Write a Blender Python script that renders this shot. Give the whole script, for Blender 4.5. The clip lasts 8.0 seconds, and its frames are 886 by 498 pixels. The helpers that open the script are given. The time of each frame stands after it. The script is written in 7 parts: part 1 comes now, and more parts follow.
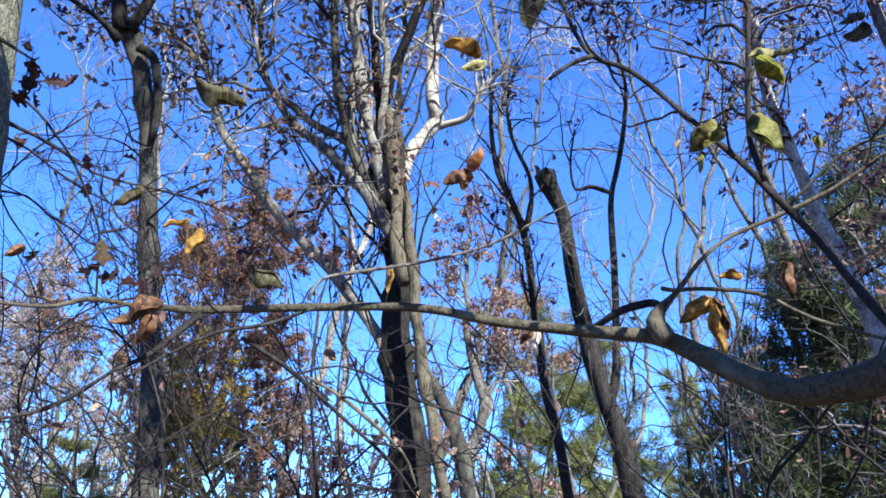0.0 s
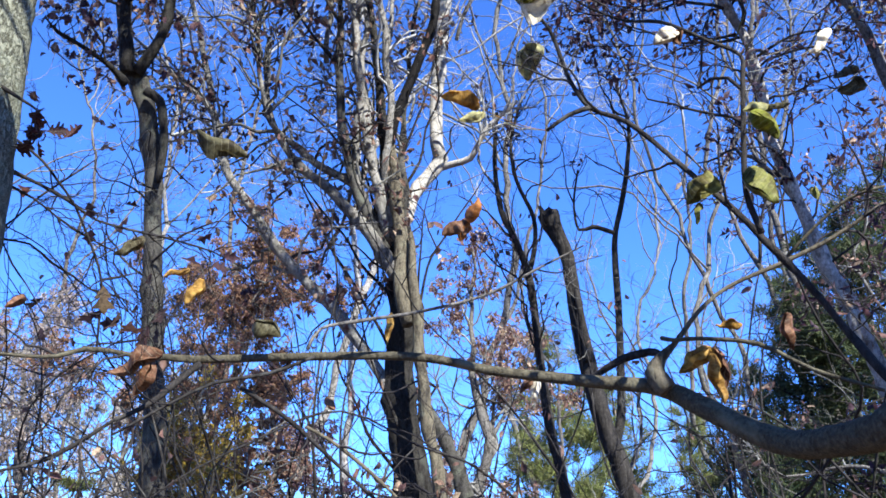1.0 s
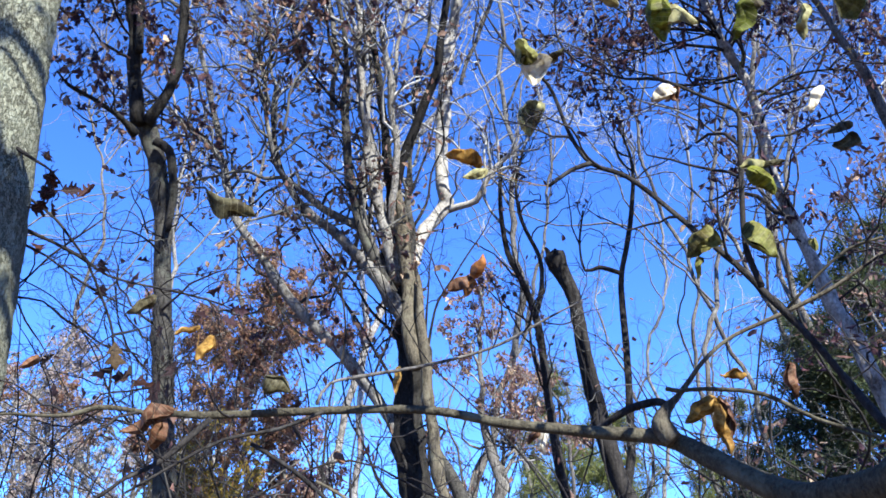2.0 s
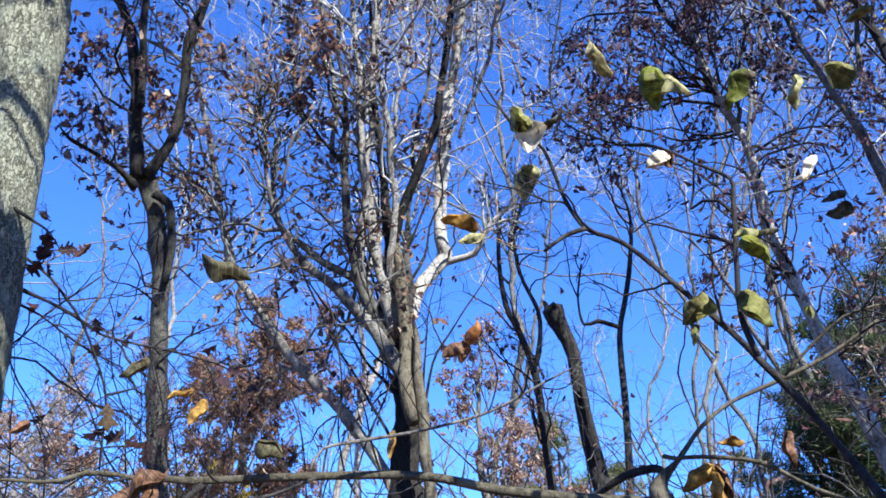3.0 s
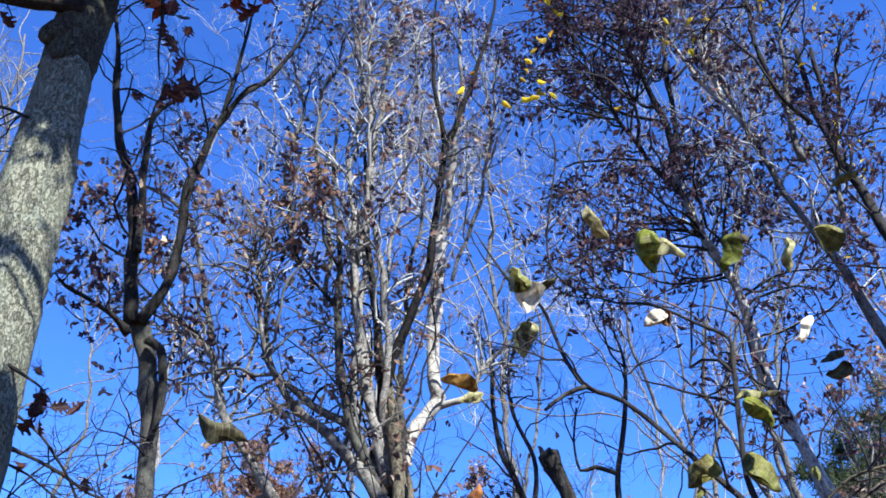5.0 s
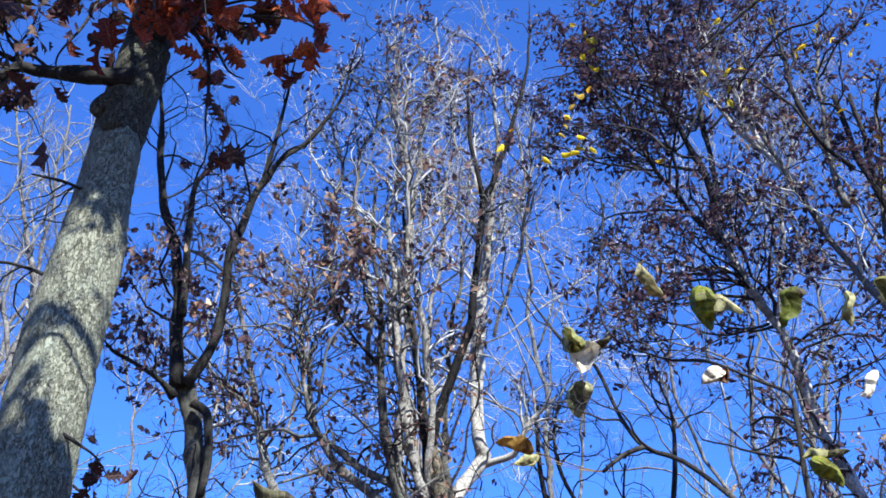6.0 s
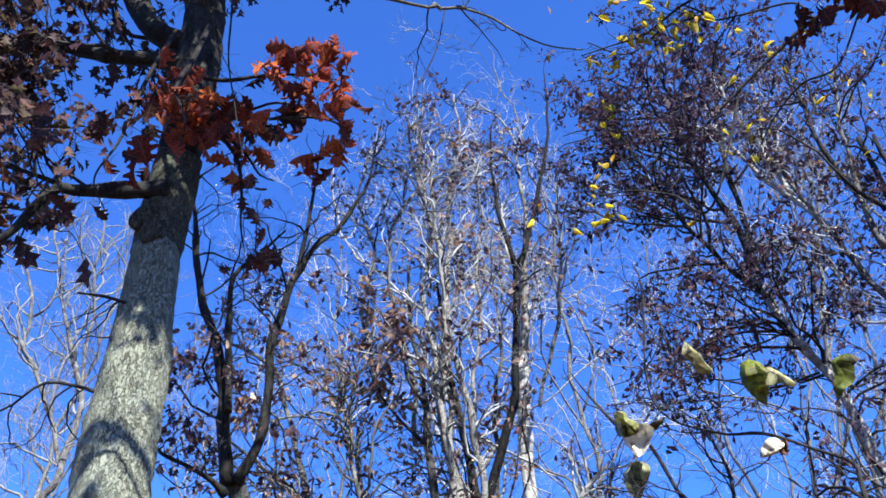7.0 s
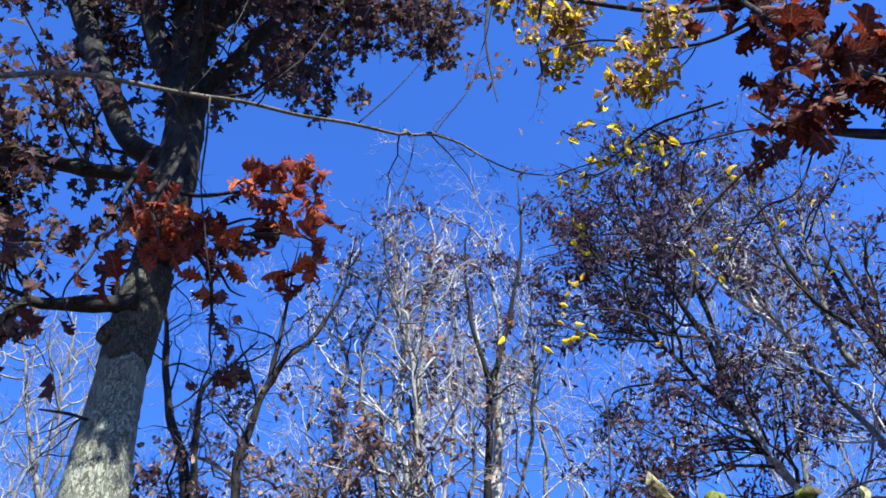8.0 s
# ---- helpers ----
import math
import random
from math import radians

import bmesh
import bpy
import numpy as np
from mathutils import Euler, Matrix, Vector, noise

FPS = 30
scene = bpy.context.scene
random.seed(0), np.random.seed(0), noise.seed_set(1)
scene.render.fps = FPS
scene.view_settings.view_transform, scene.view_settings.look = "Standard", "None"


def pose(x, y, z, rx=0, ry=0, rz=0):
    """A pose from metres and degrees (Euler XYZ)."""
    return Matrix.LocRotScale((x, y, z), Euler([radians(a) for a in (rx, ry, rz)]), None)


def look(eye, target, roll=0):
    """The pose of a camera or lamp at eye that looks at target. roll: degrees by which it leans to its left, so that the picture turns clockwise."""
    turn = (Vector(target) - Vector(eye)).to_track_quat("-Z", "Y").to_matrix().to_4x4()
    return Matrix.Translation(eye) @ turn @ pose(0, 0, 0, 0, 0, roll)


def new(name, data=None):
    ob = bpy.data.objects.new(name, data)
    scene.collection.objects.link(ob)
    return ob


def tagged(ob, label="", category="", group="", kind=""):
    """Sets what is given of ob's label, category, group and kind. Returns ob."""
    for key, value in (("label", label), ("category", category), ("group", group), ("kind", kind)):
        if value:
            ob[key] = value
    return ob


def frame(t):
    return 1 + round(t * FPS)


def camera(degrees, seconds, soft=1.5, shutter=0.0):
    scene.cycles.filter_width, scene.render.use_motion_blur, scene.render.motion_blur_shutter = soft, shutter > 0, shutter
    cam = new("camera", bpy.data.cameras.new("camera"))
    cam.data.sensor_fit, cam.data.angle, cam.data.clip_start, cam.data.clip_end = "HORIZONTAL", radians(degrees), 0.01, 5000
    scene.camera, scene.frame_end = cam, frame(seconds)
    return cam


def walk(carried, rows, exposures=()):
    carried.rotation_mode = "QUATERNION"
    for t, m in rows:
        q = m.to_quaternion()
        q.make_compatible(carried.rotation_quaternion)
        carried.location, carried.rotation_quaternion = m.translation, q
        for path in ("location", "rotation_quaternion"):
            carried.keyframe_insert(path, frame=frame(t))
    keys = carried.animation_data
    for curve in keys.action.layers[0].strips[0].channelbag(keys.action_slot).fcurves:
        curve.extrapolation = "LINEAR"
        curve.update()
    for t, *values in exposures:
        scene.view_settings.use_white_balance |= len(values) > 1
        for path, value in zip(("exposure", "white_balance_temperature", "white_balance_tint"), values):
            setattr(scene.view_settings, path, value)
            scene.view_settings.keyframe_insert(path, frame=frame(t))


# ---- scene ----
# ---- camera ----
cam = camera(53.10, 8.0, 1.65)
PATH = [
    (0.0, pose(-0.000, 0.003, 1.598, 109.000, 0.000, -0.000)),
    (0.5, pose(0.018, -0.019, 1.620, 110.360, 0.476, 0.322)),
    (1.0, pose(0.024, -0.020, 1.639, 111.250, -0.097, 0.420)),
    (2.3, pose(0.040, -0.096, 1.696, 114.651, 0.554, 1.320)),
    (2.5, pose(0.050, -0.089, 1.711, 115.420, 0.333, 1.068)),
    (3.0, pose(0.047, -0.106, 1.729, 116.560, 0.258, 1.083)),
    (3.5, pose(0.020, -0.111, 1.736, 118.977, 0.039, 1.303)),
    (4.0, pose(0.008, -0.110, 1.739, 120.356, 0.389, 1.183)),
    (4.5, pose(0.012, -0.124, 1.753, 122.843, 1.208, 1.135)),
    (5.0, pose(0.018, -0.155, 1.786, 125.246, 0.763, 0.619)),
    (5.2, pose(0.009, -0.161, 1.792, 126.396, -0.098, 0.505)),
    (6.3, pose(-0.034, -0.183, 1.816, 129.951, 1.266, 5.103)),
    (6.5, pose(-0.037, -0.199, 1.826, 131.128, 1.698, 6.336)),
    (7.0, pose(-0.043, -0.251, 1.856, 133.116, 2.894, 8.071)),
    (7.5, pose(-0.011, -0.295, 1.868, 136.011, 2.731, 8.192)),
    (8.0, pose(0.001, -0.305, 1.873, 139.918, 3.499, 6.590)),
]
walk(cam, PATH, [(0.0, 1.70, 6750, 10), (3.0, 1.66, 6600, 10), (5.0, 1.64, 6500, 10), (8.0, 1.80, 6450, 10)])

# ---- light: clear autumn sky, sun behind the viewer to the right ----
SUN_EL, SUN_AZ = radians(40), radians(150)
world = bpy.data.worlds.new("sky")
scene.world = world
world.use_nodes = True
wn = world.node_tree.nodes
wl = world.node_tree.links
sky = wn.new("ShaderNodeTexSky")
sky.sky_type = "NISHITA"
sky.sun_disc = False
sky.sun_elevation, sky.sun_rotation = SUN_EL, SUN_AZ
sky.altitude = 3000
sky.air_density, sky.dust_density, sky.ozone_density = 1.0, 0.0, 2.5
deep = wn.new("ShaderNodeMix")
deep.data_type, deep.blend_type = "RGBA", "MULTIPLY"
deep.inputs[0].default_value = 1.0
deep.inputs[7].default_value = (0.262, 0.52, 1.0, 1)
wl.new(sky.outputs[0], deep.inputs[6])
wl.new(deep.outputs[2], wn["Background"].inputs[0])
wn["Background"].inputs[1].default_value = 0.15
sun = new("sun", bpy.data.lights.new("sun", "SUN"))
sun.data.energy, sun.data.angle, sun.data.color = 5.0, radians(0.53), (1.0, 0.985, 0.95)
sun.matrix_world = look((40 * math.sin(SUN_AZ) * math.cos(SUN_EL), 40 * math.cos(SUN_AZ) * math.cos(SUN_EL), 40 * math.sin(SUN_EL)), (0, 0, 0))


# ---- materials ----
def nodes_of(name):
    m = bpy.data.materials.new(name)
    m.use_nodes = True
    m.node_tree.nodes.clear()
    out = m.node_tree.nodes.new("ShaderNodeOutputMaterial")
    return m, m.node_tree.nodes, m.node_tree.links, out


def ramp(nodes, stops, kind="LINEAR"):
    r = nodes.new("ShaderNodeValToRGB")
    r.color_ramp.interpolation = kind
    while len(r.color_ramp.elements) < len(stops):
        r.color_ramp.elements.new(0.5)
    for e, (p, c) in zip(r.color_ramp.elements, stops):
        e.position, e.color = p, (*c, 1)
    return r


def noise_tex(nodes, links, vec, scale, detail=4, rough=0.6):
    n = nodes.new("ShaderNodeTexNoise")
    n.inputs["Scale"].default_value, n.inputs["Detail"].default_value, n.inputs["Roughness"].default_value = scale, detail, rough
    if vec:
        links.new(vec, n.inputs["Vector"])
    return n


def mixed(nodes, links, fac, a, b, blend="MIX"):
    m = nodes.new("ShaderNodeMix")
    m.data_type, m.blend_type = "RGBA", blend
    if isinstance(fac, float):
        m.inputs[0].default_value = fac
    else:
        links.new(fac, m.inputs[0])
    for sock, v in ((m.inputs[6], a), (m.inputs[7], b)):
        if isinstance(v, tuple):
            sock.default_value = (*v, 1)
        else:
            links.new(v, sock)
    return m.outputs[2]


def math_node(nodes, links, op, a, b, c=None):
    m = nodes.new("ShaderNodeMath")
    m.operation = op
    for sock, v in zip(m.inputs, (a, b, c)):
        if v is None:
            continue
        if isinstance(v, (int, float)):
            sock.default_value = v
        else:
            links.new(v, sock)
    return m.outputs[0]


def bark(name, dark, mid, pale, lichen, scale=9.0, stretch=0.22, patch=0.5, bump=0.5, rough=0.9, furrow=0.55, plates=0.0):
    """Furrowed bark: long broken ridges, flaking plates between them, and lichen blotches."""
    m, n, l, out = nodes_of(name)
    tc = n.new("ShaderNodeTexCoord")
    mp = n.new("ShaderNodeMapping")
    mp.inputs["Scale"].default_value = (1, 1, stretch)
    l.new(tc.outputs["Object"], mp.inputs[0])
    fine = noise_tex(n, l, mp.outputs[0], scale * 5, 6, 0.72)
    ridge = noise_tex(n, l, mp.outputs[0], scale * 1.6, 5, 0.62)
    flake = noise_tex(n, l, tc.outputs["Object"], scale * 3.2, 4, 0.6)
    base = ramp(n, [(0.3, dark), (0.5, mid), (0.72, pale)])
    l.new(math_node(n, l, "MULTIPLY_ADD", flake.outputs["Fac"], 0.45, math_node(n, l, "MULTIPLY", fine.outputs["Fac"], 0.55)), base.inputs[0])
    cr = ramp(n, [(0.36, (0.22, 0.21, 0.20)), (0.44, (0.7, 0.7, 0.7)), (0.50, (1, 1, 1))])
    l.new(ridge.outputs["Fac"], cr.inputs[0])
    c1 = mixed(n, l, furrow, base.outputs[0], cr.outputs[0], "MULTIPLY")
    if plates:
        warp = n.new("ShaderNodeVectorMath")
        warp.operation = "MULTIPLY_ADD"
        l.new(ridge.outputs["Color"], warp.inputs[0])
        warp.inputs[1].default_value = (0.09, 0.09, 0.09)
        l.new(mp.outputs[0], warp.inputs[2])
        cell = n.new("ShaderNodeTexVoronoi")
        cell.feature = "DISTANCE_TO_EDGE"
        cell.inputs["Scale"].default_value = plates
        l.new(warp.outputs[0], cell.inputs["Vector"])
        crack = ramp(n, [(0.0, (0.2, 0.19, 0.17)), (0.05, (0.62, 0.61, 0.58)), (0.12, (1, 1, 1))])
        l.new(cell.outputs["Distance"], crack.inputs[0])
        c1 = mixed(n, l, 0.75, c1, crack.outputs[0], "MULTIPLY")
        cr = crack
    big = noise_tex(n, l, tc.outputs["Object"], 6.0, 5, 0.65)
    br = ramp(n, [(patch, (0, 0, 0)), (patch + 0.14, (1, 1, 1))])
    l.new(big.outputs["Fac"], br.inputs[0])
    c2 = mixed(n, l, br.outputs[0], c1, mixed(n, l, 0.6, c1, lichen))
    p = n.new("ShaderNodeBsdfPrincipled")
    p.inputs["Roughness"].default_value = rough
    p.inputs["Specular IOR Level"].default_value = 0.15
    l.new(c2, p.inputs["Base Color"])
    hgt = mixed(n, l, 0.5, fine.outputs["Color"], cr.outputs[0])
    b = n.new("ShaderNodeBump")
    b.inputs["Strength"].default_value, b.inputs["Distance"].default_value = bump, 0.02
    l.new(hgt, b.inputs["Height"])
    l.new(b.outputs[0], p.inputs["Normal"])
    l.new(p.outputs[0], out.inputs[0])
    return m


def leaf_stuff(name, colours, through_light=0.35, rough=0.55, single=False, blotch=0.8):
    """Dry or fresh leaf: each one its own tint, mottled, letting some light through."""
    m, n, l, out = nodes_of(name)
    if single:
        src = n.new("ShaderNodeObjectInfo").outputs["Random"]
    else:
        src = n.new("ShaderNodeNewGeometry").outputs["Random Per Island"]
    r = ramp(n, [(i / max(1, len(colours) - 1), c) for i, c in enumerate(colours)])
    l.new(src, r.inputs[0])
    tc = n.new("ShaderNodeTexCoord")
    spots = noise_tex(n, l, tc.outputs["Object"], 60, 4, 0.65)
    sr = ramp(n, [(0.36, (0.35, 0.3, 0.26)), (0.54, (1, 1, 1)), (0.72, (1.35, 1.3, 1.2))])
    l.new(spots.outputs["Fac"], sr.inputs[0])
    col = mixed(n, l, 0.8, r.outputs[0], sr.outputs[0], "MULTIPLY")
    height = spots.outputs["Fac"]
    if single:
        uv = n.new("ShaderNodeUVMap")
        uv.uv_map = "leaf"
        sep = n.new("ShaderNodeSeparateXYZ")
        l.new(uv.outputs[0], sep.inputs[0])
        across = math_node(n, l, "ABSOLUTE", sep.outputs[0], 0)
        slant = math_node(n, l, "MULTIPLY_ADD", across, -2.6, math_node(n, l, "MULTIPLY", sep.outputs[1], 8.0))
        rib = math_node(n, l, "ABSOLUTE", math_node(n, l, "SUBTRACT", math_node(n, l, "FRACT", slant, 0), 0.5), 0)
        vein = math_node(n, l, "MAXIMUM", math_node(n, l, "LESS_THAN", rib, 0.05), math_node(n, l, "LESS_THAN", across, 0.045))
        blot = noise_tex(n, l, tc.outputs["Object"], 16, 3, 0.6)
        brr = ramp(n, [(0.40, (1.3, 1.3, 1.25)), (0.50, (0.85, 0.8, 0.7)), (0.62, (0.28, 0.2, 0.12))])
        l.new(blot.outputs["Fac"], brr.inputs[0])
        col = mixed(n, l, blotch, col, brr.outputs[0], "MULTIPLY")
        col = mixed(n, l, math_node(n, l, "MULTIPLY", vein, 0.22), col, mixed(n, l, 0.5, col, (0.6, 0.55, 0.35)))
        height = math_node(n, l, "MULTIPLY_ADD", vein, 0.6, spots.outputs["Fac"])
    p = n.new("ShaderNodeBsdfPrincipled")
    p.inputs["Roughness"].default_value = rough
    p.inputs["Specular IOR Level"].default_value = 0.12
    l.new(col, p.inputs["Base Color"])
    t = n.new("ShaderNodeBsdfTranslucent")
    l.new(col, t.inputs[0])
    mx = n.new("ShaderNodeMixShader")
    mx.inputs[0].default_value = through_light
    l.new(p.outputs[0], mx.inputs[1])
    l.new(t.outputs[0], mx.inputs[2])
    b = n.new("ShaderNodeBump")
    b.inputs["Strength"].default_value, b.inputs["Distance"].default_value = 0.3, 0.004
    l.new(height, b.inputs["Height"])
    l.new(b.outputs[0], p.inputs["Normal"])
    l.new(mx.outputs[0], out.inputs[0])
    return m


def litter_ground():
    m, n, l, out = nodes_of("leaf_litter")
    tc = n.new("ShaderNodeTexCoord")
    v = n.new("ShaderNodeTexVoronoi")
    v.inputs["Scale"].default_value = 14
    bend = noise_tex(n, l, tc.outputs["Object"], 9, 3)
    push = n.new("ShaderNodeVectorMath")
    push.operation = "MULTIPLY_ADD"
    l.new(bend.outputs["Color"], push.inputs[0])
    push.inputs[1].default_value = (0.12, 0.12, 0.12)
    l.new(tc.outputs["Object"], push.inputs[2])
    l.new(push.outputs[0], v.inputs["Vector"])
    r = ramp(n, [(0.1, (0.035, 0.022, 0.014)), (0.45, (0.09, 0.055, 0.032)), (0.8, (0.16, 0.10, 0.055))])
    l.new(v.outputs["Color"], r.inputs[0])
    big = noise_tex(n, l, tc.outputs["Object"], 0.4, 5)
    shade = ramp(n, [(0.3, (0.6, 0.6, 0.6)), (0.7, (1.2, 1.15, 1.1))])
    l.new(big.outputs["Fac"], shade.inputs[0])
    c = mixed(n, l, 1.0, r.outputs[0], shade.outputs[0], "MULTIPLY")
    p = n.new("ShaderNodeBsdfPrincipled")
    p.inputs["Roughness"].default_value = 0.95
    l.new(c, p.inputs["Base Color"])
    b = n.new("ShaderNodeBump")
    b.inputs["Strength"].default_value, b.inputs["Distance"].default_value = 0.8, 0.03
    l.new(v.outputs["Distance"], b.inputs["Height"])
    l.new(b.outputs[0], p.inputs["Normal"])
    l.new(p.outputs[0], out.inputs[0])
    return m


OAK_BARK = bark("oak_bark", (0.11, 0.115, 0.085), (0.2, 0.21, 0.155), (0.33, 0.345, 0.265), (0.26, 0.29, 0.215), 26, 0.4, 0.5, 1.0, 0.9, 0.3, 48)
# Upper oak bark: the crown's shade is put into this darker colour.
UPPER_BARK = bark("shaded_oak_bark", (0.032, 0.031, 0.024), (0.078, 0.077, 0.056), (0.155, 0.153, 0.112), (0.13, 0.145, 0.10), 26, 0.4, 0.5, 1.0, 0.9, 0.4, 48)
DARK_BARK = bark("dark_bark", (0.0085, 0.00765, 0.00765), (0.0221, 0.0204, 0.0195), (0.051, 0.0485, 0.045), (0.085, 0.085, 0.0765), 16, 0.35, 0.56, 0.6, 0.9, 0.7)
MID_BARK = bark("mid_bark", (0.0207, 0.0196, 0.0172), (0.046, 0.0448, 0.0403), (0.0978, 0.0954, 0.0828), (0.109, 0.121, 0.092), 16, 0.35, 0.54, 0.6, 0.9, 0.7)
OLIVE_BARK = bark("olive_grey_bark", (0.036, 0.031, 0.022), (0.09, 0.08, 0.058), (0.175, 0.158, 0.115), (0.18, 0.175, 0.12), 18, 0.3, 0.54, 0.6, 0.9, 0.75)
GREY_BARK = bark("grey_bark", (0.028, 0.0264, 0.024), (0.1, 0.096, 0.088), (0.24, 0.232, 0.212), (0.272, 0.272, 0.24), 16, 0.3, 0.54, 0.7, 0.9, 0.85)
PALE_BARK = bark("pale_bark", (0.17, 0.166, 0.147), (0.3, 0.293, 0.267), (0.45, 0.44, 0.405), (0.2, 0.193, 0.166), 14, 0.6, 0.7, 0.3, 0.85, 0.12)
ASH_BARK = bark("ash_grey_bark", (0.045, 0.0423, 0.0378), (0.18, 0.176, 0.16), (0.378, 0.369, 0.342), (0.081, 0.0765, 0.0675), 15, 0.45, 0.54, 0.5, 0.9, 0.8)
# Near black: the shade on these stems is put into their colour.
BLACK_BARK = bark("shaded_black_bark", (0.00288, 0.00288, 0.00288), (0.00468, 0.00432, 0.00432), (0.00792, 0.00756, 0.0072), (0.0101, 0.0101, 0.00936), 16, 0.35, 0.62, 0.4, 0.8, 0.5)
# Dark bark: on the oak's leader and limbs it stands for crown shade.
LEADER_BARK = bark("shade_dark_bark", (0.00765, 0.00765, 0.0068), (0.0187, 0.0179, 0.0161), (0.0425, 0.0408, 0.0357), (0.0595, 0.0638, 0.051), 18, 0.35, 0.56, 0.7, 0.9, 0.8)
MOTTLED_BARK = bark("mottled_pale_bark", (0.08, 0.075, 0.066), (0.29, 0.28, 0.255), (0.58, 0.57, 0.53), (0.03, 0.028, 0.025), 15, 0.5, 0.48, 0.6, 0.9, 0.8)
SNAG_BARK = bark("charred_snag_bark", (0.00918, 0.00918, 0.00918), (0.0214, 0.0199, 0.0184), (0.0581, 0.0551, 0.0505), (0.0918, 0.0872, 0.0765), 14, 0.25, 0.62, 0.8, 0.9, 0.8)
SMOOTH_BARK = bark("smooth_bark", (0.022, 0.02, 0.013), (0.056, 0.051, 0.035), (0.115, 0.106, 0.075), (0.15, 0.145, 0.10), 26, 0.6, 0.55, 0.5, 0.8, 0.5)
TWIG_DARK = bark("twig_dark", (0.0096, 0.0088, 0.0096), (0.0224, 0.0208, 0.0216), (0.048, 0.0448, 0.0448), (0.072, 0.068, 0.0656), 12, 0.5, 0.6, 0.0)
TWIG_MID = bark("twig_mid", (0.054, 0.0554, 0.0504), (0.112, 0.114, 0.104), (0.187, 0.189, 0.176), (0.158, 0.162, 0.144), 10, 0.5, 0.58, 0.0)
TWIG_GREY = bark("twig_grey", (0.0864, 0.0878, 0.0864), (0.169, 0.173, 0.169), (0.259, 0.263, 0.256), (0.23, 0.234, 0.227), 8, 0.5, 0.55, 0.0)
TWIG_PALE = bark("twig_pale", (0.16, 0.166, 0.168), (0.28, 0.29, 0.292), (0.42, 0.435, 0.435), (0.36, 0.37, 0.368), 6, 0.5, 0.6, 0.0)

BROWN_LEAF = leaf_stuff("brown_leaf", [(0.10, 0.065, 0.066), (0.19, 0.11, 0.088), (0.13, 0.076, 0.078), (0.30, 0.2, 0.145), (0.15, 0.088, 0.087), (0.24, 0.135, 0.105), (0.52, 0.41, 0.29), (0.165, 0.10, 0.09)], 0.42)
PURPLE_LEAF = leaf_stuff("purple_brown_leaf", [(0.034, 0.026, 0.044), (0.065, 0.042, 0.062), (0.046, 0.032, 0.048), (0.11, 0.055, 0.062)], 0.36)
OAK_LEAF = leaf_stuff("oak_leaf", [(0.035, 0.025, 0.031), (0.072, 0.04, 0.048), (0.046, 0.034, 0.032), (0.1, 0.05, 0.05), (0.078, 0.062, 0.03), (0.145, 0.066, 0.053)], 0.42)
RUST_LEAF = leaf_stuff("rust_leaf", [(0.18, 0.105, 0.082), (0.28, 0.17, 0.1), (0.2, 0.13, 0.095), (0.22, 0.112, 0.095), (0.4, 0.265, 0.15)], 0.45)
GOLD_LEAF = leaf_stuff("golden_olive_leaf", [(0.24, 0.16, 0.04), (0.4, 0.29, 0.055), (0.18, 0.15, 0.05), (0.5, 0.4, 0.08), (0.3, 0.16, 0.06)], 0.5)
BEIGE_LEAF = leaf_stuff("dull_beige_leaf", [(0.27, 0.23, 0.205), (0.4, 0.345, 0.31), (0.33, 0.27, 0.235)], 0.4)
STRAW_LEAF = leaf_stuff("straw_leaf", [(0.24, 0.224, 0.196), (0.336, 0.316, 0.28), (0.288, 0.26, 0.224)], 0.3)
YELLOW_LEAF = leaf_stuff("yellow_leaf", [(0.527, 0.357, 0.017), (0.637, 0.468, 0.0255), (0.468, 0.34, 0.0255), (0.297, 0.238, 0.034), (0.383, 0.212, 0.0255)], 0.5)
# Pine needles in two colours: sunlight put into this one, shade into the next.
LIT_NEEDLES = leaf_stuff("sunlit_pine_needles", [(0.128, 0.176, 0.048), (0.192, 0.224, 0.072), (0.24, 0.256, 0.104), (0.16, 0.192, 0.072)], 0.4)
SHADED_NEEDLES = leaf_stuff("shaded_pine_needles", [(0.03, 0.05, 0.022), (0.05, 0.075, 0.035), (0.085, 0.105, 0.05), (0.06, 0.08, 0.035)], 0.35)
YELLOW_SINGLE = leaf_stuff("yellow_leaf_single", [(0.752, 0.582, 0.0201), (0.852, 0.702, 0.0301), (0.651, 0.501, 0.0301), (0.401, 0.361, 0.0401), (0.501, 0.301, 0.0301)], 0.5, single=True, blotch=0.5)
RED_LEAF = leaf_stuff("red_oak_leaf", [(0.104, 0.0208, 0.0176), (0.384, 0.072, 0.036), (0.512, 0.136, 0.044), (0.08, 0.0192, 0.0176), (0.24, 0.04, 0.028), (0.448, 0.088, 0.036), (0.096, 0.024, 0.02)], 0.45, single=True)
DUSKY_LEAF = leaf_stuff("dusky_oak_leaf", [(0.035, 0.02, 0.026), (0.07, 0.028, 0.032), (0.045, 0.024, 0.026), (0.14, 0.035, 0.032)], 0.35, single=True)
# Red oak leaf again, darkened to stand for leaves seen from their shaded side.
SHADED_RED_LEAF = leaf_stuff("shaded_red_oak_leaf", [(0.0467, 0.00935, 0.00765), (0.119, 0.0187, 0.0102), (0.0357, 0.0085, 0.00765), (0.068, 0.011, 0.0085), (0.255, 0.0425, 0.0136)], 0.35, single=True)
GREEN_LEAF = leaf_stuff("green_leaf", [(0.0902, 0.107, 0.0287), (0.18, 0.184, 0.0656), (0.123, 0.135, 0.0369)], 0.22, single=True)
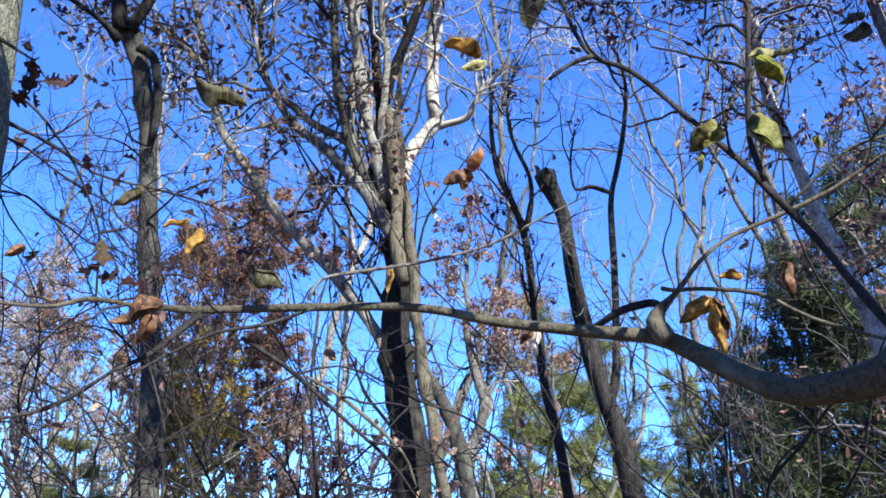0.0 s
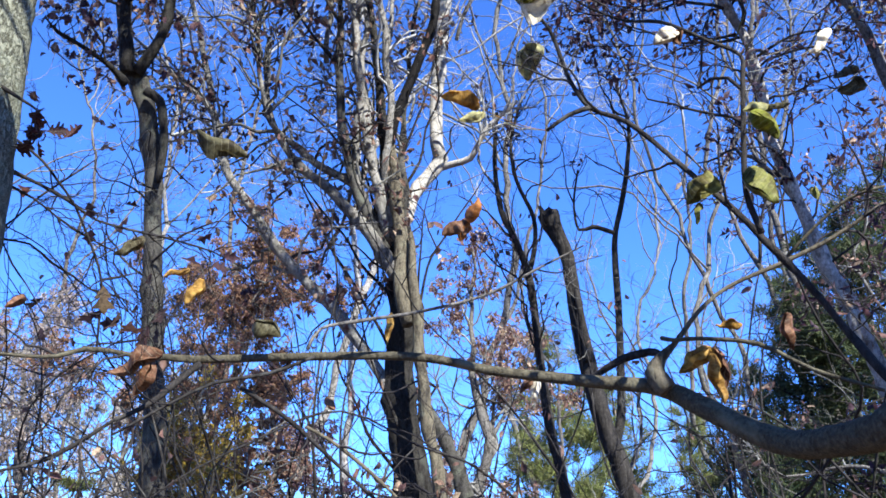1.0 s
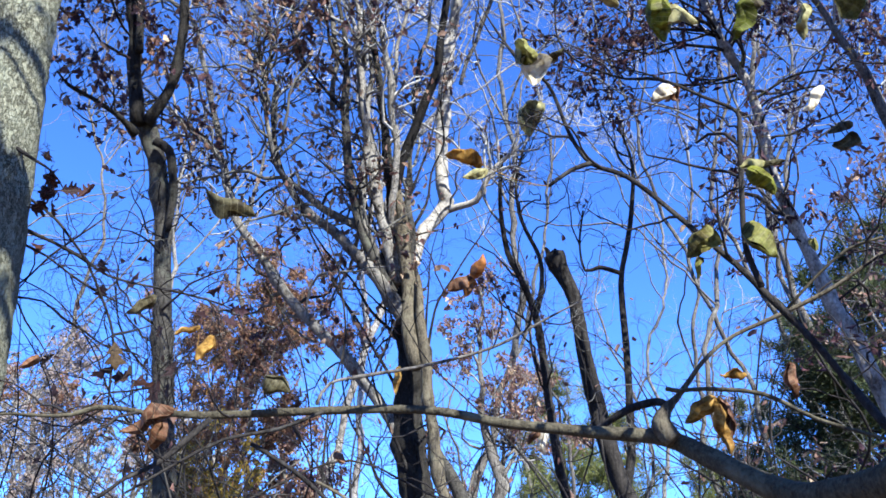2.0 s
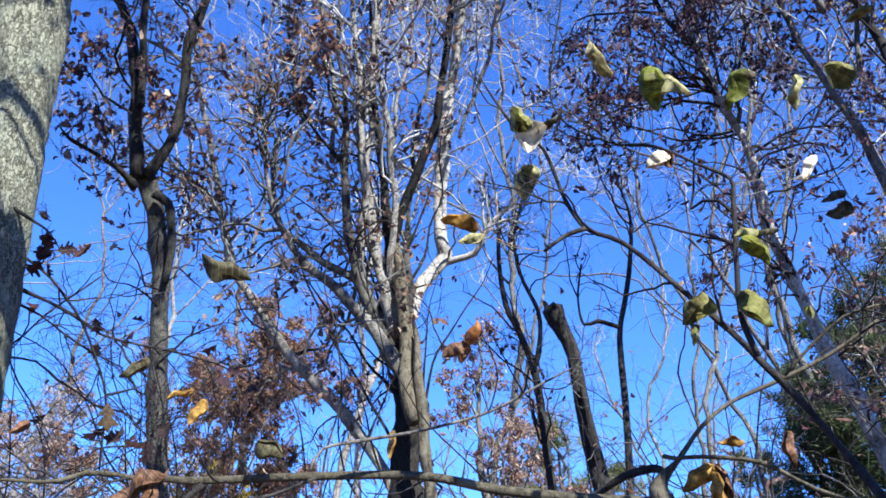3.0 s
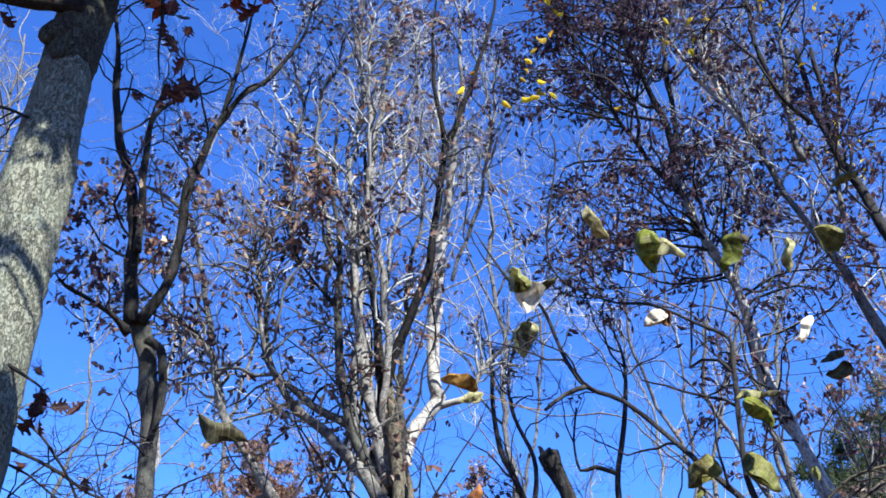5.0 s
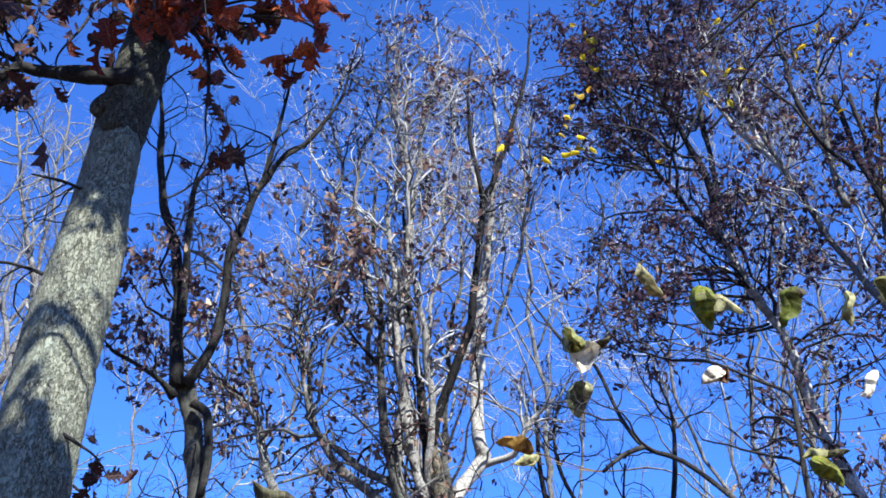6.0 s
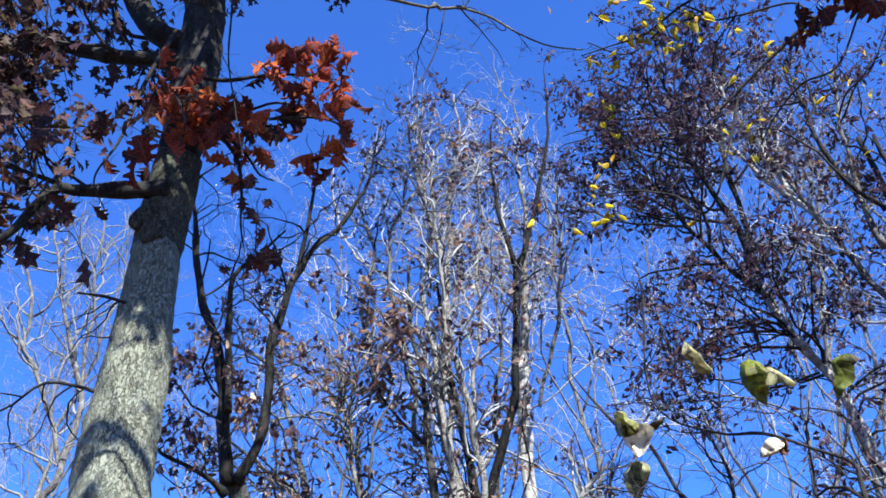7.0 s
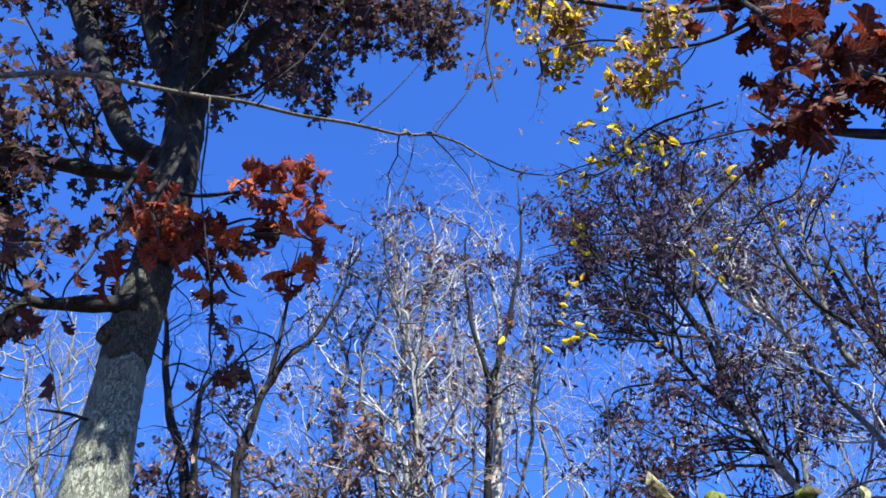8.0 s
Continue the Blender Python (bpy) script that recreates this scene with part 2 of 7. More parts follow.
OLIVE_LEAF = leaf_stuff("dull_olive_leaf", [(0.075, 0.0725, 0.0425), (0.105, 0.0975, 0.06)], 0.3, single=True)
RUSSET_LEAF = leaf_stuff("russet_leaf", [(0.11, 0.062, 0.042), (0.16, 0.085, 0.052)], 0.2, single=True)
LIME_LEAF = leaf_stuff("yellow_green_leaf", [(0.0825, 0.105, 0.0135), (0.143, 0.161, 0.0225)], 0.22, single=True, blotch=0.6)
PALE_GREEN_LEAF = leaf_stuff("pale_green_leaf", [(0.192, 0.2, 0.088), (0.304, 0.3, 0.16)], 0.22, single=True, blotch=0.6)
CREAM_LEAF = leaf_stuff("cream_leaf", [(0.621, 0.59, 0.47), (0.651, 0.621, 0.514)], 0.22, single=True, blotch=0.25)
TAN_LEAF = leaf_stuff("tan_leaf", [(0.357, 0.212, 0.051), (0.425, 0.272, 0.085)], 0.4, single=True)
ORANGE_LEAF = leaf_stuff("orange_brown_leaf", [(0.391, 0.187, 0.0595), (0.306, 0.102, 0.051)], 0.35, single=True)


# ---- building blocks ----
def raw_mesh(name, verts, quads, material, uv=None):
    me = bpy.data.meshes.new(name)
    verts, quads = np.asarray(verts, dtype=np.float32), np.asarray(quads, dtype=np.int32)
    me.vertices.add(len(verts))
    me.vertices.foreach_set("co", verts.ravel())
    k = quads.shape[1]
    me.loops.add(quads.size)
    me.loops.foreach_set("vertex_index", quads.ravel())
    me.polygons.add(len(quads))
    me.polygons.foreach_set("loop_start", np.arange(0, quads.size, k, dtype=np.int32))
    me.update(calc_edges=True)
    me.polygons.foreach_set("use_smooth", np.ones(len(quads), dtype=bool))
    me.materials.append(material)
    if uv is not None:
        layer = me.uv_layers.new(name="leaf")
        layer.data.foreach_set("uv", np.asarray(uv, dtype=np.float32)[quads.ravel()].ravel())
    return me


def piece(name, me, parent=None, label="", kind=""):
    ob = new(name, me)
    ob.parent = parent
    return tagged(ob, label=label, kind=kind)


def thing(name, at, label, category, group="", kind=""):
    ob = new(name)
    ob.empty_display_size = 0.2
    ob.location = at
    return tagged(ob, label, category, group, kind)


def unit(v):
    return v / np.maximum(np.linalg.norm(v, axis=-1, keepdims=True), 1e-9)


def smooth_path(points, step=0.15):
    """Catmull-Rom through rows of x, y, z, radius."""
    p = np.array(points, dtype=float)
    p = np.vstack([2 * p[0] - p[1], p, 2 * p[-1] - p[-2]])
    out = []
    for i in range(1, len(p) - 2):
        a, b, c, d = p[i - 1:i + 3]
        n = max(2, int(np.linalg.norm(c[:3] - b[:3]) / step))
        for s in np.arange(n) / n:
            out.append(0.5 * (2 * b + (c - a) * s + (2 * a - 5 * b + 4 * c - d) * s * s + (3 * b - a - 3 * c + d) * s ** 3))
    out.append(p[-2])
    out = np.array(out)
    out[:, 3] = np.maximum(out[:, 3], 0.0015)
    return out


def tube(path, sides, rough=0.08, seed=0, lumps=2.2):
    """Skin of a limb: rings along the path, knobbly and never quite round, closed at both ends."""
    rng = np.random.default_rng(seed)
    c, r = path[:, :3], path[:, 3]
    tan = unit(np.gradient(c, axis=0))
    ref = np.array([0.31, 0.87, 0.38]) if abs(tan[0, 2]) > 0.7 else np.array([0.1, 0.2, 0.97])
    u = unit(np.cross(tan, ref))
    v = np.cross(tan, u)
    ang = np.linspace(0, 2 * np.pi, sides, endpoint=False)
    k = len(c)
    along = np.r_[0, np.cumsum(np.linalg.norm(np.diff(c, axis=0), axis=1))]
    ph = rng.uniform(0, 6.28, 6)
    wob = 1 + rough * (np.sin(3 * ang[None] + ph[0] + along[:, None] * lumps) * 0.5 + np.sin(2 * ang[None] + ph[1] - along[:, None] * lumps * 1.7) * 0.6
                       + np.sin(5 * ang[None] + ph[2] + along[:, None] * lumps * 3.1) * 0.3) + rng.normal(0, rough * 0.35, (k, sides))
    rr = r[:, None] * wob
    V = c[:, None] + rr[..., None] * (np.cos(ang)[None, :, None] * u[:, None] + np.sin(ang)[None, :, None] * v[:, None])
    V = V.reshape(-1, 3)
    i, j = np.meshgrid(np.arange(k - 1), np.arange(sides), indexing="ij")
    a, b = i * sides + j, i * sides + (j + 1) % sides
    Q = np.stack([a, b, b + sides, a + sides], -1).reshape(-1, 4)
    n = len(V)
    V = np.vstack([V, c[0], c[-1] + tan[-1] * r[-1] * 0.6])
    j = np.arange(0, sides, 2)
    e = (k - 1) * sides
    Q = np.vstack([Q, np.stack([np.full(len(j), n), (j + 2) % sides, (j + 1) % sides, j], -1),
                   np.stack([np.full(len(j), n + 1), e + j, e + (j + 1) % sides, e + (j + 2) % sides], -1)])
    return V, Q


def limb(name, parent, material, points, sides=8, rough=0.08, step=0.12, seed=1, label="", kink=0.0):
    """One limb as a mesh under its tree, crooked by kink; returns its path for the growth of twigs."""
    path = smooth_path(points, step)
    if kink:
        s = np.r_[0, np.cumsum(np.linalg.norm(np.diff(path[:, :3], axis=0), axis=1))]
        ph = np.random.default_rng(seed + 7000).uniform(0, 6.28, (3, 3))
        for k, (f, g) in enumerate(((2.1, 1.0), (4.7, 0.55), (11.0, 0.28))):
            path[:, :3] += (kink * g * np.minimum(1, s / 0.5))[:, None] * np.sin(f * s[:, None] + ph[k]) * np.array([1, 1, 0.3])
        knot = np.random.default_rng(seed + 7100)
        for q in knot.uniform(0.05, 0.9, max(2, int(s[-1] * 1.6))) * s[-1]:
            path[:, 3] *= 1 + knot.uniform(0.12, 0.35) * np.exp(-((s - q) / 0.06) ** 2)
    V, Q = tube(path, sides, rough, seed)
    at = np.array(parent.location) if parent else np.zeros(3)
    piece(name, raw_mesh(name, V - at, Q, material), parent, label)
    return path


def sprouts(rng, start, way, length, radius, segs, wander, lift):
    """Many thin shoots at once: each bends a little at every joint and turns up by lift."""
    n = len(start)
    pts = np.empty((n, segs + 1, 3))
    pts[:, 0] = start
    d = unit(way)
    for s in range(segs):
        pts[:, s + 1] = pts[:, s] + d * (length / segs)[:, None]
        d = unit(d + rng.normal(0, wander, (n, 3)) + np.array([0, 0, lift]))
    taper = np.linspace(1, 0.3, segs + 1)
    return pts, radius[:, None] * taper[None]


def offshoots(rng, pts, n, spread, ratio, lo=0.2):
    """Places and ways for n side shoots on shoots that stand already."""
    k = pts.shape[1] - 1
    own = np.linalg.norm(pts[:, -1] - pts[:, 0], axis=1)
    i = rng.choice(len(pts), n, p=own / own.sum())
    s = rng.uniform(lo, 1, n) * k * 0.999
    j = s.astype(int)
    f = (s - j)[:, None]
    at = pts[i, j] * (1 - f) + pts[i, j + 1] * f
    d = unit(pts[i, j + 1] - pts[i, j])
    side = unit(np.cross(d, rng.normal(0, 1, (n, 3))))
    a = rng.normal(spread, spread * 0.25, n)[:, None]
    return at, d * np.cos(a) + side * np.sin(a), own[i] * ratio * rng.uniform(0.5, 1.2, n) * (1.15 - 0.5 * s / k)


def skin(shoots, sides):
    pts, rad = shoots
    n, k = pts.shape[:2]
    d = unit(pts[:, -1] - pts[:, 0])
    ref = np.where(np.abs(d[:, 2:3]) > 0.8, [[1.0, 0.2, 0]], [[0, 0.1, 1.0]])
    u = unit(np.cross(d, ref))
    v = np.cross(d, u)
    ang = np.linspace(0, 2 * np.pi, sides, endpoint=False)
    ring = np.cos(ang)[None, :, None] * u[:, None] + np.sin(ang)[None, :, None] * v[:, None]
    V = (pts[:, :, None] + rad[:, :, None, None] * ring[:, None]).reshape(-1, 3)
    b, i, j = np.meshgrid(np.arange(n), np.arange(k - 1), np.arange(sides), indexing="ij")
    a = (b * k + i) * sides + j
    c = (b * k + i) * sides + (j + 1) % sides
    return V, np.stack([a, c, c + sides, a + sides], -1).reshape(-1, 4)


def merged(parts):
    Vs, Qs, n = [], [], 0
    for V, Q in parts:
        Vs.append(V)
        Qs.append(Q + n)
        n += len(V)
    return np.vstack(Vs), np.vstack(Qs)


def crown(seed, paths, n1, len1, k2=7, k3=6, spread=0.75, lift=0.12, wander=0.16, lo=0.25, thin=1.0, lean=(0, 0, 0), fine=2):
    """Three orders of shoots on the given limb paths. Returns their skins and the finest shoots, which carry the leaves."""
    rng = np.random.default_rng(seed)
    lens = np.array([np.linalg.norm(np.diff(p[:, :3], axis=0), axis=1).sum() for p in paths])
    which = rng.choice(len(paths), n1, p=lens / lens.sum())
    st, wy, ln, rd = [], [], [], []
    for w in which:
        p = paths[w]
        s = lo + (1 - lo) * rng.uniform() ** 0.6
        i = min(len(p) - 2, int(s * (len(p) - 1)))
        d = unit(p[i + 1, :3] - p[i, :3])
        side = unit(np.cross(d, rng.normal(0, 1, 3)))
        a = rng.normal(spread, 0.15)
        st.append(p[i, :3])
        wy.append(d * math.cos(a) + side * math.sin(a) + np.array(lean))
        ln.append(len1 * rng.uniform(0.45, 1.2) * (1.15 - 0.55 * s))
        rd.append(min(p[i, 3] * 0.75, ln[-1] * 0.013))
    ln, rd = np.array(ln), np.array(rd)
    s1 = sprouts(rng, np.array(st), np.array(wy), ln, rd * thin, 9, wander * 1.7, lift)
    at, way, l2 = offshoots(rng, s1[0], n1 * k2, 0.75, 0.5)
    s2 = sprouts(rng, at, way, l2, np.clip(l2 * 0.0075, 0.0016, 0.012) * thin, 5, wander * 2.0, lift)
    at, way, l3 = offshoots(rng, s2[0], n1 * k2 * k3, 0.7, 0.5)
    s3 = sprouts(rng, at, way, np.maximum(l3, 0.06), np.clip(l3 * 0.006, 0.0011, 0.004) * thin, fine, wander * 2.2, lift)
    return merged([skin(s1, 5), skin(s2, 3), skin(s3, 3)]), s3[0]


def leaf_shape(kind):
    """Rows along the midrib: distance, half width, rise of the midrib, rise of the edge."""
    if kind == "red":
        w = [0.02, 0.06, 0.13, 0.33, 0.36, 0.20, 0.19, 0.46, 0.48, 0.25, 0.24, 0.40, 0.38, 0.20, 0.17, 0.02]
        s = [0.0, 0.10, 0.18, 0.22, 0.29, 0.34, 0.42, 0.46, 0.54, 0.59, 0.66, 0.70, 0.77, 0.81, 0.92, 1.0]
    elif kind == "oak":
        w = [0.02, 0.36, 0.14, 0.45, 0.16, 0.02]
        s = [0.0, 0.28, 0.40, 0.62, 0.74, 1.0]
    elif kind == "oval":
        w = [0.02, 0.20, 0.30, 0.24, 0.02]
        s = [0.0, 0.25, 0.5, 0.75, 1.0]
    elif kind == "far":
        w = [0.03, 0.27, 0.02]
        s = [0.0, 0.5, 1.0]
    elif kind == "small":
        w = [0.05, 0.36, 0.33, 0.05]
        s = [0.0, 0.3, 0.68, 1.0]
    elif kind == "flake":
        w = [0.24, 0.17]
        s = [0.0, 0.8]
    elif kind == "needle":
        w = [0.055, 0.025]
        s = [0.0, 1.0]
    else:
        w = [0.02, 0.20, 0.30, 0.30, 0.20, 0.03]
        s = [0.0, 0.18, 0.36, 0.56, 0.78, 1.0]
    return np.array(s), np.array(w)


def strew(seed, kind, at, size, hang=0.5, curl=0.5, jitter=0.03, ragged=0.55):
    """Leaves of one kind, one at each place, each turned, curled and sized on its own."""
    rng = np.random.default_rng(seed)
    s, w = leaf_shape(kind)
    n, k = len(at), len(s)
    cu = rng.normal(0, curl, n)[:, None]
    fo = rng.normal(curl * 0.6, curl * 0.5, n)[:, None]
    y, z = np.sin(cu * s) / np.where(np.abs(cu) < 0.05, 1, cu), (1 - np.cos(cu * s)) / np.where(np.abs(cu) < 0.05, 1, cu)
    y = np.where(np.abs(cu) < 0.05, s[None], y)
    x = w[None] * np.cos(fo)
    e = w[None] * np.sin(fo)
    torn = rng.uniform(1 - ragged * (0.3 if kind == "oak" else 1), 1 + ragged * 0.4 * (kind != "oak"), (2, n, k, 1))
    ax = unit(rng.normal(0, 1, (n, 3)) + np.array([0, 0, -2.2 * hang]))
    sd = unit(np.cross(ax, rng.normal(0, 1, (n, 3))))
    nm = np.cross(sd, ax)
    sz = (size * rng.uniform(0.6, 1.25, n))[:, None, None]
    at = at + rng.normal(0, jitter, at.shape)
    V = np.empty((n, k, 3, 3))
    mid = y[..., None] * ax[:, None] + z[..., None] * nm[:, None]
    V[:, :, 1] = at[:, None] + sz * mid
    fwd = 0.25 * w[None, :, None] * ax[:, None]
    V[:, :, 0] = at[:, None] + sz * (mid + fwd * torn[0] - torn[0] * x[..., None] * sd[:, None] + e[..., None] * nm[:, None])
    V[:, :, 2] = at[:, None] + sz * (mid + fwd * torn[1] + torn[1] * x[..., None] * sd[:, None] + e[..., None] * nm[:, None])
    b, i, j = np.meshgrid(np.arange(n), np.arange(k - 1), np.arange(2), indexing="ij")
    a = (b * k + i) * 3 + j
    if k == 2:
        a = np.arange(n) * 6
        return V.reshape(-1, 3), np.stack([a, a + 2, a + 5, a + 3], -1)
    return V.reshape(-1, 3), np.stack([a, a + 1, a + 4, a + 3], -1).reshape(-1, 4)


def on_shoots(seed, shoots, n, cluster=1.0, keep=None):
    """n places on the outer half of random shoots; cluster below 1 gathers them on fewer shoots."""
    rng = np.random.default_rng(seed)
    pool = shoots if keep is None else shoots[keep(shoots[:, -1])]
    i = rng.permutation(len(pool))[: max(1, int(len(pool) * cluster))]
    i = rng.choice(i, n)
    s = rng.uniform(0.3, 1, n)[:, None] * (pool.shape[1] - 1) * 0.999
    j = s.astype(int)[:, 0]
    f = s - j[:, None]
    return pool[i, j] * (1 - f) + pool[i, j + 1] * f


def add_stuff(tree, name, VQ, material, label=""):
    V, Q = VQ
    return piece(name, raw_mesh(name, V - np.array(tree.location), Q, material), tree, label, "stuff")


# ---- ground ----
def forest_floor():
    ring = np.r_[0, 1.5, 3, 5, 7, 9, 12, 16, 22, 30, 45, 80, 160, 400, 1000, 2500]
    k = 48
    ang = np.linspace(0, 2 * np.pi, k, endpoint=False)
    V = []
    for r in ring[1:]:
        for a in ang:
            x, y = r * math.sin(a), r * math.cos(a)
            V.append((x, y, 0.06 * noise.noise((x * 0.4, y * 0.4, 2)) * min(1, r / 3)))
    V.append((0, 0, 0))
    n = len(ring) - 1
    Q = [(i * k + j, i * k + (j + 1) % k, (i + 1) * k + (j + 1) % k, (i + 1) * k + j) for i in range(n - 1) for j in range(k)]
    Q += [(len(V) - 1, (j + 2) % k, (j + 1) % k, j) for j in range(0, k, 2)]
    ob = piece("ground", raw_mesh("ground", V, Q, litter_ground()))
    tagged(ob, "forest floor under brown fallen leaves", "ground", kind="structure")


forest_floor()


# ---- the tall oak ----
def big_oak():
    trunk = [(-1.64, 2.86, -0.05, 0.218), (-1.65, 2.85, 0.35, 0.178), (-1.73, 2.81, 3.38, 0.1616), (-1.75, 2.8, 3.83, 0.1525), (-1.74, 2.8, 4.24, 0.1369), (-1.755, 2.81, 4.57, 0.127), (-1.77, 2.8, 4.85, 0.121), (-1.77, 2.79, 5.17, 0.13), (-1.75, 2.76, 5.6, 0.12), (-1.73, 2.69, 6.45, 0.122), (-1.77, 2.66, 7.21, 0.1296), (-1.88, 2.59, 8.19, 0.1331), (-2.08, 2.45, 9.98, 0.1404)]
    t = thing("oak_tree", trunk[0][:3], "tall oak with grey furrowed bark and dark brown leaves", "tree")
    whole = smooth_path(trunk, 0.1)
    span = lambda z0, z1, k: [(x, y, z, r * k) for x, y, z, r in whole[::3] if z0 < z < z1]
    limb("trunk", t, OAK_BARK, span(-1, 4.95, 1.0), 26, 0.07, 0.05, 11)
    limb("upper_trunk", t, UPPER_BARK, span(4.6, 5.75, 1.012), 26, 0.07, 0.05, 11, "upper trunk with crown shade in its bark colour")
    # Uneven lower edge, like the border of the shade painted into this part.
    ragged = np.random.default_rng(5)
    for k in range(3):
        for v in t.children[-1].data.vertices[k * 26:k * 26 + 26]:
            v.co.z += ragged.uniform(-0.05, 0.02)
    paths = [limb("leader", t, LEADER_BARK, span(5.5, 40, 1.0), 24, 0.09, 0.05, 11, "leader darkened with crown shade")]
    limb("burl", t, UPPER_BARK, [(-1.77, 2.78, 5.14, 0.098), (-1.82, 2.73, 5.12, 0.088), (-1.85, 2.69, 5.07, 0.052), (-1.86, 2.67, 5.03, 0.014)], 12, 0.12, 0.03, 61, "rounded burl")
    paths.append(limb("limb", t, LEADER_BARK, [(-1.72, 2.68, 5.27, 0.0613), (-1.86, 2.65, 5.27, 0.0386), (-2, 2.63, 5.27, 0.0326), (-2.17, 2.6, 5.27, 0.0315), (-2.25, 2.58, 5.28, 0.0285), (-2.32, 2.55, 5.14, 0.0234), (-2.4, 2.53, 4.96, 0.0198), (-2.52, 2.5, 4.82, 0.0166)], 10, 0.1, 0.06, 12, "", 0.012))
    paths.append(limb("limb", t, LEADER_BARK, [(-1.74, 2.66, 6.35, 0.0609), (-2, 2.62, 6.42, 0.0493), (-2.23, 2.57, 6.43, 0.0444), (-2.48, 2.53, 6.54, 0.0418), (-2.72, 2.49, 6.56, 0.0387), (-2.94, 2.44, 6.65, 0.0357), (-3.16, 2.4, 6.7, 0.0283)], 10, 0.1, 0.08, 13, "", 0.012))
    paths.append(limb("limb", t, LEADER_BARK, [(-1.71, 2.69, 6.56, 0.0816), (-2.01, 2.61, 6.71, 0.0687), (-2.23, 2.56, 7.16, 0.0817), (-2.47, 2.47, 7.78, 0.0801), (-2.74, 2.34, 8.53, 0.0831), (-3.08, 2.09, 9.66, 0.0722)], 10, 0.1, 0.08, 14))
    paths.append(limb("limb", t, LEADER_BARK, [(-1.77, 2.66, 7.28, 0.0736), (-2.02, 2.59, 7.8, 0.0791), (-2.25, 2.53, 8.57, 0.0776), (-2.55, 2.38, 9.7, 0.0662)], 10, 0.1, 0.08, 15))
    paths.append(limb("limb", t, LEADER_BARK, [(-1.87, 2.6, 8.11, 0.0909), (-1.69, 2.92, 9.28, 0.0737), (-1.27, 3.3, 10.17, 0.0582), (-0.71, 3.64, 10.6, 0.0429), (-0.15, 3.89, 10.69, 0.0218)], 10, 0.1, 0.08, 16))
    # Overhead limbs, mostly out of view, added to shade the upper trunk.
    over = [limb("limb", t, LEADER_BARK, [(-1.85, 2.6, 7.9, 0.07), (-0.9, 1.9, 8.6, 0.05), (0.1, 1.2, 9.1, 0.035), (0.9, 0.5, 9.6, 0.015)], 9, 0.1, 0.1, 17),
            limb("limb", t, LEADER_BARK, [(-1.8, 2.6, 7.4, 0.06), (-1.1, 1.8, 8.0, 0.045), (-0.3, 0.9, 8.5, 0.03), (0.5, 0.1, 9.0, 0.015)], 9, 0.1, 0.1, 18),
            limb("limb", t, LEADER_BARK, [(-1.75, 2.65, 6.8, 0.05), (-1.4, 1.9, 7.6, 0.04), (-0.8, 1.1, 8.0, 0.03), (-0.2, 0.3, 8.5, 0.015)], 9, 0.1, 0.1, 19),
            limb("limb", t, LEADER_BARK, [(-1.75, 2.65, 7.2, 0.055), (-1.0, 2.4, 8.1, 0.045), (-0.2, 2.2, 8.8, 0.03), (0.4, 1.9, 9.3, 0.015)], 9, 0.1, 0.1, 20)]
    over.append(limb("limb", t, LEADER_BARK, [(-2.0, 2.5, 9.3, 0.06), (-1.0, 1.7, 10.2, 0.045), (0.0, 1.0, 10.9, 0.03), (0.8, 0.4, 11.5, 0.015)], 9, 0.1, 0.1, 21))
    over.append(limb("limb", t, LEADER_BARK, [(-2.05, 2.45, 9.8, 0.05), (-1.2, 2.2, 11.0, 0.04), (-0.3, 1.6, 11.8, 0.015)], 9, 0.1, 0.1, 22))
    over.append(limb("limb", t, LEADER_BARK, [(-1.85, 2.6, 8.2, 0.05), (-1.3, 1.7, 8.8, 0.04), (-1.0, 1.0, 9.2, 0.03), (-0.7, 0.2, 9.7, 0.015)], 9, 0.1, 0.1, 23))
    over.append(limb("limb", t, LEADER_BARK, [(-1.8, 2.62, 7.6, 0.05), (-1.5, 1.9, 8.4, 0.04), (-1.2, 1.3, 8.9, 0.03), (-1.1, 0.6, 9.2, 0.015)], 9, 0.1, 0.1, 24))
    VQ, fine = crown(28, over, 130, 1.3, 5, 4, 0.95, 0.0, 0.2)
    add_stuff(t, "branchwork", VQ, TWIG_DARK)
    add_stuff(t, "foliage", strew(29, "flake", on_shoots(30, fine, 1700, 0.6), 0.15), OAK_LEAF, "dark brown and olive oak leaves")
    high = [paths[0], *paths[2:]]
    VQ, fine = crown(21, high, 110, 1.4, 7, 5, 0.95, 0.0, 0.2)
    add_stuff(t, "branchwork", VQ, TWIG_DARK)
    add_stuff(t, "foliage", strew(22, "oak", on_shoots(23, fine, 6800, 0.8), 0.105), OAK_LEAF, "dark brown and olive oak leaves")
    VQ, fine = crown(124, [paths[5]], 30, 1.3, 6, 5, 0.95, -0.03, 0.2)
    add_stuff(t, "branchwork", VQ, TWIG_DARK)
    add_stuff(t, "foliage", strew(125, "oak", on_shoots(126, fine, 2600, 0.8), 0.105), OAK_LEAF)
    VQ, fine = crown(127, [paths[0][12:], *[p[:12] for p in over]], 44, 0.9, 6, 4, 1.1, -0.03, 0.2, 0.0)
    add_stuff(t, "branchwork", VQ, TWIG_DARK)
    add_stuff(t, "foliage", strew(128, "oak", on_shoots(129, fine, 2200, 0.9), 0.1), OAK_LEAF)
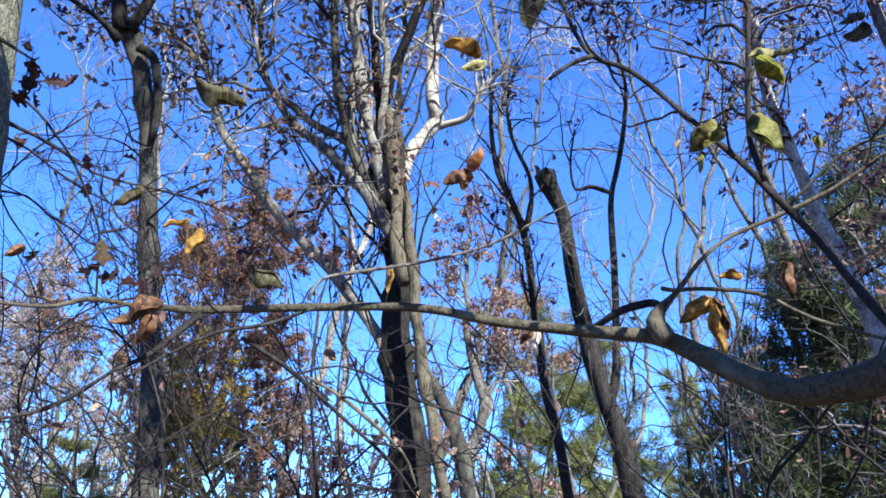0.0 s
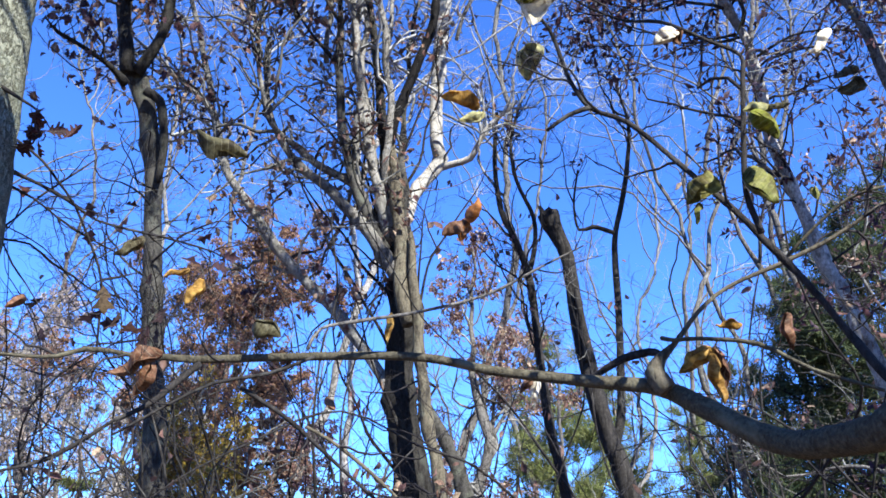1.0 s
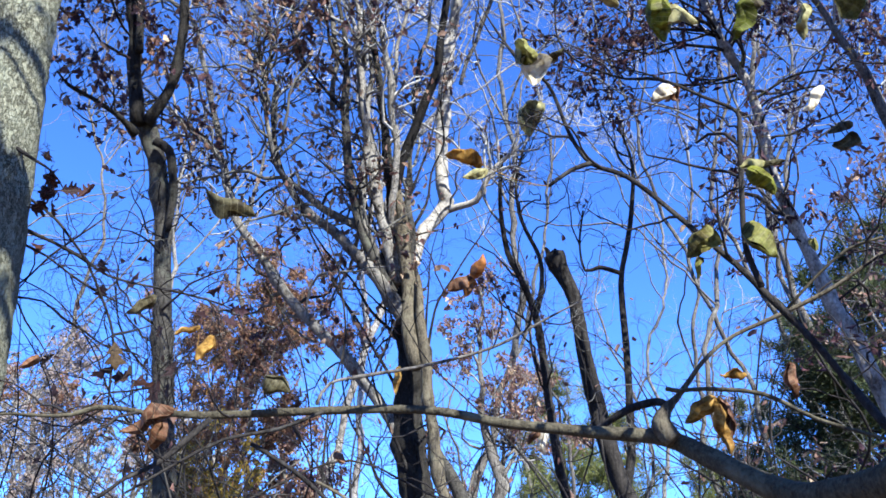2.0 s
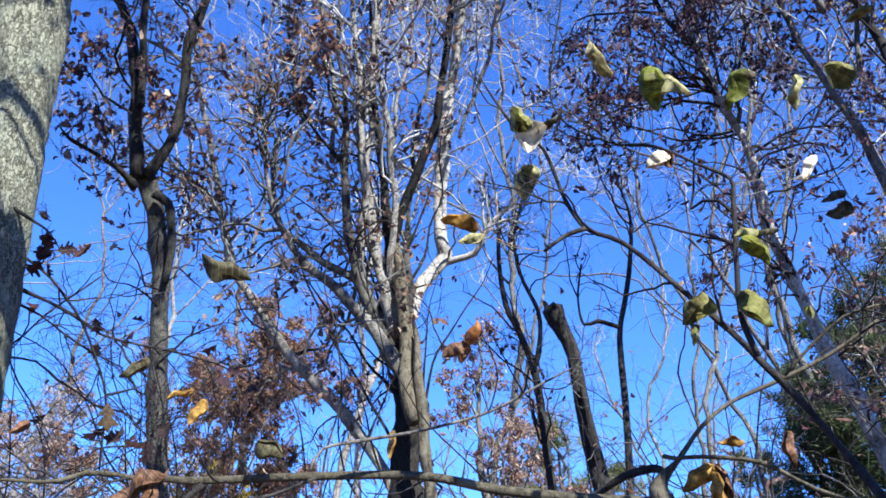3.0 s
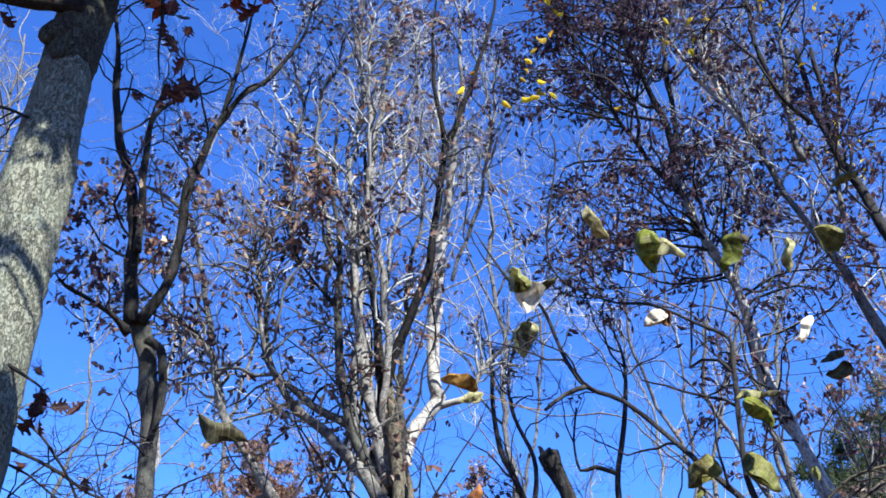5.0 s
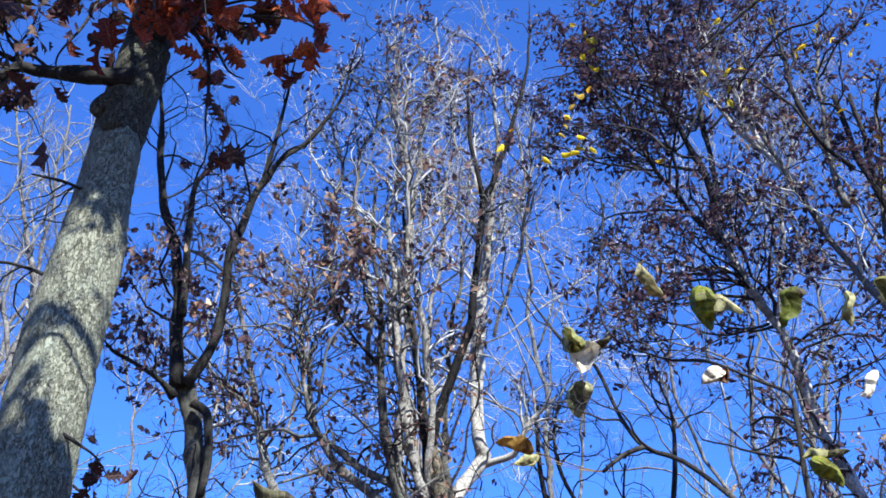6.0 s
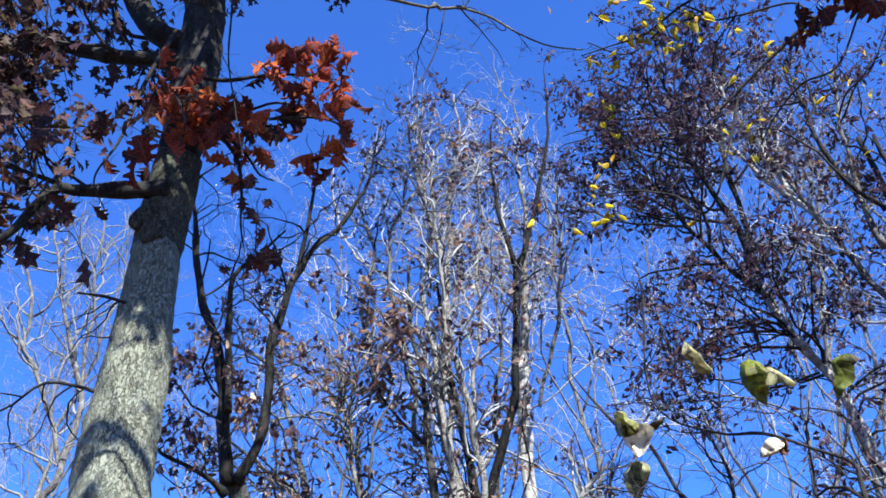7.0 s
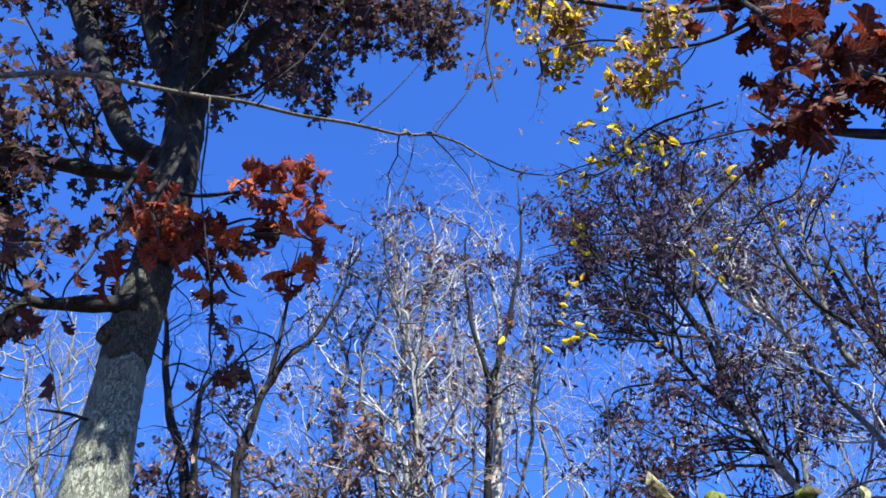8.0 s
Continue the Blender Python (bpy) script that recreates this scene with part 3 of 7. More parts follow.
    low_left = [limb("limb", t, LEADER_BARK, rows, 6, 0.1, 0.05, 70 + i, "", 0.01) for i, rows in enumerate((
        [(-2.19, 2.6, 5.28, 0.0158), (-2.29, 2.57, 5.33, 0.0128), (-2.45, 2.53, 5.4, 0.0114), (-2.6, 2.5, 5.46, 0.01)],
        [(-1.72, 2.72, 3.99, 0.0116), (-1.81, 2.7, 4.04, 0.0078), (-1.88, 2.67, 4.07, 0.0079), (-2.06, 2.65, 4.11, 0.0067), (-2.17, 2.62, 4, 0.0053), (-2.26, 2.6, 3.95, 0.004)],
        [(-1.74, 2.72, 4.53, 0.0097), (-1.83, 2.68, 4.55, 0.007), (-1.88, 2.64, 4.55, 0.0056), (-2, 2.6, 4.56, 0.0042)]))]
    droop = [limb("limb", t, DARK_BARK, rows, 6, 0.1, 0.05, 170 + i, "", 0.012) for i, rows in enumerate((
        [(-1.65, 2.86, 3.11, 0.0082), (-1.6, 2.94, 3.1, 0.0071), (-1.54, 3.02, 3.09, 0.006), (-1.46, 3.1, 3.06, 0.006), (-1.37, 3.18, 3.01, 0.0048), (-1.25, 3.26, 3, 0.0049), (-1.14, 3.34, 3, 0.0049), (-0.97, 3.42, 2.97, 0.0037), (-0.86, 3.5, 2.93, 0.0025)],
        [(-1.65, 2.86, 3.06, 0.0058), (-1.6, 2.93, 3.04, 0.0047), (-1.54, 3, 3.02, 0.0035), (-1.47, 3.06, 2.97, 0.0036), (-1.4, 3.13, 2.93, 0.0036), (-1.28, 3.2, 2.88, 0.0024)],
        [(-1.66, 2.86, 3.26, 0.0059), (-1.58, 2.92, 3.21, 0.0047), (-1.51, 2.97, 3.16, 0.0047), (-1.46, 3.02, 3.1, 0.0047), (-1.4, 3.08, 3.02, 0.0047), (-1.35, 3.14, 2.9, 0.0047), (-1.31, 3.19, 2.76, 0.0047), (-1.32, 3.24, 2.6, 0.0047), (-1.34, 3.3, 2.5, 0.0036)],
        [(-1.65, 2.9, 2.84, 0.0058), (-1.61, 2.96, 2.84, 0.0046), (-1.53, 3.01, 2.84, 0.0035), (-1.47, 3.07, 2.79, 0.0035), (-1.41, 3.13, 2.76, 0.0035), (-1.36, 3.19, 2.73, 0.0035), (-1.27, 3.24, 2.72, 0.0036), (-1.21, 3.3, 2.7, 0.0024)],
        [(-1.63, 2.94, 2.85, 0.0035), (-1.59, 3, 2.94, 0.0035), (-1.56, 3.07, 3.05, 0.0036), (-1.49, 3.14, 3.17, 0.0037), (-1.42, 3.2, 3.28, 0.0025)],
        [(-1.33, 3.24, 2.78, 0.0048), (-1.29, 3.32, 2.82, 0.0037), (-1.24, 3.4, 2.87, 0.0025)],
        [(-1.6, 2.94, 2.84, 0.0035), (-1.56, 2.98, 2.75, 0.0035), (-1.52, 3.02, 2.69, 0.0023), (-1.47, 3.06, 2.6, 0.0023), (-1.43, 3.1, 2.51, 0.0023)]))]
    VQ, fine = crown(1701, droop[:5], 44, 0.55, 4, 3, 0.85, 0.0, 0.18, 0.2, 0.9)
    add_stuff(t, "branchwork", VQ, TWIG_DARK)
    add_stuff(t, "foliage", strew(1702, "oak", on_shoots(1703, fine, 26, 0.6), 0.09), OAK_LEAF)
    VQ, fine = crown(224, [low_left[0], *[p[-25:] for p in low_left[1:]]], 14, 0.5, 4, 3, 0.9, 0.03, 0.16)
    add_stuff(t, "branchwork", VQ, TWIG_DARK)
    VQ, fine = crown(225, [paths[2], paths[2], low_left[0]], 40, 0.75, 5, 4, 1.0, -0.05, 0.16, 0.25)
    add_stuff(t, "branchwork", VQ, TWIG_DARK)
    add_stuff(t, "foliage", strew(226, "oak", on_shoots(227, fine, 1100, 0.5), 0.095), OAK_LEAF)
    VQ, fine = crown(24, [paths[1]], 12, 0.8, 5, 4, 0.8, 0.05, 0.2)
    add_stuff(t, "branchwork", VQ, TWIG_DARK)
    add_stuff(t, "foliage", strew(25, "oak", on_shoots(26, fine, 60, 0.6), 0.15), OAK_LEAF)
    VQ, fine = crown(27, [whole[25:70]], 12, 0.5, 4, 3, 1.2, 0.0, 0.14, 0.25, 0.6)
    add_stuff(t, "branchwork", VQ, TWIG_DARK)


big_oak()


# ---- the forked dark tree ----
def forked_tree():
    trunk = [(-1.83, 5.9, -0.05, 0.1139), (-1.84, 5.9, 0.35, 0.0926), (-1.92, 5.87, 2.22, 0.0843), (-1.98, 5.85, 3.1, 0.069), (-2.07, 5.82, 3.87, 0.0643), (-2.12, 5.8, 4.44, 0.0645), (-2.23, 5.75, 4.93, 0.0627), (-2.35, 5.71, 5.29, 0.074)]
    t = thing("forked_tree", trunk[0][:3], "dark forked tree with crooked limbs and few brown leaves", "tree")
    paths = [limb("trunk", t, MID_BARK, trunk, 14, 0.09, 0.07, 31, "", 0.012)]
    paths.append(limb("limb", t, LEADER_BARK, [(-2.36, 5.61, 5.23, 0.0600), (-2.38, 5.57, 5.51, 0.0546), (-2.43, 5.52, 5.85, 0.0493), (-2.57, 5.43, 6.47, 0.0412), (-2.73, 5.33, 7, 0.0339), (-2.81, 5.25, 7.53, 0.0261), (-2.81, 5.18, 7.87, 0.0171), (-2.89, 5.11, 8.28, 0.0118), (-2.92, 5.06, 8.82, 0.0041)], 10, 0.09, 0.08, 32, "", 0.02))
    paths.append(limb("limb", t, LEADER_BARK, [(-2.36, 5.44, 5.76, 0.0355), (-2.38, 5.37, 6.21, 0.0266), (-2.4, 5.29, 6.63, 0.0239), (-2.36, 5.24, 7.03, 0.0210), (-2.14, 5.27, 7.29, 0.0142), (-1.97, 5.27, 7.48, 0.0090)], 8, 0.09, 0.08, 33, "", 0.02))
    paths.append(limb("limb", t, LEADER_BARK, [(-2.3, 5.63, 5.24, 0.0474), (-2.16, 5.61, 5.51, 0.0399), (-2.07, 5.57, 5.88, 0.0391), (-2.06, 5.51, 6.4, 0.0354), (-1.96, 5.47, 7.05, 0.0300), (-1.78, 5.46, 7.43, 0.0253), (-1.56, 5.46, 7.66, 0.0203), (-1.3, 5.4, 8.05, 0.0151), (-1.15, 5.3, 8.4, 0.0091), (-1.05, 5.2, 8.8, 0.0038)], 10, 0.09, 0.08, 34, "", 0.02))
    paths.append(limb("limb", t, LEADER_BARK, [(-1.89, 5.46, 7.23, 0.0215), (-1.84, 5.43, 7.61, 0.0184), (-1.77, 5.4, 8, 0.0151), (-1.7, 5.3, 8.4, 0.0090), (-1.66, 5.2, 8.8, 0.0038)], 8, 0.09, 0.08, 35, "", 0.02))
    paths.append(limb("limb", t, LEADER_BARK, [(-2.36, 5.6, 5.13, 0.0345), (-2.43, 5.47, 5.19, 0.0217), (-2.55, 5.3, 5.22, 0.0154), (-2.69, 5.12, 5.23, 0.0107), (-2.74, 4.98, 5.26, 0.0045)], 8, 0.12, 0.05, 36, "", 0.03))
    limb("limb", t, LEADER_BARK, [(-2.21, 5.61, 5.08, 0.0341), (-2.11, 5.65, 5.02, 0.0340), (-2.07, 5.66, 4.87, 0.0321), (-2.04, 5.67, 4.64, 0.0302), (-2.05, 5.67, 4.37, 0.0238)], 9, 0.09, 0.06, 37)
    VQ, fine = crown(38, paths[1:], 60, 1.0, 5, 4, 0.9, 0.04, 0.22, 0.05)
    add_stuff(t, "branchwork", VQ, TWIG_DARK)
    low = lambda p: p[:, 2] < 6.3
    add_stuff(t, "foliage", strew(39, "dry", on_shoots(40, fine, 240, 0.7, low), 0.07), BROWN_LEAF, "brown curled leaves")
    add_stuff(t, "foliage", strew(41, "oak", on_shoots(42, fine, 120, 0.6, low), 0.075), PURPLE_LEAF)
    VQ, fine = crown(44, [paths[5], paths[3][:25], paths[1][:20], paths[5]], 44, 0.55, 5, 4, 1.1, -0.02, 0.2, 0.0)
    add_stuff(t, "branchwork", VQ, TWIG_DARK)
    add_stuff(t, "foliage", strew(45, "dry", on_shoots(46, fine, 200, 0.4), 0.075), BROWN_LEAF)
    add_stuff(t, "foliage", strew(47, "oak", on_shoots(48, fine, 180, 0.4), 0.08), PURPLE_LEAF)
    VQ, fine = crown(43, [paths[0][20:]], 22, 0.9, 4, 3, 1.2, 0.0, 0.22)
    add_stuff(t, "branchwork", VQ, TWIG_DARK)


forked_tree()


# ---- the many-stemmed tree ----
def clump_tree():
    trunk = [(-0.08, 6.97, -0.05, 0.1955), (-0.11, 6.97, 0.35, 0.159), (-0.27, 6.97, 2.33, 0.1448), (-0.34, 6.97, 2.84, 0.1346), (-0.38, 6.97, 3.15, 0.1164), (-0.36, 6.97, 3.76, 0.103), (-0.39, 6.97, 4.16, 0.0887), (-0.47, 6.96, 4.57, 0.074), (-0.53, 6.96, 4.86, 0.0584), (-0.55, 6.85, 5.28, 0.0467), (-0.59, 6.85, 5.67, 0.0391), (-0.67, 6.84, 6.34, 0.034), (-0.73, 6.84, 7.14, 0.0263), (-0.8, 6.83, 8.03, 0.0153)]
    t = thing("many_stemmed_tree", trunk[0][:3], "tall many-stemmed tree with grey bark and scattered dry leaves", "tree")
    base = limb("trunk", t, LEADER_BARK, trunk, 18, 0.12, 0.06, 51, "", 0.015)
    limb("trunk", t, OLIVE_BARK, [(0.22, 6.58, -0.05, 0.0578), (0.18, 6.58, 0.35, 0.0476), (-0.04, 6.58, 2.29, 0.0431), (-0.13, 6.58, 2.77, 0.0421), (-0.17, 6.58, 3.2, 0.0411), (-0.2, 6.58, 3.64, 0.0418), (-0.28, 6.57, 4.06, 0.0343), (-0.31, 6.57, 4.35, 0.0155)], 12, 0.1, 0.07, 52, "", 0.02)
    limb("trunk", t, MID_BARK, [(0.54, 7.28, -0.05, 0.0808), (0.48, 7.28, 0.35, 0.0654), (0.14, 7.28, 2.36, 0.0596), (0.04, 7.28, 2.71, 0.054), (-0.1, 7.28, 3.01, 0.0483), (-0.22, 7.28, 3.22, 0.0324)], 12, 0.1, 0.07, 53, "", 0.02)
    a = limb("stem", t, GREY_BARK, [(-0.54, 6.87, 4.47, 0.0366), (-0.69, 6.81, 4.68, 0.0409), (-0.82, 6.75, 4.86, 0.037), (-0.99, 6.68, 4.96, 0.0309), (-1.13, 6.62, 5.03, 0.0287), (-1.32, 6.54, 5.22, 0.0247), (-1.46, 6.46, 5.39, 0.0229), (-1.54, 6.4, 5.7, 0.019), (-1.6, 6.34, 6.07, 0.015), (-1.69, 6.27, 6.63, 0.0089)], 10, 0.14, 0.06, 54, "", 0.035)
    b = limb("stem", t, ASH_BARK, [(-0.66, 6.95, 4.69, 0.0422), (-0.72, 6.76, 4.81, 0.0363), (-0.77, 6.68, 5.25, 0.0326), (-0.8, 6.6, 5.89, 0.0292), (-0.84, 6.52, 6.77, 0.0247), (-0.86, 6.44, 7.61, 0.0212), (-0.81, 6.37, 8.47, 0.0190), (-0.98, 6.21, 9.61, 0.0149), (-0.8, 6.05, 9.71, 0.0093)], 10, 0.14, 0.06, 55, "", 0.035)
    c = limb("stem", t, ASH_BARK, [(-0.51, 6.81, 4.83, 0.0210), (-0.53, 6.71, 5.04, 0.0315), (-0.5, 6.62, 5.54, 0.0321), (-0.56, 6.52, 6.12, 0.0275), (-0.62, 6.42, 6.75, 0.0229), (-0.67, 6.32, 7.57, 0.0210), (-0.73, 6.22, 8.47, 0.0175), (-0.75, 6.05, 9.11, 0.0133), (-0.5, 5.87, 9.34, 0.0085)], 10, 0.14, 0.06, 56, "", 0.035)
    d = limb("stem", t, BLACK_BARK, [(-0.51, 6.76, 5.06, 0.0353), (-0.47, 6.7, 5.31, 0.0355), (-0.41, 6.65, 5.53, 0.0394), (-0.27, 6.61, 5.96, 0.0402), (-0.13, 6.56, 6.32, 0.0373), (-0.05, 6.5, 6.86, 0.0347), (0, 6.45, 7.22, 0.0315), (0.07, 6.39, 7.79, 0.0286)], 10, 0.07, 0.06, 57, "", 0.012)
    e = limb("stem", t, MID_BARK, [(-0.31, 6.87, 3.73, 0.0411), (-0.37, 6.91, 4.44, 0.0426), (-0.41, 6.85, 4.59, 0.0371), (-0.39, 6.89, 5.02, 0.0323), (-0.36, 6.94, 5.6, 0.0244), (-0.3, 6.98, 6.48, 0.0195), (-0.24, 7.03, 7.34, 0.0155), (-0.21, 7.07, 8.3, 0.011)], 10, 0.14, 0.06, 58, "", 0.03)
    f = limb("stem", t, ASH_BARK, [(-0.41, 6.97, 3.11, 0.0514), (-0.6, 6.97, 3.38, 0.0489), (-0.86, 6.96, 3.74, 0.0466), (-1.15, 6.94, 4.05, 0.0441), (-1.42, 6.9, 4.29, 0.0415), (-1.66, 6.87, 4.66, 0.0391), (-1.86, 6.83, 5.02, 0.0366), (-1.99, 6.82, 5.39, 0.0340), (-2.02, 6.73, 5.54, 0.0307), (-2.23, 6.68, 5.77, 0.0278), (-2.49, 6.61, 6, 0.0176), (-2.75, 6.52, 6.2, 0.0108)], 10, 0.12, 0.07, 59, "pale leaning stem", 0.025)
    g = limb("stem", t, GREY_BARK, [(-2.06, 6.77, 5.68, 0.0311), (-2.14, 6.79, 5.98, 0.0273), (-2.22, 6.8, 6.43, 0.0235), (-2.44, 6.77, 7.02, 0.022), (-2.76, 6.69, 7.31, 0.02), (-3.02, 6.62, 7.48, 0.0127)], 8, 0.08, 0.1, 60, "", 0.03)
    w = limb("stem", t, PALE_BARK, [(-0.39, 7.17, 4.55, 0.0252), (-0.34, 7.2, 4.75, 0.0469), (-0.31, 7.23, 4.93, 0.0518), (-0.27, 7.26, 5.08, 0.0546), (-0.16, 7.29, 5.24, 0.0618), (-0.07, 7.32, 5.4, 0.0581), (-0.11, 7.25, 5.52, 0.0628), (-0.09, 7.28, 6.14, 0.0653), (-0.05, 7.3, 6.69, 0.0628), (0.01, 7.33, 7.2, 0.06), (0.06, 7.36, 7.71, 0.0519), (0.1, 7.34, 8.51, 0.0355), (-0.02, 7.27, 8.77, 0.0222), (-0, 7.29, 9.54, 0.0146)], 12, 0.07, 0.07, 71, "bright white crooked stem", 0.012)
    x = limb("limb", t, PALE_BARK, [(-0.12, 7.38, 5.31, 0.0403), (0.05, 7.3, 5.32, 0.0333), (0.21, 7.22, 5.34, 0.0309), (0.28, 7.14, 5.44, 0.0263), (0.41, 7.05, 5.63, 0.0198), (0.61, 6.96, 5.78, 0.0132)], 8, 0.07, 0.08, 72, "", 0.02)
    vase = [limb("stem", t, m, rows, 10, 0.12, 0.06, 140 + i, "", 0.02) for i, (m, rows) in enumerate((
        (OLIVE_BARK, [(-0.29, 6.62, 3.59, 0.0668), (-0.35, 6.64, 3.86, 0.0644), (-0.38, 6.66, 4.22, 0.0570), (-0.41, 6.68, 4.62, 0.0494), (-0.45, 6.71, 4.99, 0.0433), (-0.5, 6.73, 5.27, 0.0368), (-0.52, 6.75, 5.5, 0.0263)]),
        (GREY_BARK, [(-0.4, 6.7, 4.01, 0.0596), (-0.61, 6.67, 4.35, 0.0558), (-0.81, 6.64, 4.59, 0.047), (-1.01, 6.61, 4.81, 0.0404), (-1.25, 6.59, 5.03, 0.0313), (-1.45, 6.56, 5.32, 0.0245), (-1.58, 6.53, 5.75, 0.0202), (-1.56, 6.5, 6.15, 0.0155)]),
        (MID_BARK, [(-0.5, 6.75, 4.26, 0.0467), (-0.71, 6.71, 4.68, 0.0428), (-0.83, 6.68, 5.04, 0.0411), (-0.9, 6.64, 5.45, 0.0371), (-0.97, 6.61, 6.07, 0.0308), (-0.96, 6.57, 6.68, 0.024), (-1.04, 6.54, 7.34, 0.0195), (-1.04, 6.5, 8.04, 0.0146)]),
        (ASH_BARK, [(-0.46, 6.8, 4.37, 0.0519), (-0.59, 6.77, 4.81, 0.053), (-0.68, 6.73, 5.22, 0.0491), (-0.72, 6.7, 5.59, 0.04), (-0.77, 6.67, 5.98, 0.0307), (-0.7, 6.63, 6.39, 0.0236), (-0.79, 6.6, 7.03, 0.0191)])))]
    tufts = [limb("shoot", t, DARK_BARK, rows, 6, 0.1, 0.06, 145 + i, "", 0.02) for i, rows in enumerate((
        [(-0.95, 6.5, 5.89, 0.0175), (-1.14, 6.43, 6.12, 0.0127), (-1.25, 6.37, 6.29, 0.0102), (-1.39, 6.3, 6.62, 0.0078)],
        [(-0.94, 6.5, 6.31, 0.018), (-1.1, 6.43, 6.58, 0.0131), (-1.16, 6.37, 6.93, 0.0107), (-1.31, 6.3, 7.29, 0.0082)]))]
    VQ, fine = crown(1140, tufts, 26, 0.5, 4, 3, 0.9, 0.0, 0.18, 0.1)
    add_stuff(t, "branchwork", VQ, TWIG_DARK)
    add_stuff(t, "foliage", strew(1141, "dry", on_shoots(1142, fine, 170, 0.5), 0.12, 0.4, 0.9), BROWN_LEAF, "larger russet and tan leaves")
    VQ, fine = crown(1143, vase[1:], 50, 0.9, 5, 4, 0.9, 0.03, 0.2, 0.1)
    add_stuff(t, "branchwork", VQ, TWIG_MID)
    add_stuff(t, "foliage", strew(1144, "far", on_shoots(1145, fine, 420, 0.4), 0.085, 0.4, 0.9), BROWN_LEAF)
    pale = [limb("stem", t, ASH_BARK, rows, 8, 0.1, 0.08, 150 + i, "", 0.03) for i, rows in enumerate((
        [(-0.79, 6.7, 5.92, 0.0412), (-0.77, 6.63, 6.47, 0.0371), (-0.71, 6.57, 7.35, 0.0307), (-0.64, 6.5, 8.03, 0.0263), (-0.51, 6.43, 9.05, 0.0219), (-0.4, 6.37, 9.72, 0.0164), (-0.42, 6.3, 10.49, 0.0104)],
        [(0.02, 7.3, 7.35, 0.0416), (0.12, 7.25, 7.91, 0.0368), (0.2, 7.2, 8.43, 0.0285), (0.22, 7.15, 9.18, 0.0232), (0.24, 7.1, 9.91, 0.0208), (0.22, 7.05, 10.72, 0.0146), (-0.1, 7, 11.21, 0.0075)],
        [(-0.53, 6.7, 6.12, 0.0208), (-0.46, 6.68, 6.58, 0.0187), (-0.39, 6.66, 7.09, 0.0166), (-0.38, 6.64, 7.95, 0.0146), (-0.25, 6.62, 8.74, 0.0124), (-0.21, 6.6, 9.65, 0.0099)]))]
    grey = [limb("stem", t, GREY_BARK, rows, 7, 0.1, 0.08, 155 + i, "", 0.03) for i, rows in enumerate((
        [(-1.05, 6.6, 5.96, 0.0256), (-1.08, 6.56, 6.47, 0.0237), (-1.13, 6.51, 7.09, 0.022), (-1.23, 6.47, 7.87, 0.0203), (-1.15, 6.43, 8.55, 0.0182), (-0.92, 6.39, 9.08, 0.0157), (-0.85, 6.34, 9.79, 0.0132), (-0.76, 6.3, 10.57, 0.0104)],
        [(-1.31, 6.5, 6.34, 0.0209), (-1.41, 6.46, 6.83, 0.0216), (-1.52, 6.42, 7.51, 0.0169), (-1.43, 6.38, 8.22, 0.0148), (-1.52, 6.34, 8.97, 0.0125), (-1.39, 6.3, 9.66, 0.0098)],
        [(0.09, 6.9, 6.4, 0.0189), (0.21, 6.86, 6.87, 0.0194), (0.41, 6.82, 7.51, 0.0173), (0.58, 6.78, 8.14, 0.015), (0.6, 6.74, 8.7, 0.0125), (0.67, 6.7, 9.38, 0.0098)]))]
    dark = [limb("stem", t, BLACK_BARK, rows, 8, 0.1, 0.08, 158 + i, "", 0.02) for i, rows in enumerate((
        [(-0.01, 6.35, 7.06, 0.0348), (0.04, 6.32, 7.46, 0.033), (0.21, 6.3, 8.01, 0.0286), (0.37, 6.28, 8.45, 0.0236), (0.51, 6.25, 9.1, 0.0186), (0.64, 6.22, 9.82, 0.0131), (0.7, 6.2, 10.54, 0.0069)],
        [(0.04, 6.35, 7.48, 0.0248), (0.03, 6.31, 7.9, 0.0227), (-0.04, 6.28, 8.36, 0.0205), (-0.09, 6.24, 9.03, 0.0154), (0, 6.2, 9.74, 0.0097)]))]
    VQ, fine = crown(1150, pale + grey, 120, 0.95, 5, 4, 0.6, 0.1, 0.15, 0.1)
    add_stuff(t, "branchwork", VQ, TWIG_PALE)
    add_stuff(t, "foliage", strew(1151, "far", on_shoots(1152, fine, 1300, 0.35), 0.066, 0.3, 0.9), PURPLE_LEAF)
    VQ, fine = crown(1153, dark + [p[-30:] for p in pale + grey], 60, 0.8, 5, 4, 0.7, 0.06, 0.16, 0.1)
    add_stuff(t, "branchwork", VQ, TWIG_DARK)
    add_stuff(t, "foliage", strew(1154, "far", on_shoots(1155, fine, 1100, 0.5), 0.07, 0.3, 0.9), PURPLE_LEAF, "small dark leaves at the top")
    add_stuff(t, "foliage", strew(1156, "far", on_shoots(1157, fine, 300, 0.2), 0.08, 0.3, 0.9), BROWN_LEAF)
    rng = np.random.default_rng(77)
    shoots = []
    for i in range(13):
        q = base[int(len(base) * rng.uniform(0.3, 0.62))]
        p, way = q[:3].copy(), unit(np.array([rng.uniform(-1.1, 0.55), rng.uniform(-0.5, 0.2), rng.uniform(0.6, 1.3)]))
        rows, ln = [(*p, 0.016)], rng.uniform(1.6, 2.9)
        for k in range(1, 8):
            p = p + way * ln / 7
            way = unit(way + rng.normal(0, 0.16, 3) + np.array([0, 0, 0.07]))
            rows.append((*p, 0.016 * (1 - k / 8.2)))
        shoots.append(limb("shoot", t, DARK_BARK, rows, 6, 0.1, 0.08, 780 + i, "", 0.02))
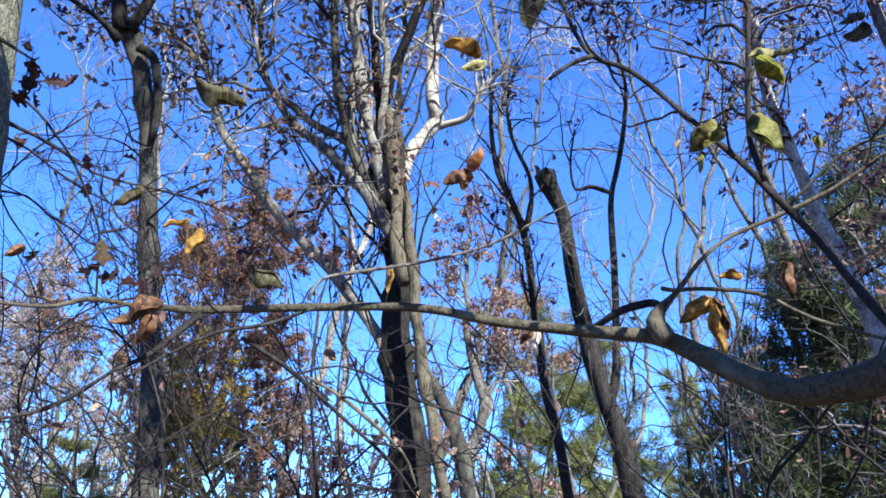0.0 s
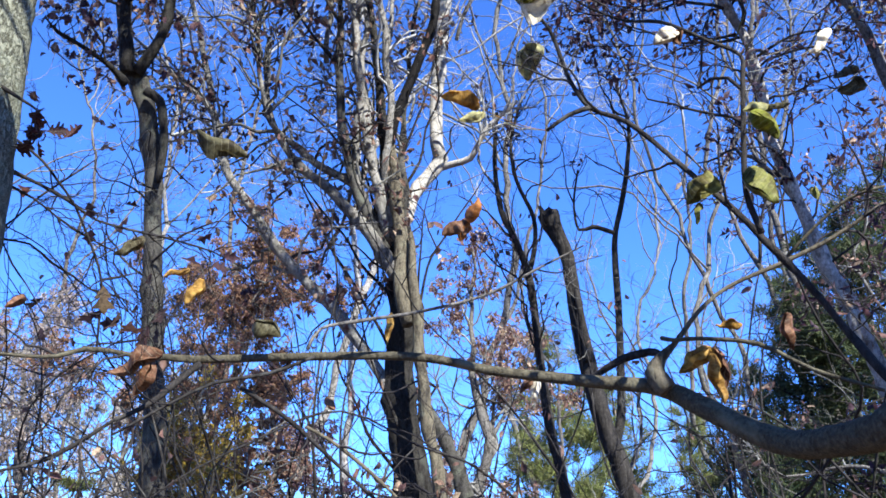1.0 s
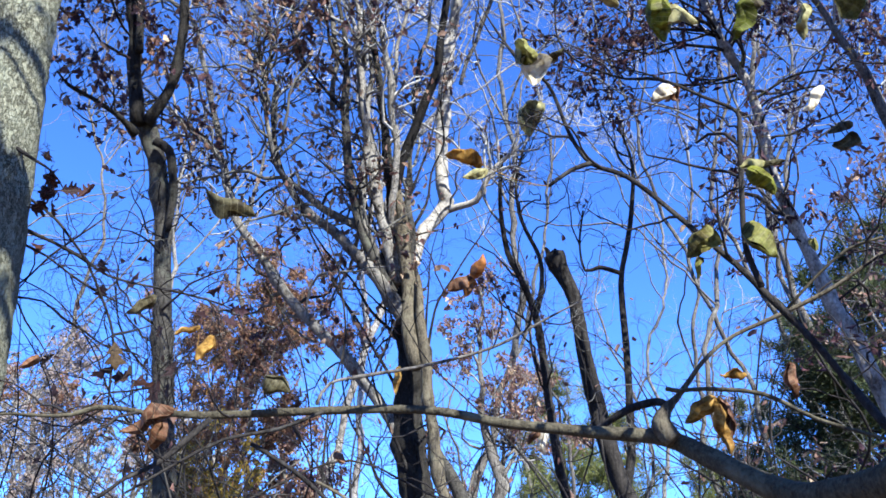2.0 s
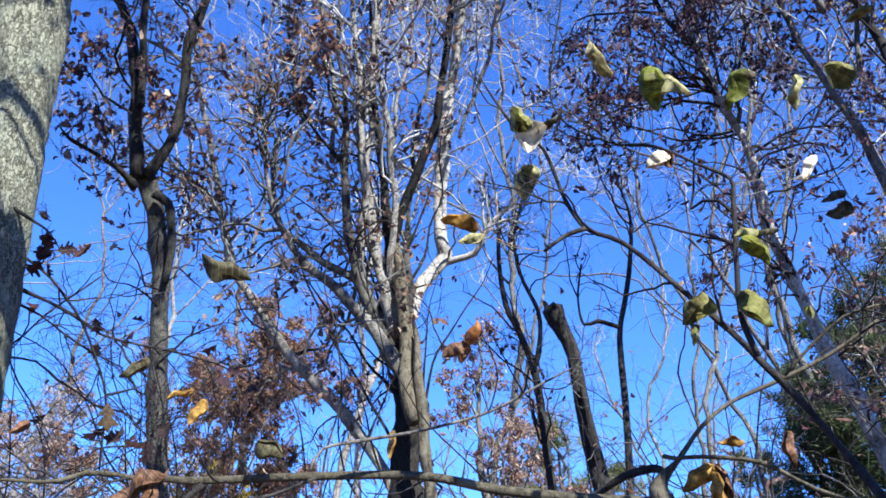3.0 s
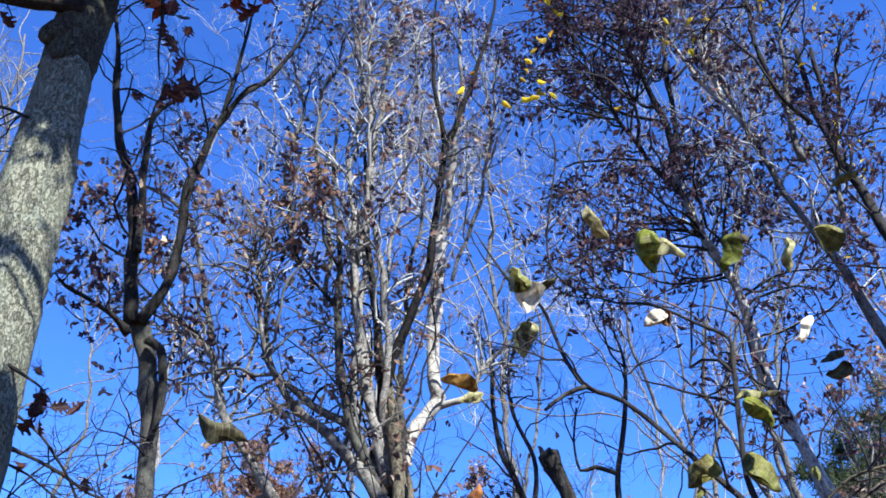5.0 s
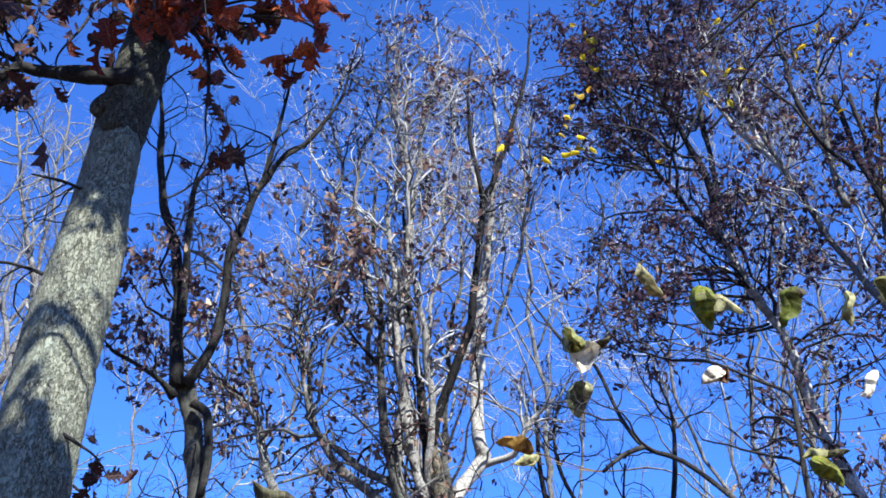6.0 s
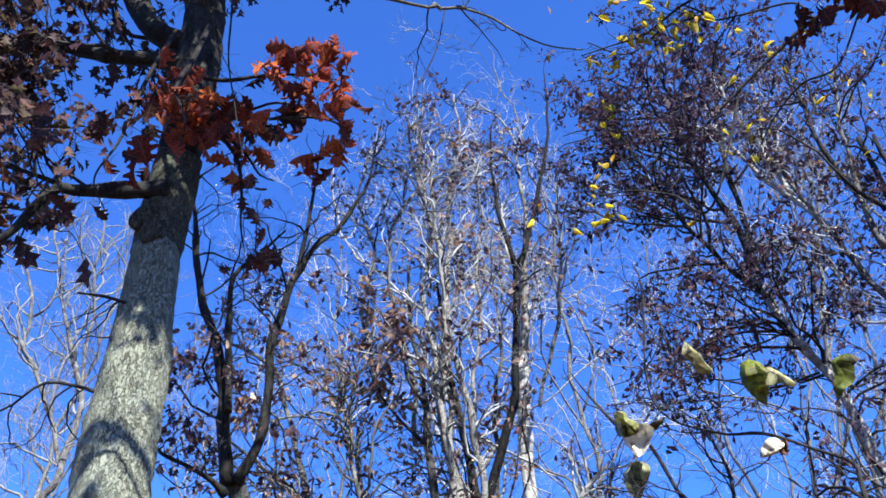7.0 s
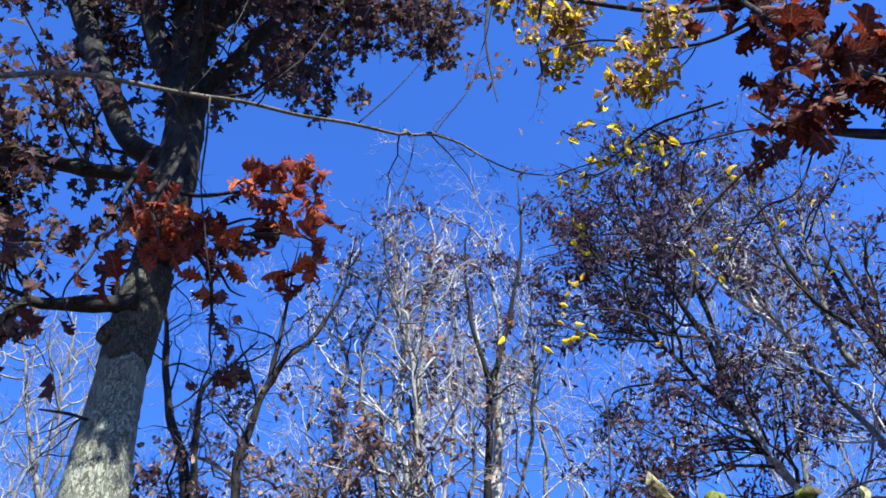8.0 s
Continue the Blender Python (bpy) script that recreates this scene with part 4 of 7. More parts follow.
    VQ, fine = crown(78, shoots, 60, 0.75, 5, 4, 0.8, 0.03, 0.26, 0.1)
    add_stuff(t, "branchwork", VQ, TWIG_DARK)
    add_stuff(t, "foliage", strew(79, "dry", on_shoots(80, fine, 260, 0.2), 0.08, 0.4, 0.9), BROWN_LEAF)
    VQ, fine = crown(74, [base[30:], a[:40], f[:55]], 40, 1.25, 6, 5, 1.15, 0.0, 0.26, 0.0)
    add_stuff(t, "branchwork", VQ, TWIG_DARK)
    add_stuff(t, "foliage", strew(75, "dry", on_shoots(76, fine, 450, 0.15), 0.08, 0.4, 0.9), BROWN_LEAF, "dry brown leaves")
    VQ, fine = crown(73, [w[-40:], x], 56, 1.4, 6, 5, 0.8, 0.08, 0.22, 0.1)
    add_stuff(t, "branchwork", VQ, TWIG_PALE)
    VQ, fine = crown(161, [a, a, d[-15:]], 40, 1.5, 6, 5, 0.85, 0.06, 0.22, 0.1)
    add_stuff(t, "branchwork", VQ, TWIG_MID)
    add_stuff(t, "foliage", strew(162, "dry", on_shoots(163, fine, 430, 0.3), 0.08, 0.4, 0.9), BROWN_LEAF, "dry brown leaves")
    VQ, fine = crown(2061, [b, c], 84, 1.4, 6, 5, 0.7, 0.06, 0.22, 0.1)
    add_stuff(t, "branchwork", VQ, TWIG_PALE)
    add_stuff(t, "foliage", strew(62, "dry", on_shoots(63, fine, 650, 0.3), 0.08, 0.4, 0.9), BROWN_LEAF, "dry brown leaves")
    VQ, fine = crown(64, [e, f, g], 58, 1.3, 6, 5, 0.9, 0.05, 0.22, 0.15)
    add_stuff(t, "branchwork", VQ, TWIG_GREY)
    add_stuff(t, "foliage", strew(65, "dry", on_shoots(66, fine, 700, 0.25), 0.08, 0.4, 0.9), BROWN_LEAF)
    VQ, fine = crown(67, [a, f, c], 26, 1.5, 6, 5, 1.1, 0.0, 0.24, 0.0)
    add_stuff(t, "branchwork", VQ, TWIG_MID)
    add_stuff(t, "foliage", strew(68, "dry", on_shoots(69, fine, 400, 0.4), 0.08, 0.4, 0.9), PURPLE_LEAF)


clump_tree()


# ---- the broken snag and the thin trees beside it ----
def snag():
    trunk = [(1.76, 6.79, -0.05, 0.113), (1.7, 6.8, 0.35, 0.0918), (1.37, 6.85, 2.32, 0.0838), (1.24, 6.87, 2.78, 0.073), (1.11, 6.89, 3.37, 0.0664), (1.05, 6.9, 3.84, 0.0597), (1.01, 6.91, 4.24, 0.0607), (0.95, 6.92, 4.42, 0.063), (0.9, 6.93, 4.55, 0.08), (0.87, 6.93, 4.66, 0.094)]
    t = thing("broken_snag", trunk[0][:3], "dark dead trunk snapped off at the top", "tree")
    limb("trunk", t, SNAG_BARK, trunk, 14, 0.12, 0.07, 81)
    limb("stub", t, SNAG_BARK, [(1.11, 6.79, 3.34, 0.0347), (1.09, 6.8, 3.62, 0.0311), (1.05, 6.8, 3.88, 0.0235), (1.04, 6.8, 3.94, 0.0099)], 8, 0.12, 0.05, 82)
    top = trunk[-1]
    for i, (dx, dy, up, r) in enumerate(((-0.045, -0.02, 0.13, 0.026), (0.03, -0.035, 0.09, 0.022), (0.045, 0.03, 0.05, 0.022), (-0.01, 0.04, 0.07, 0.02))):
        limb("splinter", t, SNAG_BARK, [(top[0] + dx * 0.8, top[1] + dy, top[2] - 0.12, r), (top[0] + dx - 0.02, top[1] + dy, top[2] + up * 0.25, r * 0.8), (top[0] + dx * 1.1 - 0.04, top[1] + dy, top[2] + up * 0.5, 0.006)], 6, 0.15, 0.04, 86 + i)
    a = limb("limb", t, SNAG_BARK, [(1.28, 6.92, 2.66, 0.0441), (1.37, 6.97, 2.93, 0.0379), (1.41, 7.03, 3.4, 0.0317), (1.44, 7.1, 3.9, 0.0290), (1.46, 7.16, 4.49, 0.0262), (1.56, 7.21, 4.89, 0.0251), (1.64, 7.26, 5.25, 0.0217), (1.7, 7.32, 5.75, 0.0143), (1.63, 7.41, 6.23, 0.0084)], 9, 0.08, 0.08, 83)
    b = limb("limb", t, SNAG_BARK, [(1.42, 6.94, 4.49, 0.0186), (1.25, 6.97, 4.56, 0.0187), (1.13, 6.99, 4.54, 0.0125), (1.1, 7, 4.79, 0.0105), (1.15, 6.99, 5.11, 0.0086)], 6, 0.08, 0.06, 84)
    VQ, fine = crown(85, [a[30:], b], 22, 0.9, 5, 4, 0.7, 0.08, 0.2, 0.2)
    add_stuff(t, "branchwork", VQ, TWIG_DARK)


snag()


def thin_tree():
    trunk = [(1.25, 7.39, -0.05, 0.0603), (1.21, 7.4, 0.35, 0.0493), (0.97, 7.42, 2.37, 0.0449), (0.87, 7.43, 2.87, 0.0411), (0.8, 7.44, 3.5, 0.0377), (0.74, 7.45, 4.22, 0.0343), (0.61, 7.46, 4.66, 0.0285), (0.5, 7.46, 4.92, 0.0266), (0.45, 7.47, 5.41, 0.0228), (0.48, 7.47, 5.96, 0.0164)]
    t = thing("thin_tree", trunk[0][:3], "thin dark young tree with bare crooked twigs", "tree")
    a = limb("trunk", t, DARK_BARK, trunk, 9, 0.08, 0.08, 91)
    b = limb("limb", t, DARK_BARK, [(0.71, 7.35, 4.24, 0.0255), (0.78, 7.34, 4.51, 0.0236), (0.78, 7.34, 4.81, 0.0218), (0.64, 7.35, 5.18, 0.0178), (0.6, 7.36, 5.59, 0.0136), (0.72, 7.35, 6.07, 0.0093)], 7, 0.08, 0.08, 92)
    VQ, fine = crown(93, [a[35:], b], 40, 0.9, 5, 4, 0.7, 0.08, 0.2, 0.2)
    add_stuff(t, "branchwork", VQ, TWIG_DARK)
    add_stuff(t, "foliage", strew(94, "dry", on_shoots(95, fine, 90, 0.3), 0.07), PURPLE_LEAF)


thin_tree()


# ---- the leaning trees with purple-brown leaves ----
def leaning_tree():
    trunk = [(3.32, 5.72, -0.05, 0.0784), (3.25, 5.75, 0.35, 0.0640), (3.0, 5.84, 2.4, 0.0592)] + [(2.81, 5.9, 3.53, 0.0526), (2.74, 5.92, 3.75, 0.0511), (2.66, 5.94, 4.09, 0.0500), (2.6, 5.96, 4.4, 0.0454), (2.5, 5.98, 4.79, 0.0425), (2.45, 6, 5.2, 0.0398), (2.41, 6.02, 5.64, 0.0370), (2.32, 6.04, 6, 0.0359), (2.22, 6.06, 6.37, 0.0347), (2.18, 6.08, 6.8, 0.0317), (2.14, 6.1, 7.08, 0.0302)]
    t = thing("leaning_tree", trunk[0][:3], "leaning mottled grey tree full of small purple-brown leaves", "tree")
    trunk_path = limb("trunk", t, MOTTLED_BARK, trunk, 14, 0.09, 0.07, 101, "", 0.015)
    a = limb("limb", t, DARK_BARK, [(2.17, 6.1, 7.07, 0.0352), (2.16, 6.07, 7.51, 0.0307), (2.07, 6.04, 7.88, 0.0285), (1.99, 6.01, 8.18, 0.0262), (1.92, 5.99, 8.59, 0.0239), (1.9, 5.96, 9.02, 0.0185), (1.91, 5.93, 9.46, 0.0159), (1.89, 5.9, 9.95, 0.0099)], 9, 0.08, 0.08, 102, "", 0.02)
    b = limb("limb", t, DARK_BARK, [(2.17, 6.1, 7.07, 0.0352), (2.2, 6.1, 7.45, 0.0279), (2.25, 6.1, 7.9, 0.026), (2.3, 6.1, 8.38, 0.024), (2.35, 6.1, 8.9, 0.0187), (2.44, 6.1, 9.36, 0.0161), (2.68, 6.1, 10.03, 0.0102)], 9, 0.08, 0.08, 103, "", 0.02)
    c = limb("limb", t, DARK_BARK, [(2.16, 6.1, 6.8, 0.0293), (1.97, 6.05, 7.02, 0.0214), (1.84, 6, 7.28, 0.0189), (1.69, 5.95, 7.55, 0.0164), (1.58, 5.9, 7.75, 0.0138), (1.44, 5.85, 8.12, 0.0113), (1.35, 5.8, 8.5, 0.0087)], 8, 0.08, 0.08, 104, "", 0.02)
    d = limb("limb", t, DARK_BARK, [(2.25, 6.05, 6.24, 0.0122), (2, 5.99, 6.33, 0.0091), (1.72, 5.92, 6.41, 0.0074), (1.41, 5.86, 6.37, 0.0059), (1.14, 5.8, 6.16, 0.0043)], 7, 0.08, 0.08, 105, "", 0.02)
    e = limb("limb", t, DARK_BARK, [(2.21, 6.05, 6.73, 0.0126), (2.57, 6.1, 7.09, 0.0098), (2.83, 6.15, 7.06, 0.0083), (3.04, 6.2, 7.02, 0.0050)], 7, 0.08, 0.08, 106, "", 0.02)
    VQ, fine = crown(107, [a, a[20:], b, c, c], 84, 1.5, 6, 4, 0.9, 0.05, 0.15, 0.1, 1.0, (-0.15, 0, 0))
    add_stuff(t, "branchwork", VQ, TWIG_DARK)
    add_stuff(t, "foliage", strew(108, "far", on_shoots(109, fine, 6600, 0.75), 0.084, 0.3, 0.9), PURPLE_LEAF, "small purple-brown leaves")
    f = limb("limb", t, DARK_BARK, [(2.4, 6, 5.57, 0.0116), (2.73, 5.93, 5.75, 0.0089), (3.04, 5.87, 5.78, 0.0075), (3.35, 5.8, 5.68, 0.0045)], 7, 0.08, 0.08, 116, "", 0.02)
    g = limb("limb", t, DARK_BARK, [(2.34, 6.05, 5.86, 0.0119), (1.9, 5.97, 5.73, 0.0086), (1.57, 5.88, 5.8, 0.0071), (1.24, 5.8, 5.81, 0.0042)], 7, 0.08, 0.08, 117, "", 0.02)
    VQ, fine = crown(110, [d, e, f, g, trunk_path[-40:]], 84, 1.4, 5, 4, 0.95, 0.02, 0.15, 0.1)
    add_stuff(t, "branchwork", VQ, TWIG_DARK)
    add_stuff(t, "foliage", strew(111, "far", on_shoots(112, fine, 3000, 0.8), 0.084, 0.3, 0.9), PURPLE_LEAF)
    add_stuff(t, "foliage", strew(113, "far", on_shoots(114, fine, 400, 0.3), 0.07, 0.3, 0.9), BROWN_LEAF)
    VQ, fine = crown(1104, [trunk_path[25:-30]], 20, 1.0, 5, 4, 1.1, 0.0, 0.2, 0.0)
    add_stuff(t, "branchwork", VQ, TWIG_DARK)
    add_stuff(t, "foliage", strew(1105, "far", on_shoots(1106, fine, 700, 0.35), 0.075, 0.3, 0.9), PURPLE_LEAF)


leaning_tree()


def rear_leaning_tree():
    trunk = [(3.7, 4.9, -0.05, 0.0648), (3.65, 4.92, 0.35, 0.0533), (3.4, 5.1, 2.6, 0.0475)] + [(3.17, 5.2, 4.37, 0.0431), (3.04, 5.22, 4.82, 0.0393), (2.97, 5.24, 5.22, 0.0355), (2.89, 5.26, 5.51, 0.0295), (2.8, 5.28, 5.79, 0.0251), (2.7, 5.3, 6.08, 0.0222), (2.65, 5.32, 6.33, 0.0226), (2.59, 5.34, 6.65, 0.0214), (2.53, 5.36, 7.09, 0.0203), (2.48, 5.38, 7.44, 0.0190), (2.41, 5.4, 7.83, 0.0176)]
    t = thing("leaning_tree", trunk[0][:3], "leaning tree with pale forking limbs and sparse brown leaves", "tree")
    a = limb("trunk", t, GREY_BARK, trunk, 12, 0.09, 0.07, 121, "", 0.015)
    b = limb("limb", t, PALE_BARK, [(2.62, 5.35, 6.72, 0.0276), (2.56, 5.38, 7, 0.0257), (2.46, 5.4, 7.25, 0.0235), (2.34, 5.42, 7.48, 0.0186), (2.22, 5.45, 7.76, 0.0163), (2.12, 5.48, 8.13, 0.014), (2.06, 5.5, 8.38, 0.0085)], 8, 0.08, 0.08, 122, "", 0.02)
    c = limb("limb", t, PALE_BARK, [(2.47, 5.4, 7.23, 0.0209), (2.41, 5.38, 7.57, 0.0187), (2.36, 5.36, 7.9, 0.0164), (2.29, 5.34, 8.22, 0.014), (2.23, 5.32, 8.51, 0.0114), (2.22, 5.3, 8.75, 0.0058)], 8, 0.08, 0.08, 123, "", 0.02)
    d = limb("limb", t, PALE_BARK, [(2.35, 5.42, 7.48, 0.0133), (2.43, 5.38, 7.87, 0.0137), (2.47, 5.34, 8.22, 0.0113), (2.52, 5.3, 8.68, 0.0088)], 7, 0.08, 0.08, 124, "", 0.02)
    VQ, fine = crown(125, [a[-50:], b, c, d], 60, 1.0, 6, 4, 0.75, 0.06, 0.17, 0.1)
    add_stuff(t, "branchwork", VQ, TWIG_PALE)
    add_stuff(t, "foliage", strew(126, "far", on_shoots(127, fine, 1700, 0.3), 0.075, 0.3, 0.9), PURPLE_LEAF)
    add_stuff(t, "foliage", strew(128, "far", on_shoots(129, fine, 300, 0.2), 0.075, 0.3, 0.9), BROWN_LEAF)


rear_leaning_tree()


def fan_limbed_tree():
    trunk = [(3.75, 4.85, -0.05, 0.08), (3.7, 4.85, 0.35, 0.066), (3.4, 4.88, 2.8, 0.054)] + [(3.25, 4.9, 4.38, 0.0457), (3.22, 4.9, 4.93, 0.043), (3.12, 4.9, 5.53, 0.0379), (3.07, 4.9, 5.82, 0.0341), (3, 4.9, 6.12, 0.0302), (2.96, 4.9, 6.49, 0.0263), (2.94, 4.9, 6.86, 0.0222), (2.93, 4.9, 7.31, 0.0205)]
    t = thing("fan_limbed_tree", trunk[0][:3], "dark young tree with straight limbs fanning upward", "tree")
    a = limb("trunk", t, DARK_BARK, trunk, 10, 0.09, 0.07, 131, "", 0.012)
    b = limb("limb", t, DARK_BARK, [(2.98, 4.9, 6.15, 0.0209), (2.99, 4.87, 6.46, 0.019), (3.01, 4.83, 6.85, 0.0172), (3.01, 4.8, 7.19, 0.0151)], 7, 0.08, 0.08, 132, "", 0.015)
    c = limb("limb", t, GREY_BARK, [(2.92, 5, 5.64, 0.018), (2.95, 4.98, 5.94, 0.0184), (3.04, 4.96, 6.31, 0.0166), (3.16, 4.94, 6.7, 0.0173), (3.22, 4.92, 7.06, 0.0153), (3.28, 4.9, 7.3, 0.013)], 7, 0.08, 0.08, 133, "", 0.015)
    d = limb("limb", t, DARK_BARK, [(2.86, 4.9, 6.5, 0.0192), (2.68, 4.86, 6.71, 0.0169), (2.6, 4.82, 6.98, 0.0171), (2.59, 4.78, 7.36, 0.0151), (2.6, 4.74, 7.76, 0.013), (2.59, 4.7, 8.19, 0.0081)], 7, 0.08, 0.08, 134, "", 0.015)
    e = limb("limb", t, GREY_BARK, [(2.76, 5, 6.2, 0.0305), (2.75, 4.98, 6.41, 0.0262), (2.76, 4.96, 6.64, 0.0218), (2.83, 4.94, 7.13, 0.0177), (2.88, 4.92, 7.61, 0.0132), (3.03, 4.9, 8.19, 0.0083)], 7, 0.08, 0.08, 135, "", 0.015)
    VQ, fine = crown(136, [a[-40:], b, c, d, e], 60, 1.0, 5, 4, 0.6, 0.08, 0.16, 0.1)
    add_stuff(t, "branchwork", VQ, TWIG_DARK)
    add_stuff(t, "foliage", strew(137, "far", on_shoots(138, fine, 1900, 0.35), 0.07, 0.3, 0.9), PURPLE_LEAF)
    add_stuff(t, "foliage", strew(139, "far", on_shoots(140, fine, 110, 0.1), 0.075, 0.3, 0.9), YELLOW_LEAF)


fan_limbed_tree()


# ---- woods behind ----
def at_bearing(az, far):
    return far * math.sin(radians(az)), far * math.cos(radians(az)), -0.05


def bare_tree(az, far, high, seed, material, twig, girth=0.14, lean=0.0, limbs=7, n1=46, leaf=None, count=0, size=0.09, label="tall bare pale tree in the woods behind", start=0.35, reach=0.12, dense=(6, 4), cluster=0.6):
    rng = np.random.default_rng(seed)
    x, y, z = at_bearing(az, far)
    t = thing("woodland_tree", (x, y, z), label, "tree", "trees of the woods behind")
    rows, px, py = [], x, y
    for s in np.linspace(0, 1, 8):
        rows.append((px, py, z + s * high, girth * (1.25 if s == 0 else 1 - 0.88 * s)))
        px += lean * high / 7 + rng.normal(0, 0.028) * high
        py += rng.normal(0, 0.012) * high
    trunk = limb("trunk", t, material, rows, 9, 0.06, 0.25, seed, "", 0.06)
    paths = [trunk[int(len(trunk) * 0.5):]]
    for i in range(limbs):
        j = int(len(trunk) * rng.uniform(start, 0.85))
        p, r = trunk[j, :3], trunk[j, 3] * 0.5
        a, up = rng.uniform(0, 6.28), rng.uniform(1.2, 2.4)
        d = unit(np.array([math.cos(a), math.sin(a), up]))
        pts, ln = [(*p, r)], (z + high - p[2]) * rng.uniform(0.55, 0.95)
        for s in range(1, 9):
            p = p + d * ln / 8
            d = unit(d + rng.normal(0, 0.36, 3) + np.array([0, 0, 0.16]))
            pts.append((*p, max(0.006, r * (1 - s / 8.5))))
        paths.append(limb("limb", t, material, pts, 6, 0.06, 0.25, seed + i, "", 0.05))
    VQ, fine = crown(seed + 1, paths, n1, high * reach, *dense, 0.8, 0.08, 0.24, 0.1, 1.15, (0, 0, 0), 1 if far > 15 else 2)
    add_stuff(t, "branchwork", VQ, twig)
    if leaf:
        add_stuff(t, "foliage", strew(seed + 2, "flake", on_shoots(seed + 3, fine, count, cluster), size), leaf)


bare_tree(-36, 17.6, 18.5, 201, GREY_BARK, TWIG_GREY, 0.088, 0.02, 10, 64)
bare_tree(-31, 20.2, 19.8, 211, GREY_BARK, TWIG_GREY, 0.082, 0.0, 10, 64)
bare_tree(-26, 24.3, 22.4, 221, GREY_BARK, TWIG_GREY, 0.078, 0.01, 9, 60)
bare_tree(-19, 17.6, 19.8, 231, ASH_BARK, TWIG_PALE, 0.071, 0.0, leaf=STRAW_LEAF, count=300)
bare_tree(-14, 21.6, 26.4, 241, GREY_BARK, TWIG_PALE, 0.084, 0.0, leaf=STRAW_LEAF, count=400)
bare_tree(-9, 16.2, 21.1, 251, MOTTLED_BARK, TWIG_PALE, 0.09, 0.0, leaf=BROWN_LEAF, count=300)
bare_tree(-4, 20.2, 27.7, 261, MOTTLED_BARK, TWIG_PALE, 0.1, 0.0, 9, 60, leaf=STRAW_LEAF, count=400)
bare_tree(1, 16.2, 22.4, 271, GREY_BARK, TWIG_PALE, 0.08, 0.0, 8, 50)
bare_tree(5, 23.0, 26.4, 281, GREY_BARK, TWIG_PALE, 0.078, -0.01)
bare_tree(11, 24.3, 19.8, 291, ASH_BARK, TWIG_PALE, 0.071, 0.0)
bare_tree(17, 21.6, 18.5, 301, GREY_BARK, TWIG_PALE, 0.071, 0.0)
bare_tree(22, 18.9, 22.4, 311, GREY_BARK, TWIG_PALE, 0.078, -0.02)
bare_tree(27, 16.2, 21.1, 321, GREY_BARK, TWIG_GREY, 0.084, -0.03, leaf=BROWN_LEAF, count=500)
bare_tree(33, 18.9, 21.1, 331, GREY_BARK, TWIG_GREY, 0.084, -0.03, leaf=BROWN_LEAF, count=600)


for i, (az, far, high) in enumerate(((-33, 24, 9), (-28, 30, 11), (-23.5, 22, 9), (-20.5, 28, 12), (-16, 24, 10), (-12, 30, 12), (-9, 25, 9), (-6, 28, 11), (-2, 24, 10), (2.5, 29, 12), (5, 25, 10), (8, 20, 11), (13, 22, 12), (16, 27, 13), (20, 24, 13), (24.5, 26, 15), (29, 24, 16))):
    bare_tree(az, far, high, 900 + 11 * i, GREY_BARK, TWIG_GREY if i % 3 else TWIG_PALE, 0.07, (-0.04, 0.03, 0.0, 0.05)[i % 4], 7, 34, label="slender bare young tree in the woods behind", start=0.2, reach=0.15, dense=(5, 4))
bare_tree(14.5, 14.5, 19, 341, GREY_BARK, TWIG_PALE, 0.055, 0.02, 10, 60)
bare_tree(19, 15.5, 20, 351, GREY_BARK, TWIG_PALE, 0.055, -0.02, 10, 60)
bare_tree(25, 14.5, 19, 361, GREY_BARK, TWIG_PALE, 0.055, -0.04, 10, 60)


# Unseen trees at the viewer's back, added with leaves to block sky light.
for i, (az, far, high) in enumerate(((78, 15, 12), (96, 13, 11), (114, 16, 12), (131, 19, 13), (150, 22, 13), (169, 18, 13), (188, 14, 12), (206, 16, 13), (224, 13, 12), (243, 15, 13), (262, 13, 12), (281, 15, 12))):
    bare_tree(az, far, high, 801 + 11 * i, GREY_BARK, TWIG_GREY, 0.14, 0.0, 8, 26, OAK_LEAF, 7000, 0.2, "unseen brown-leaved tree added to block sky light", 0.12, 0.2, (5, 3), 0.9)


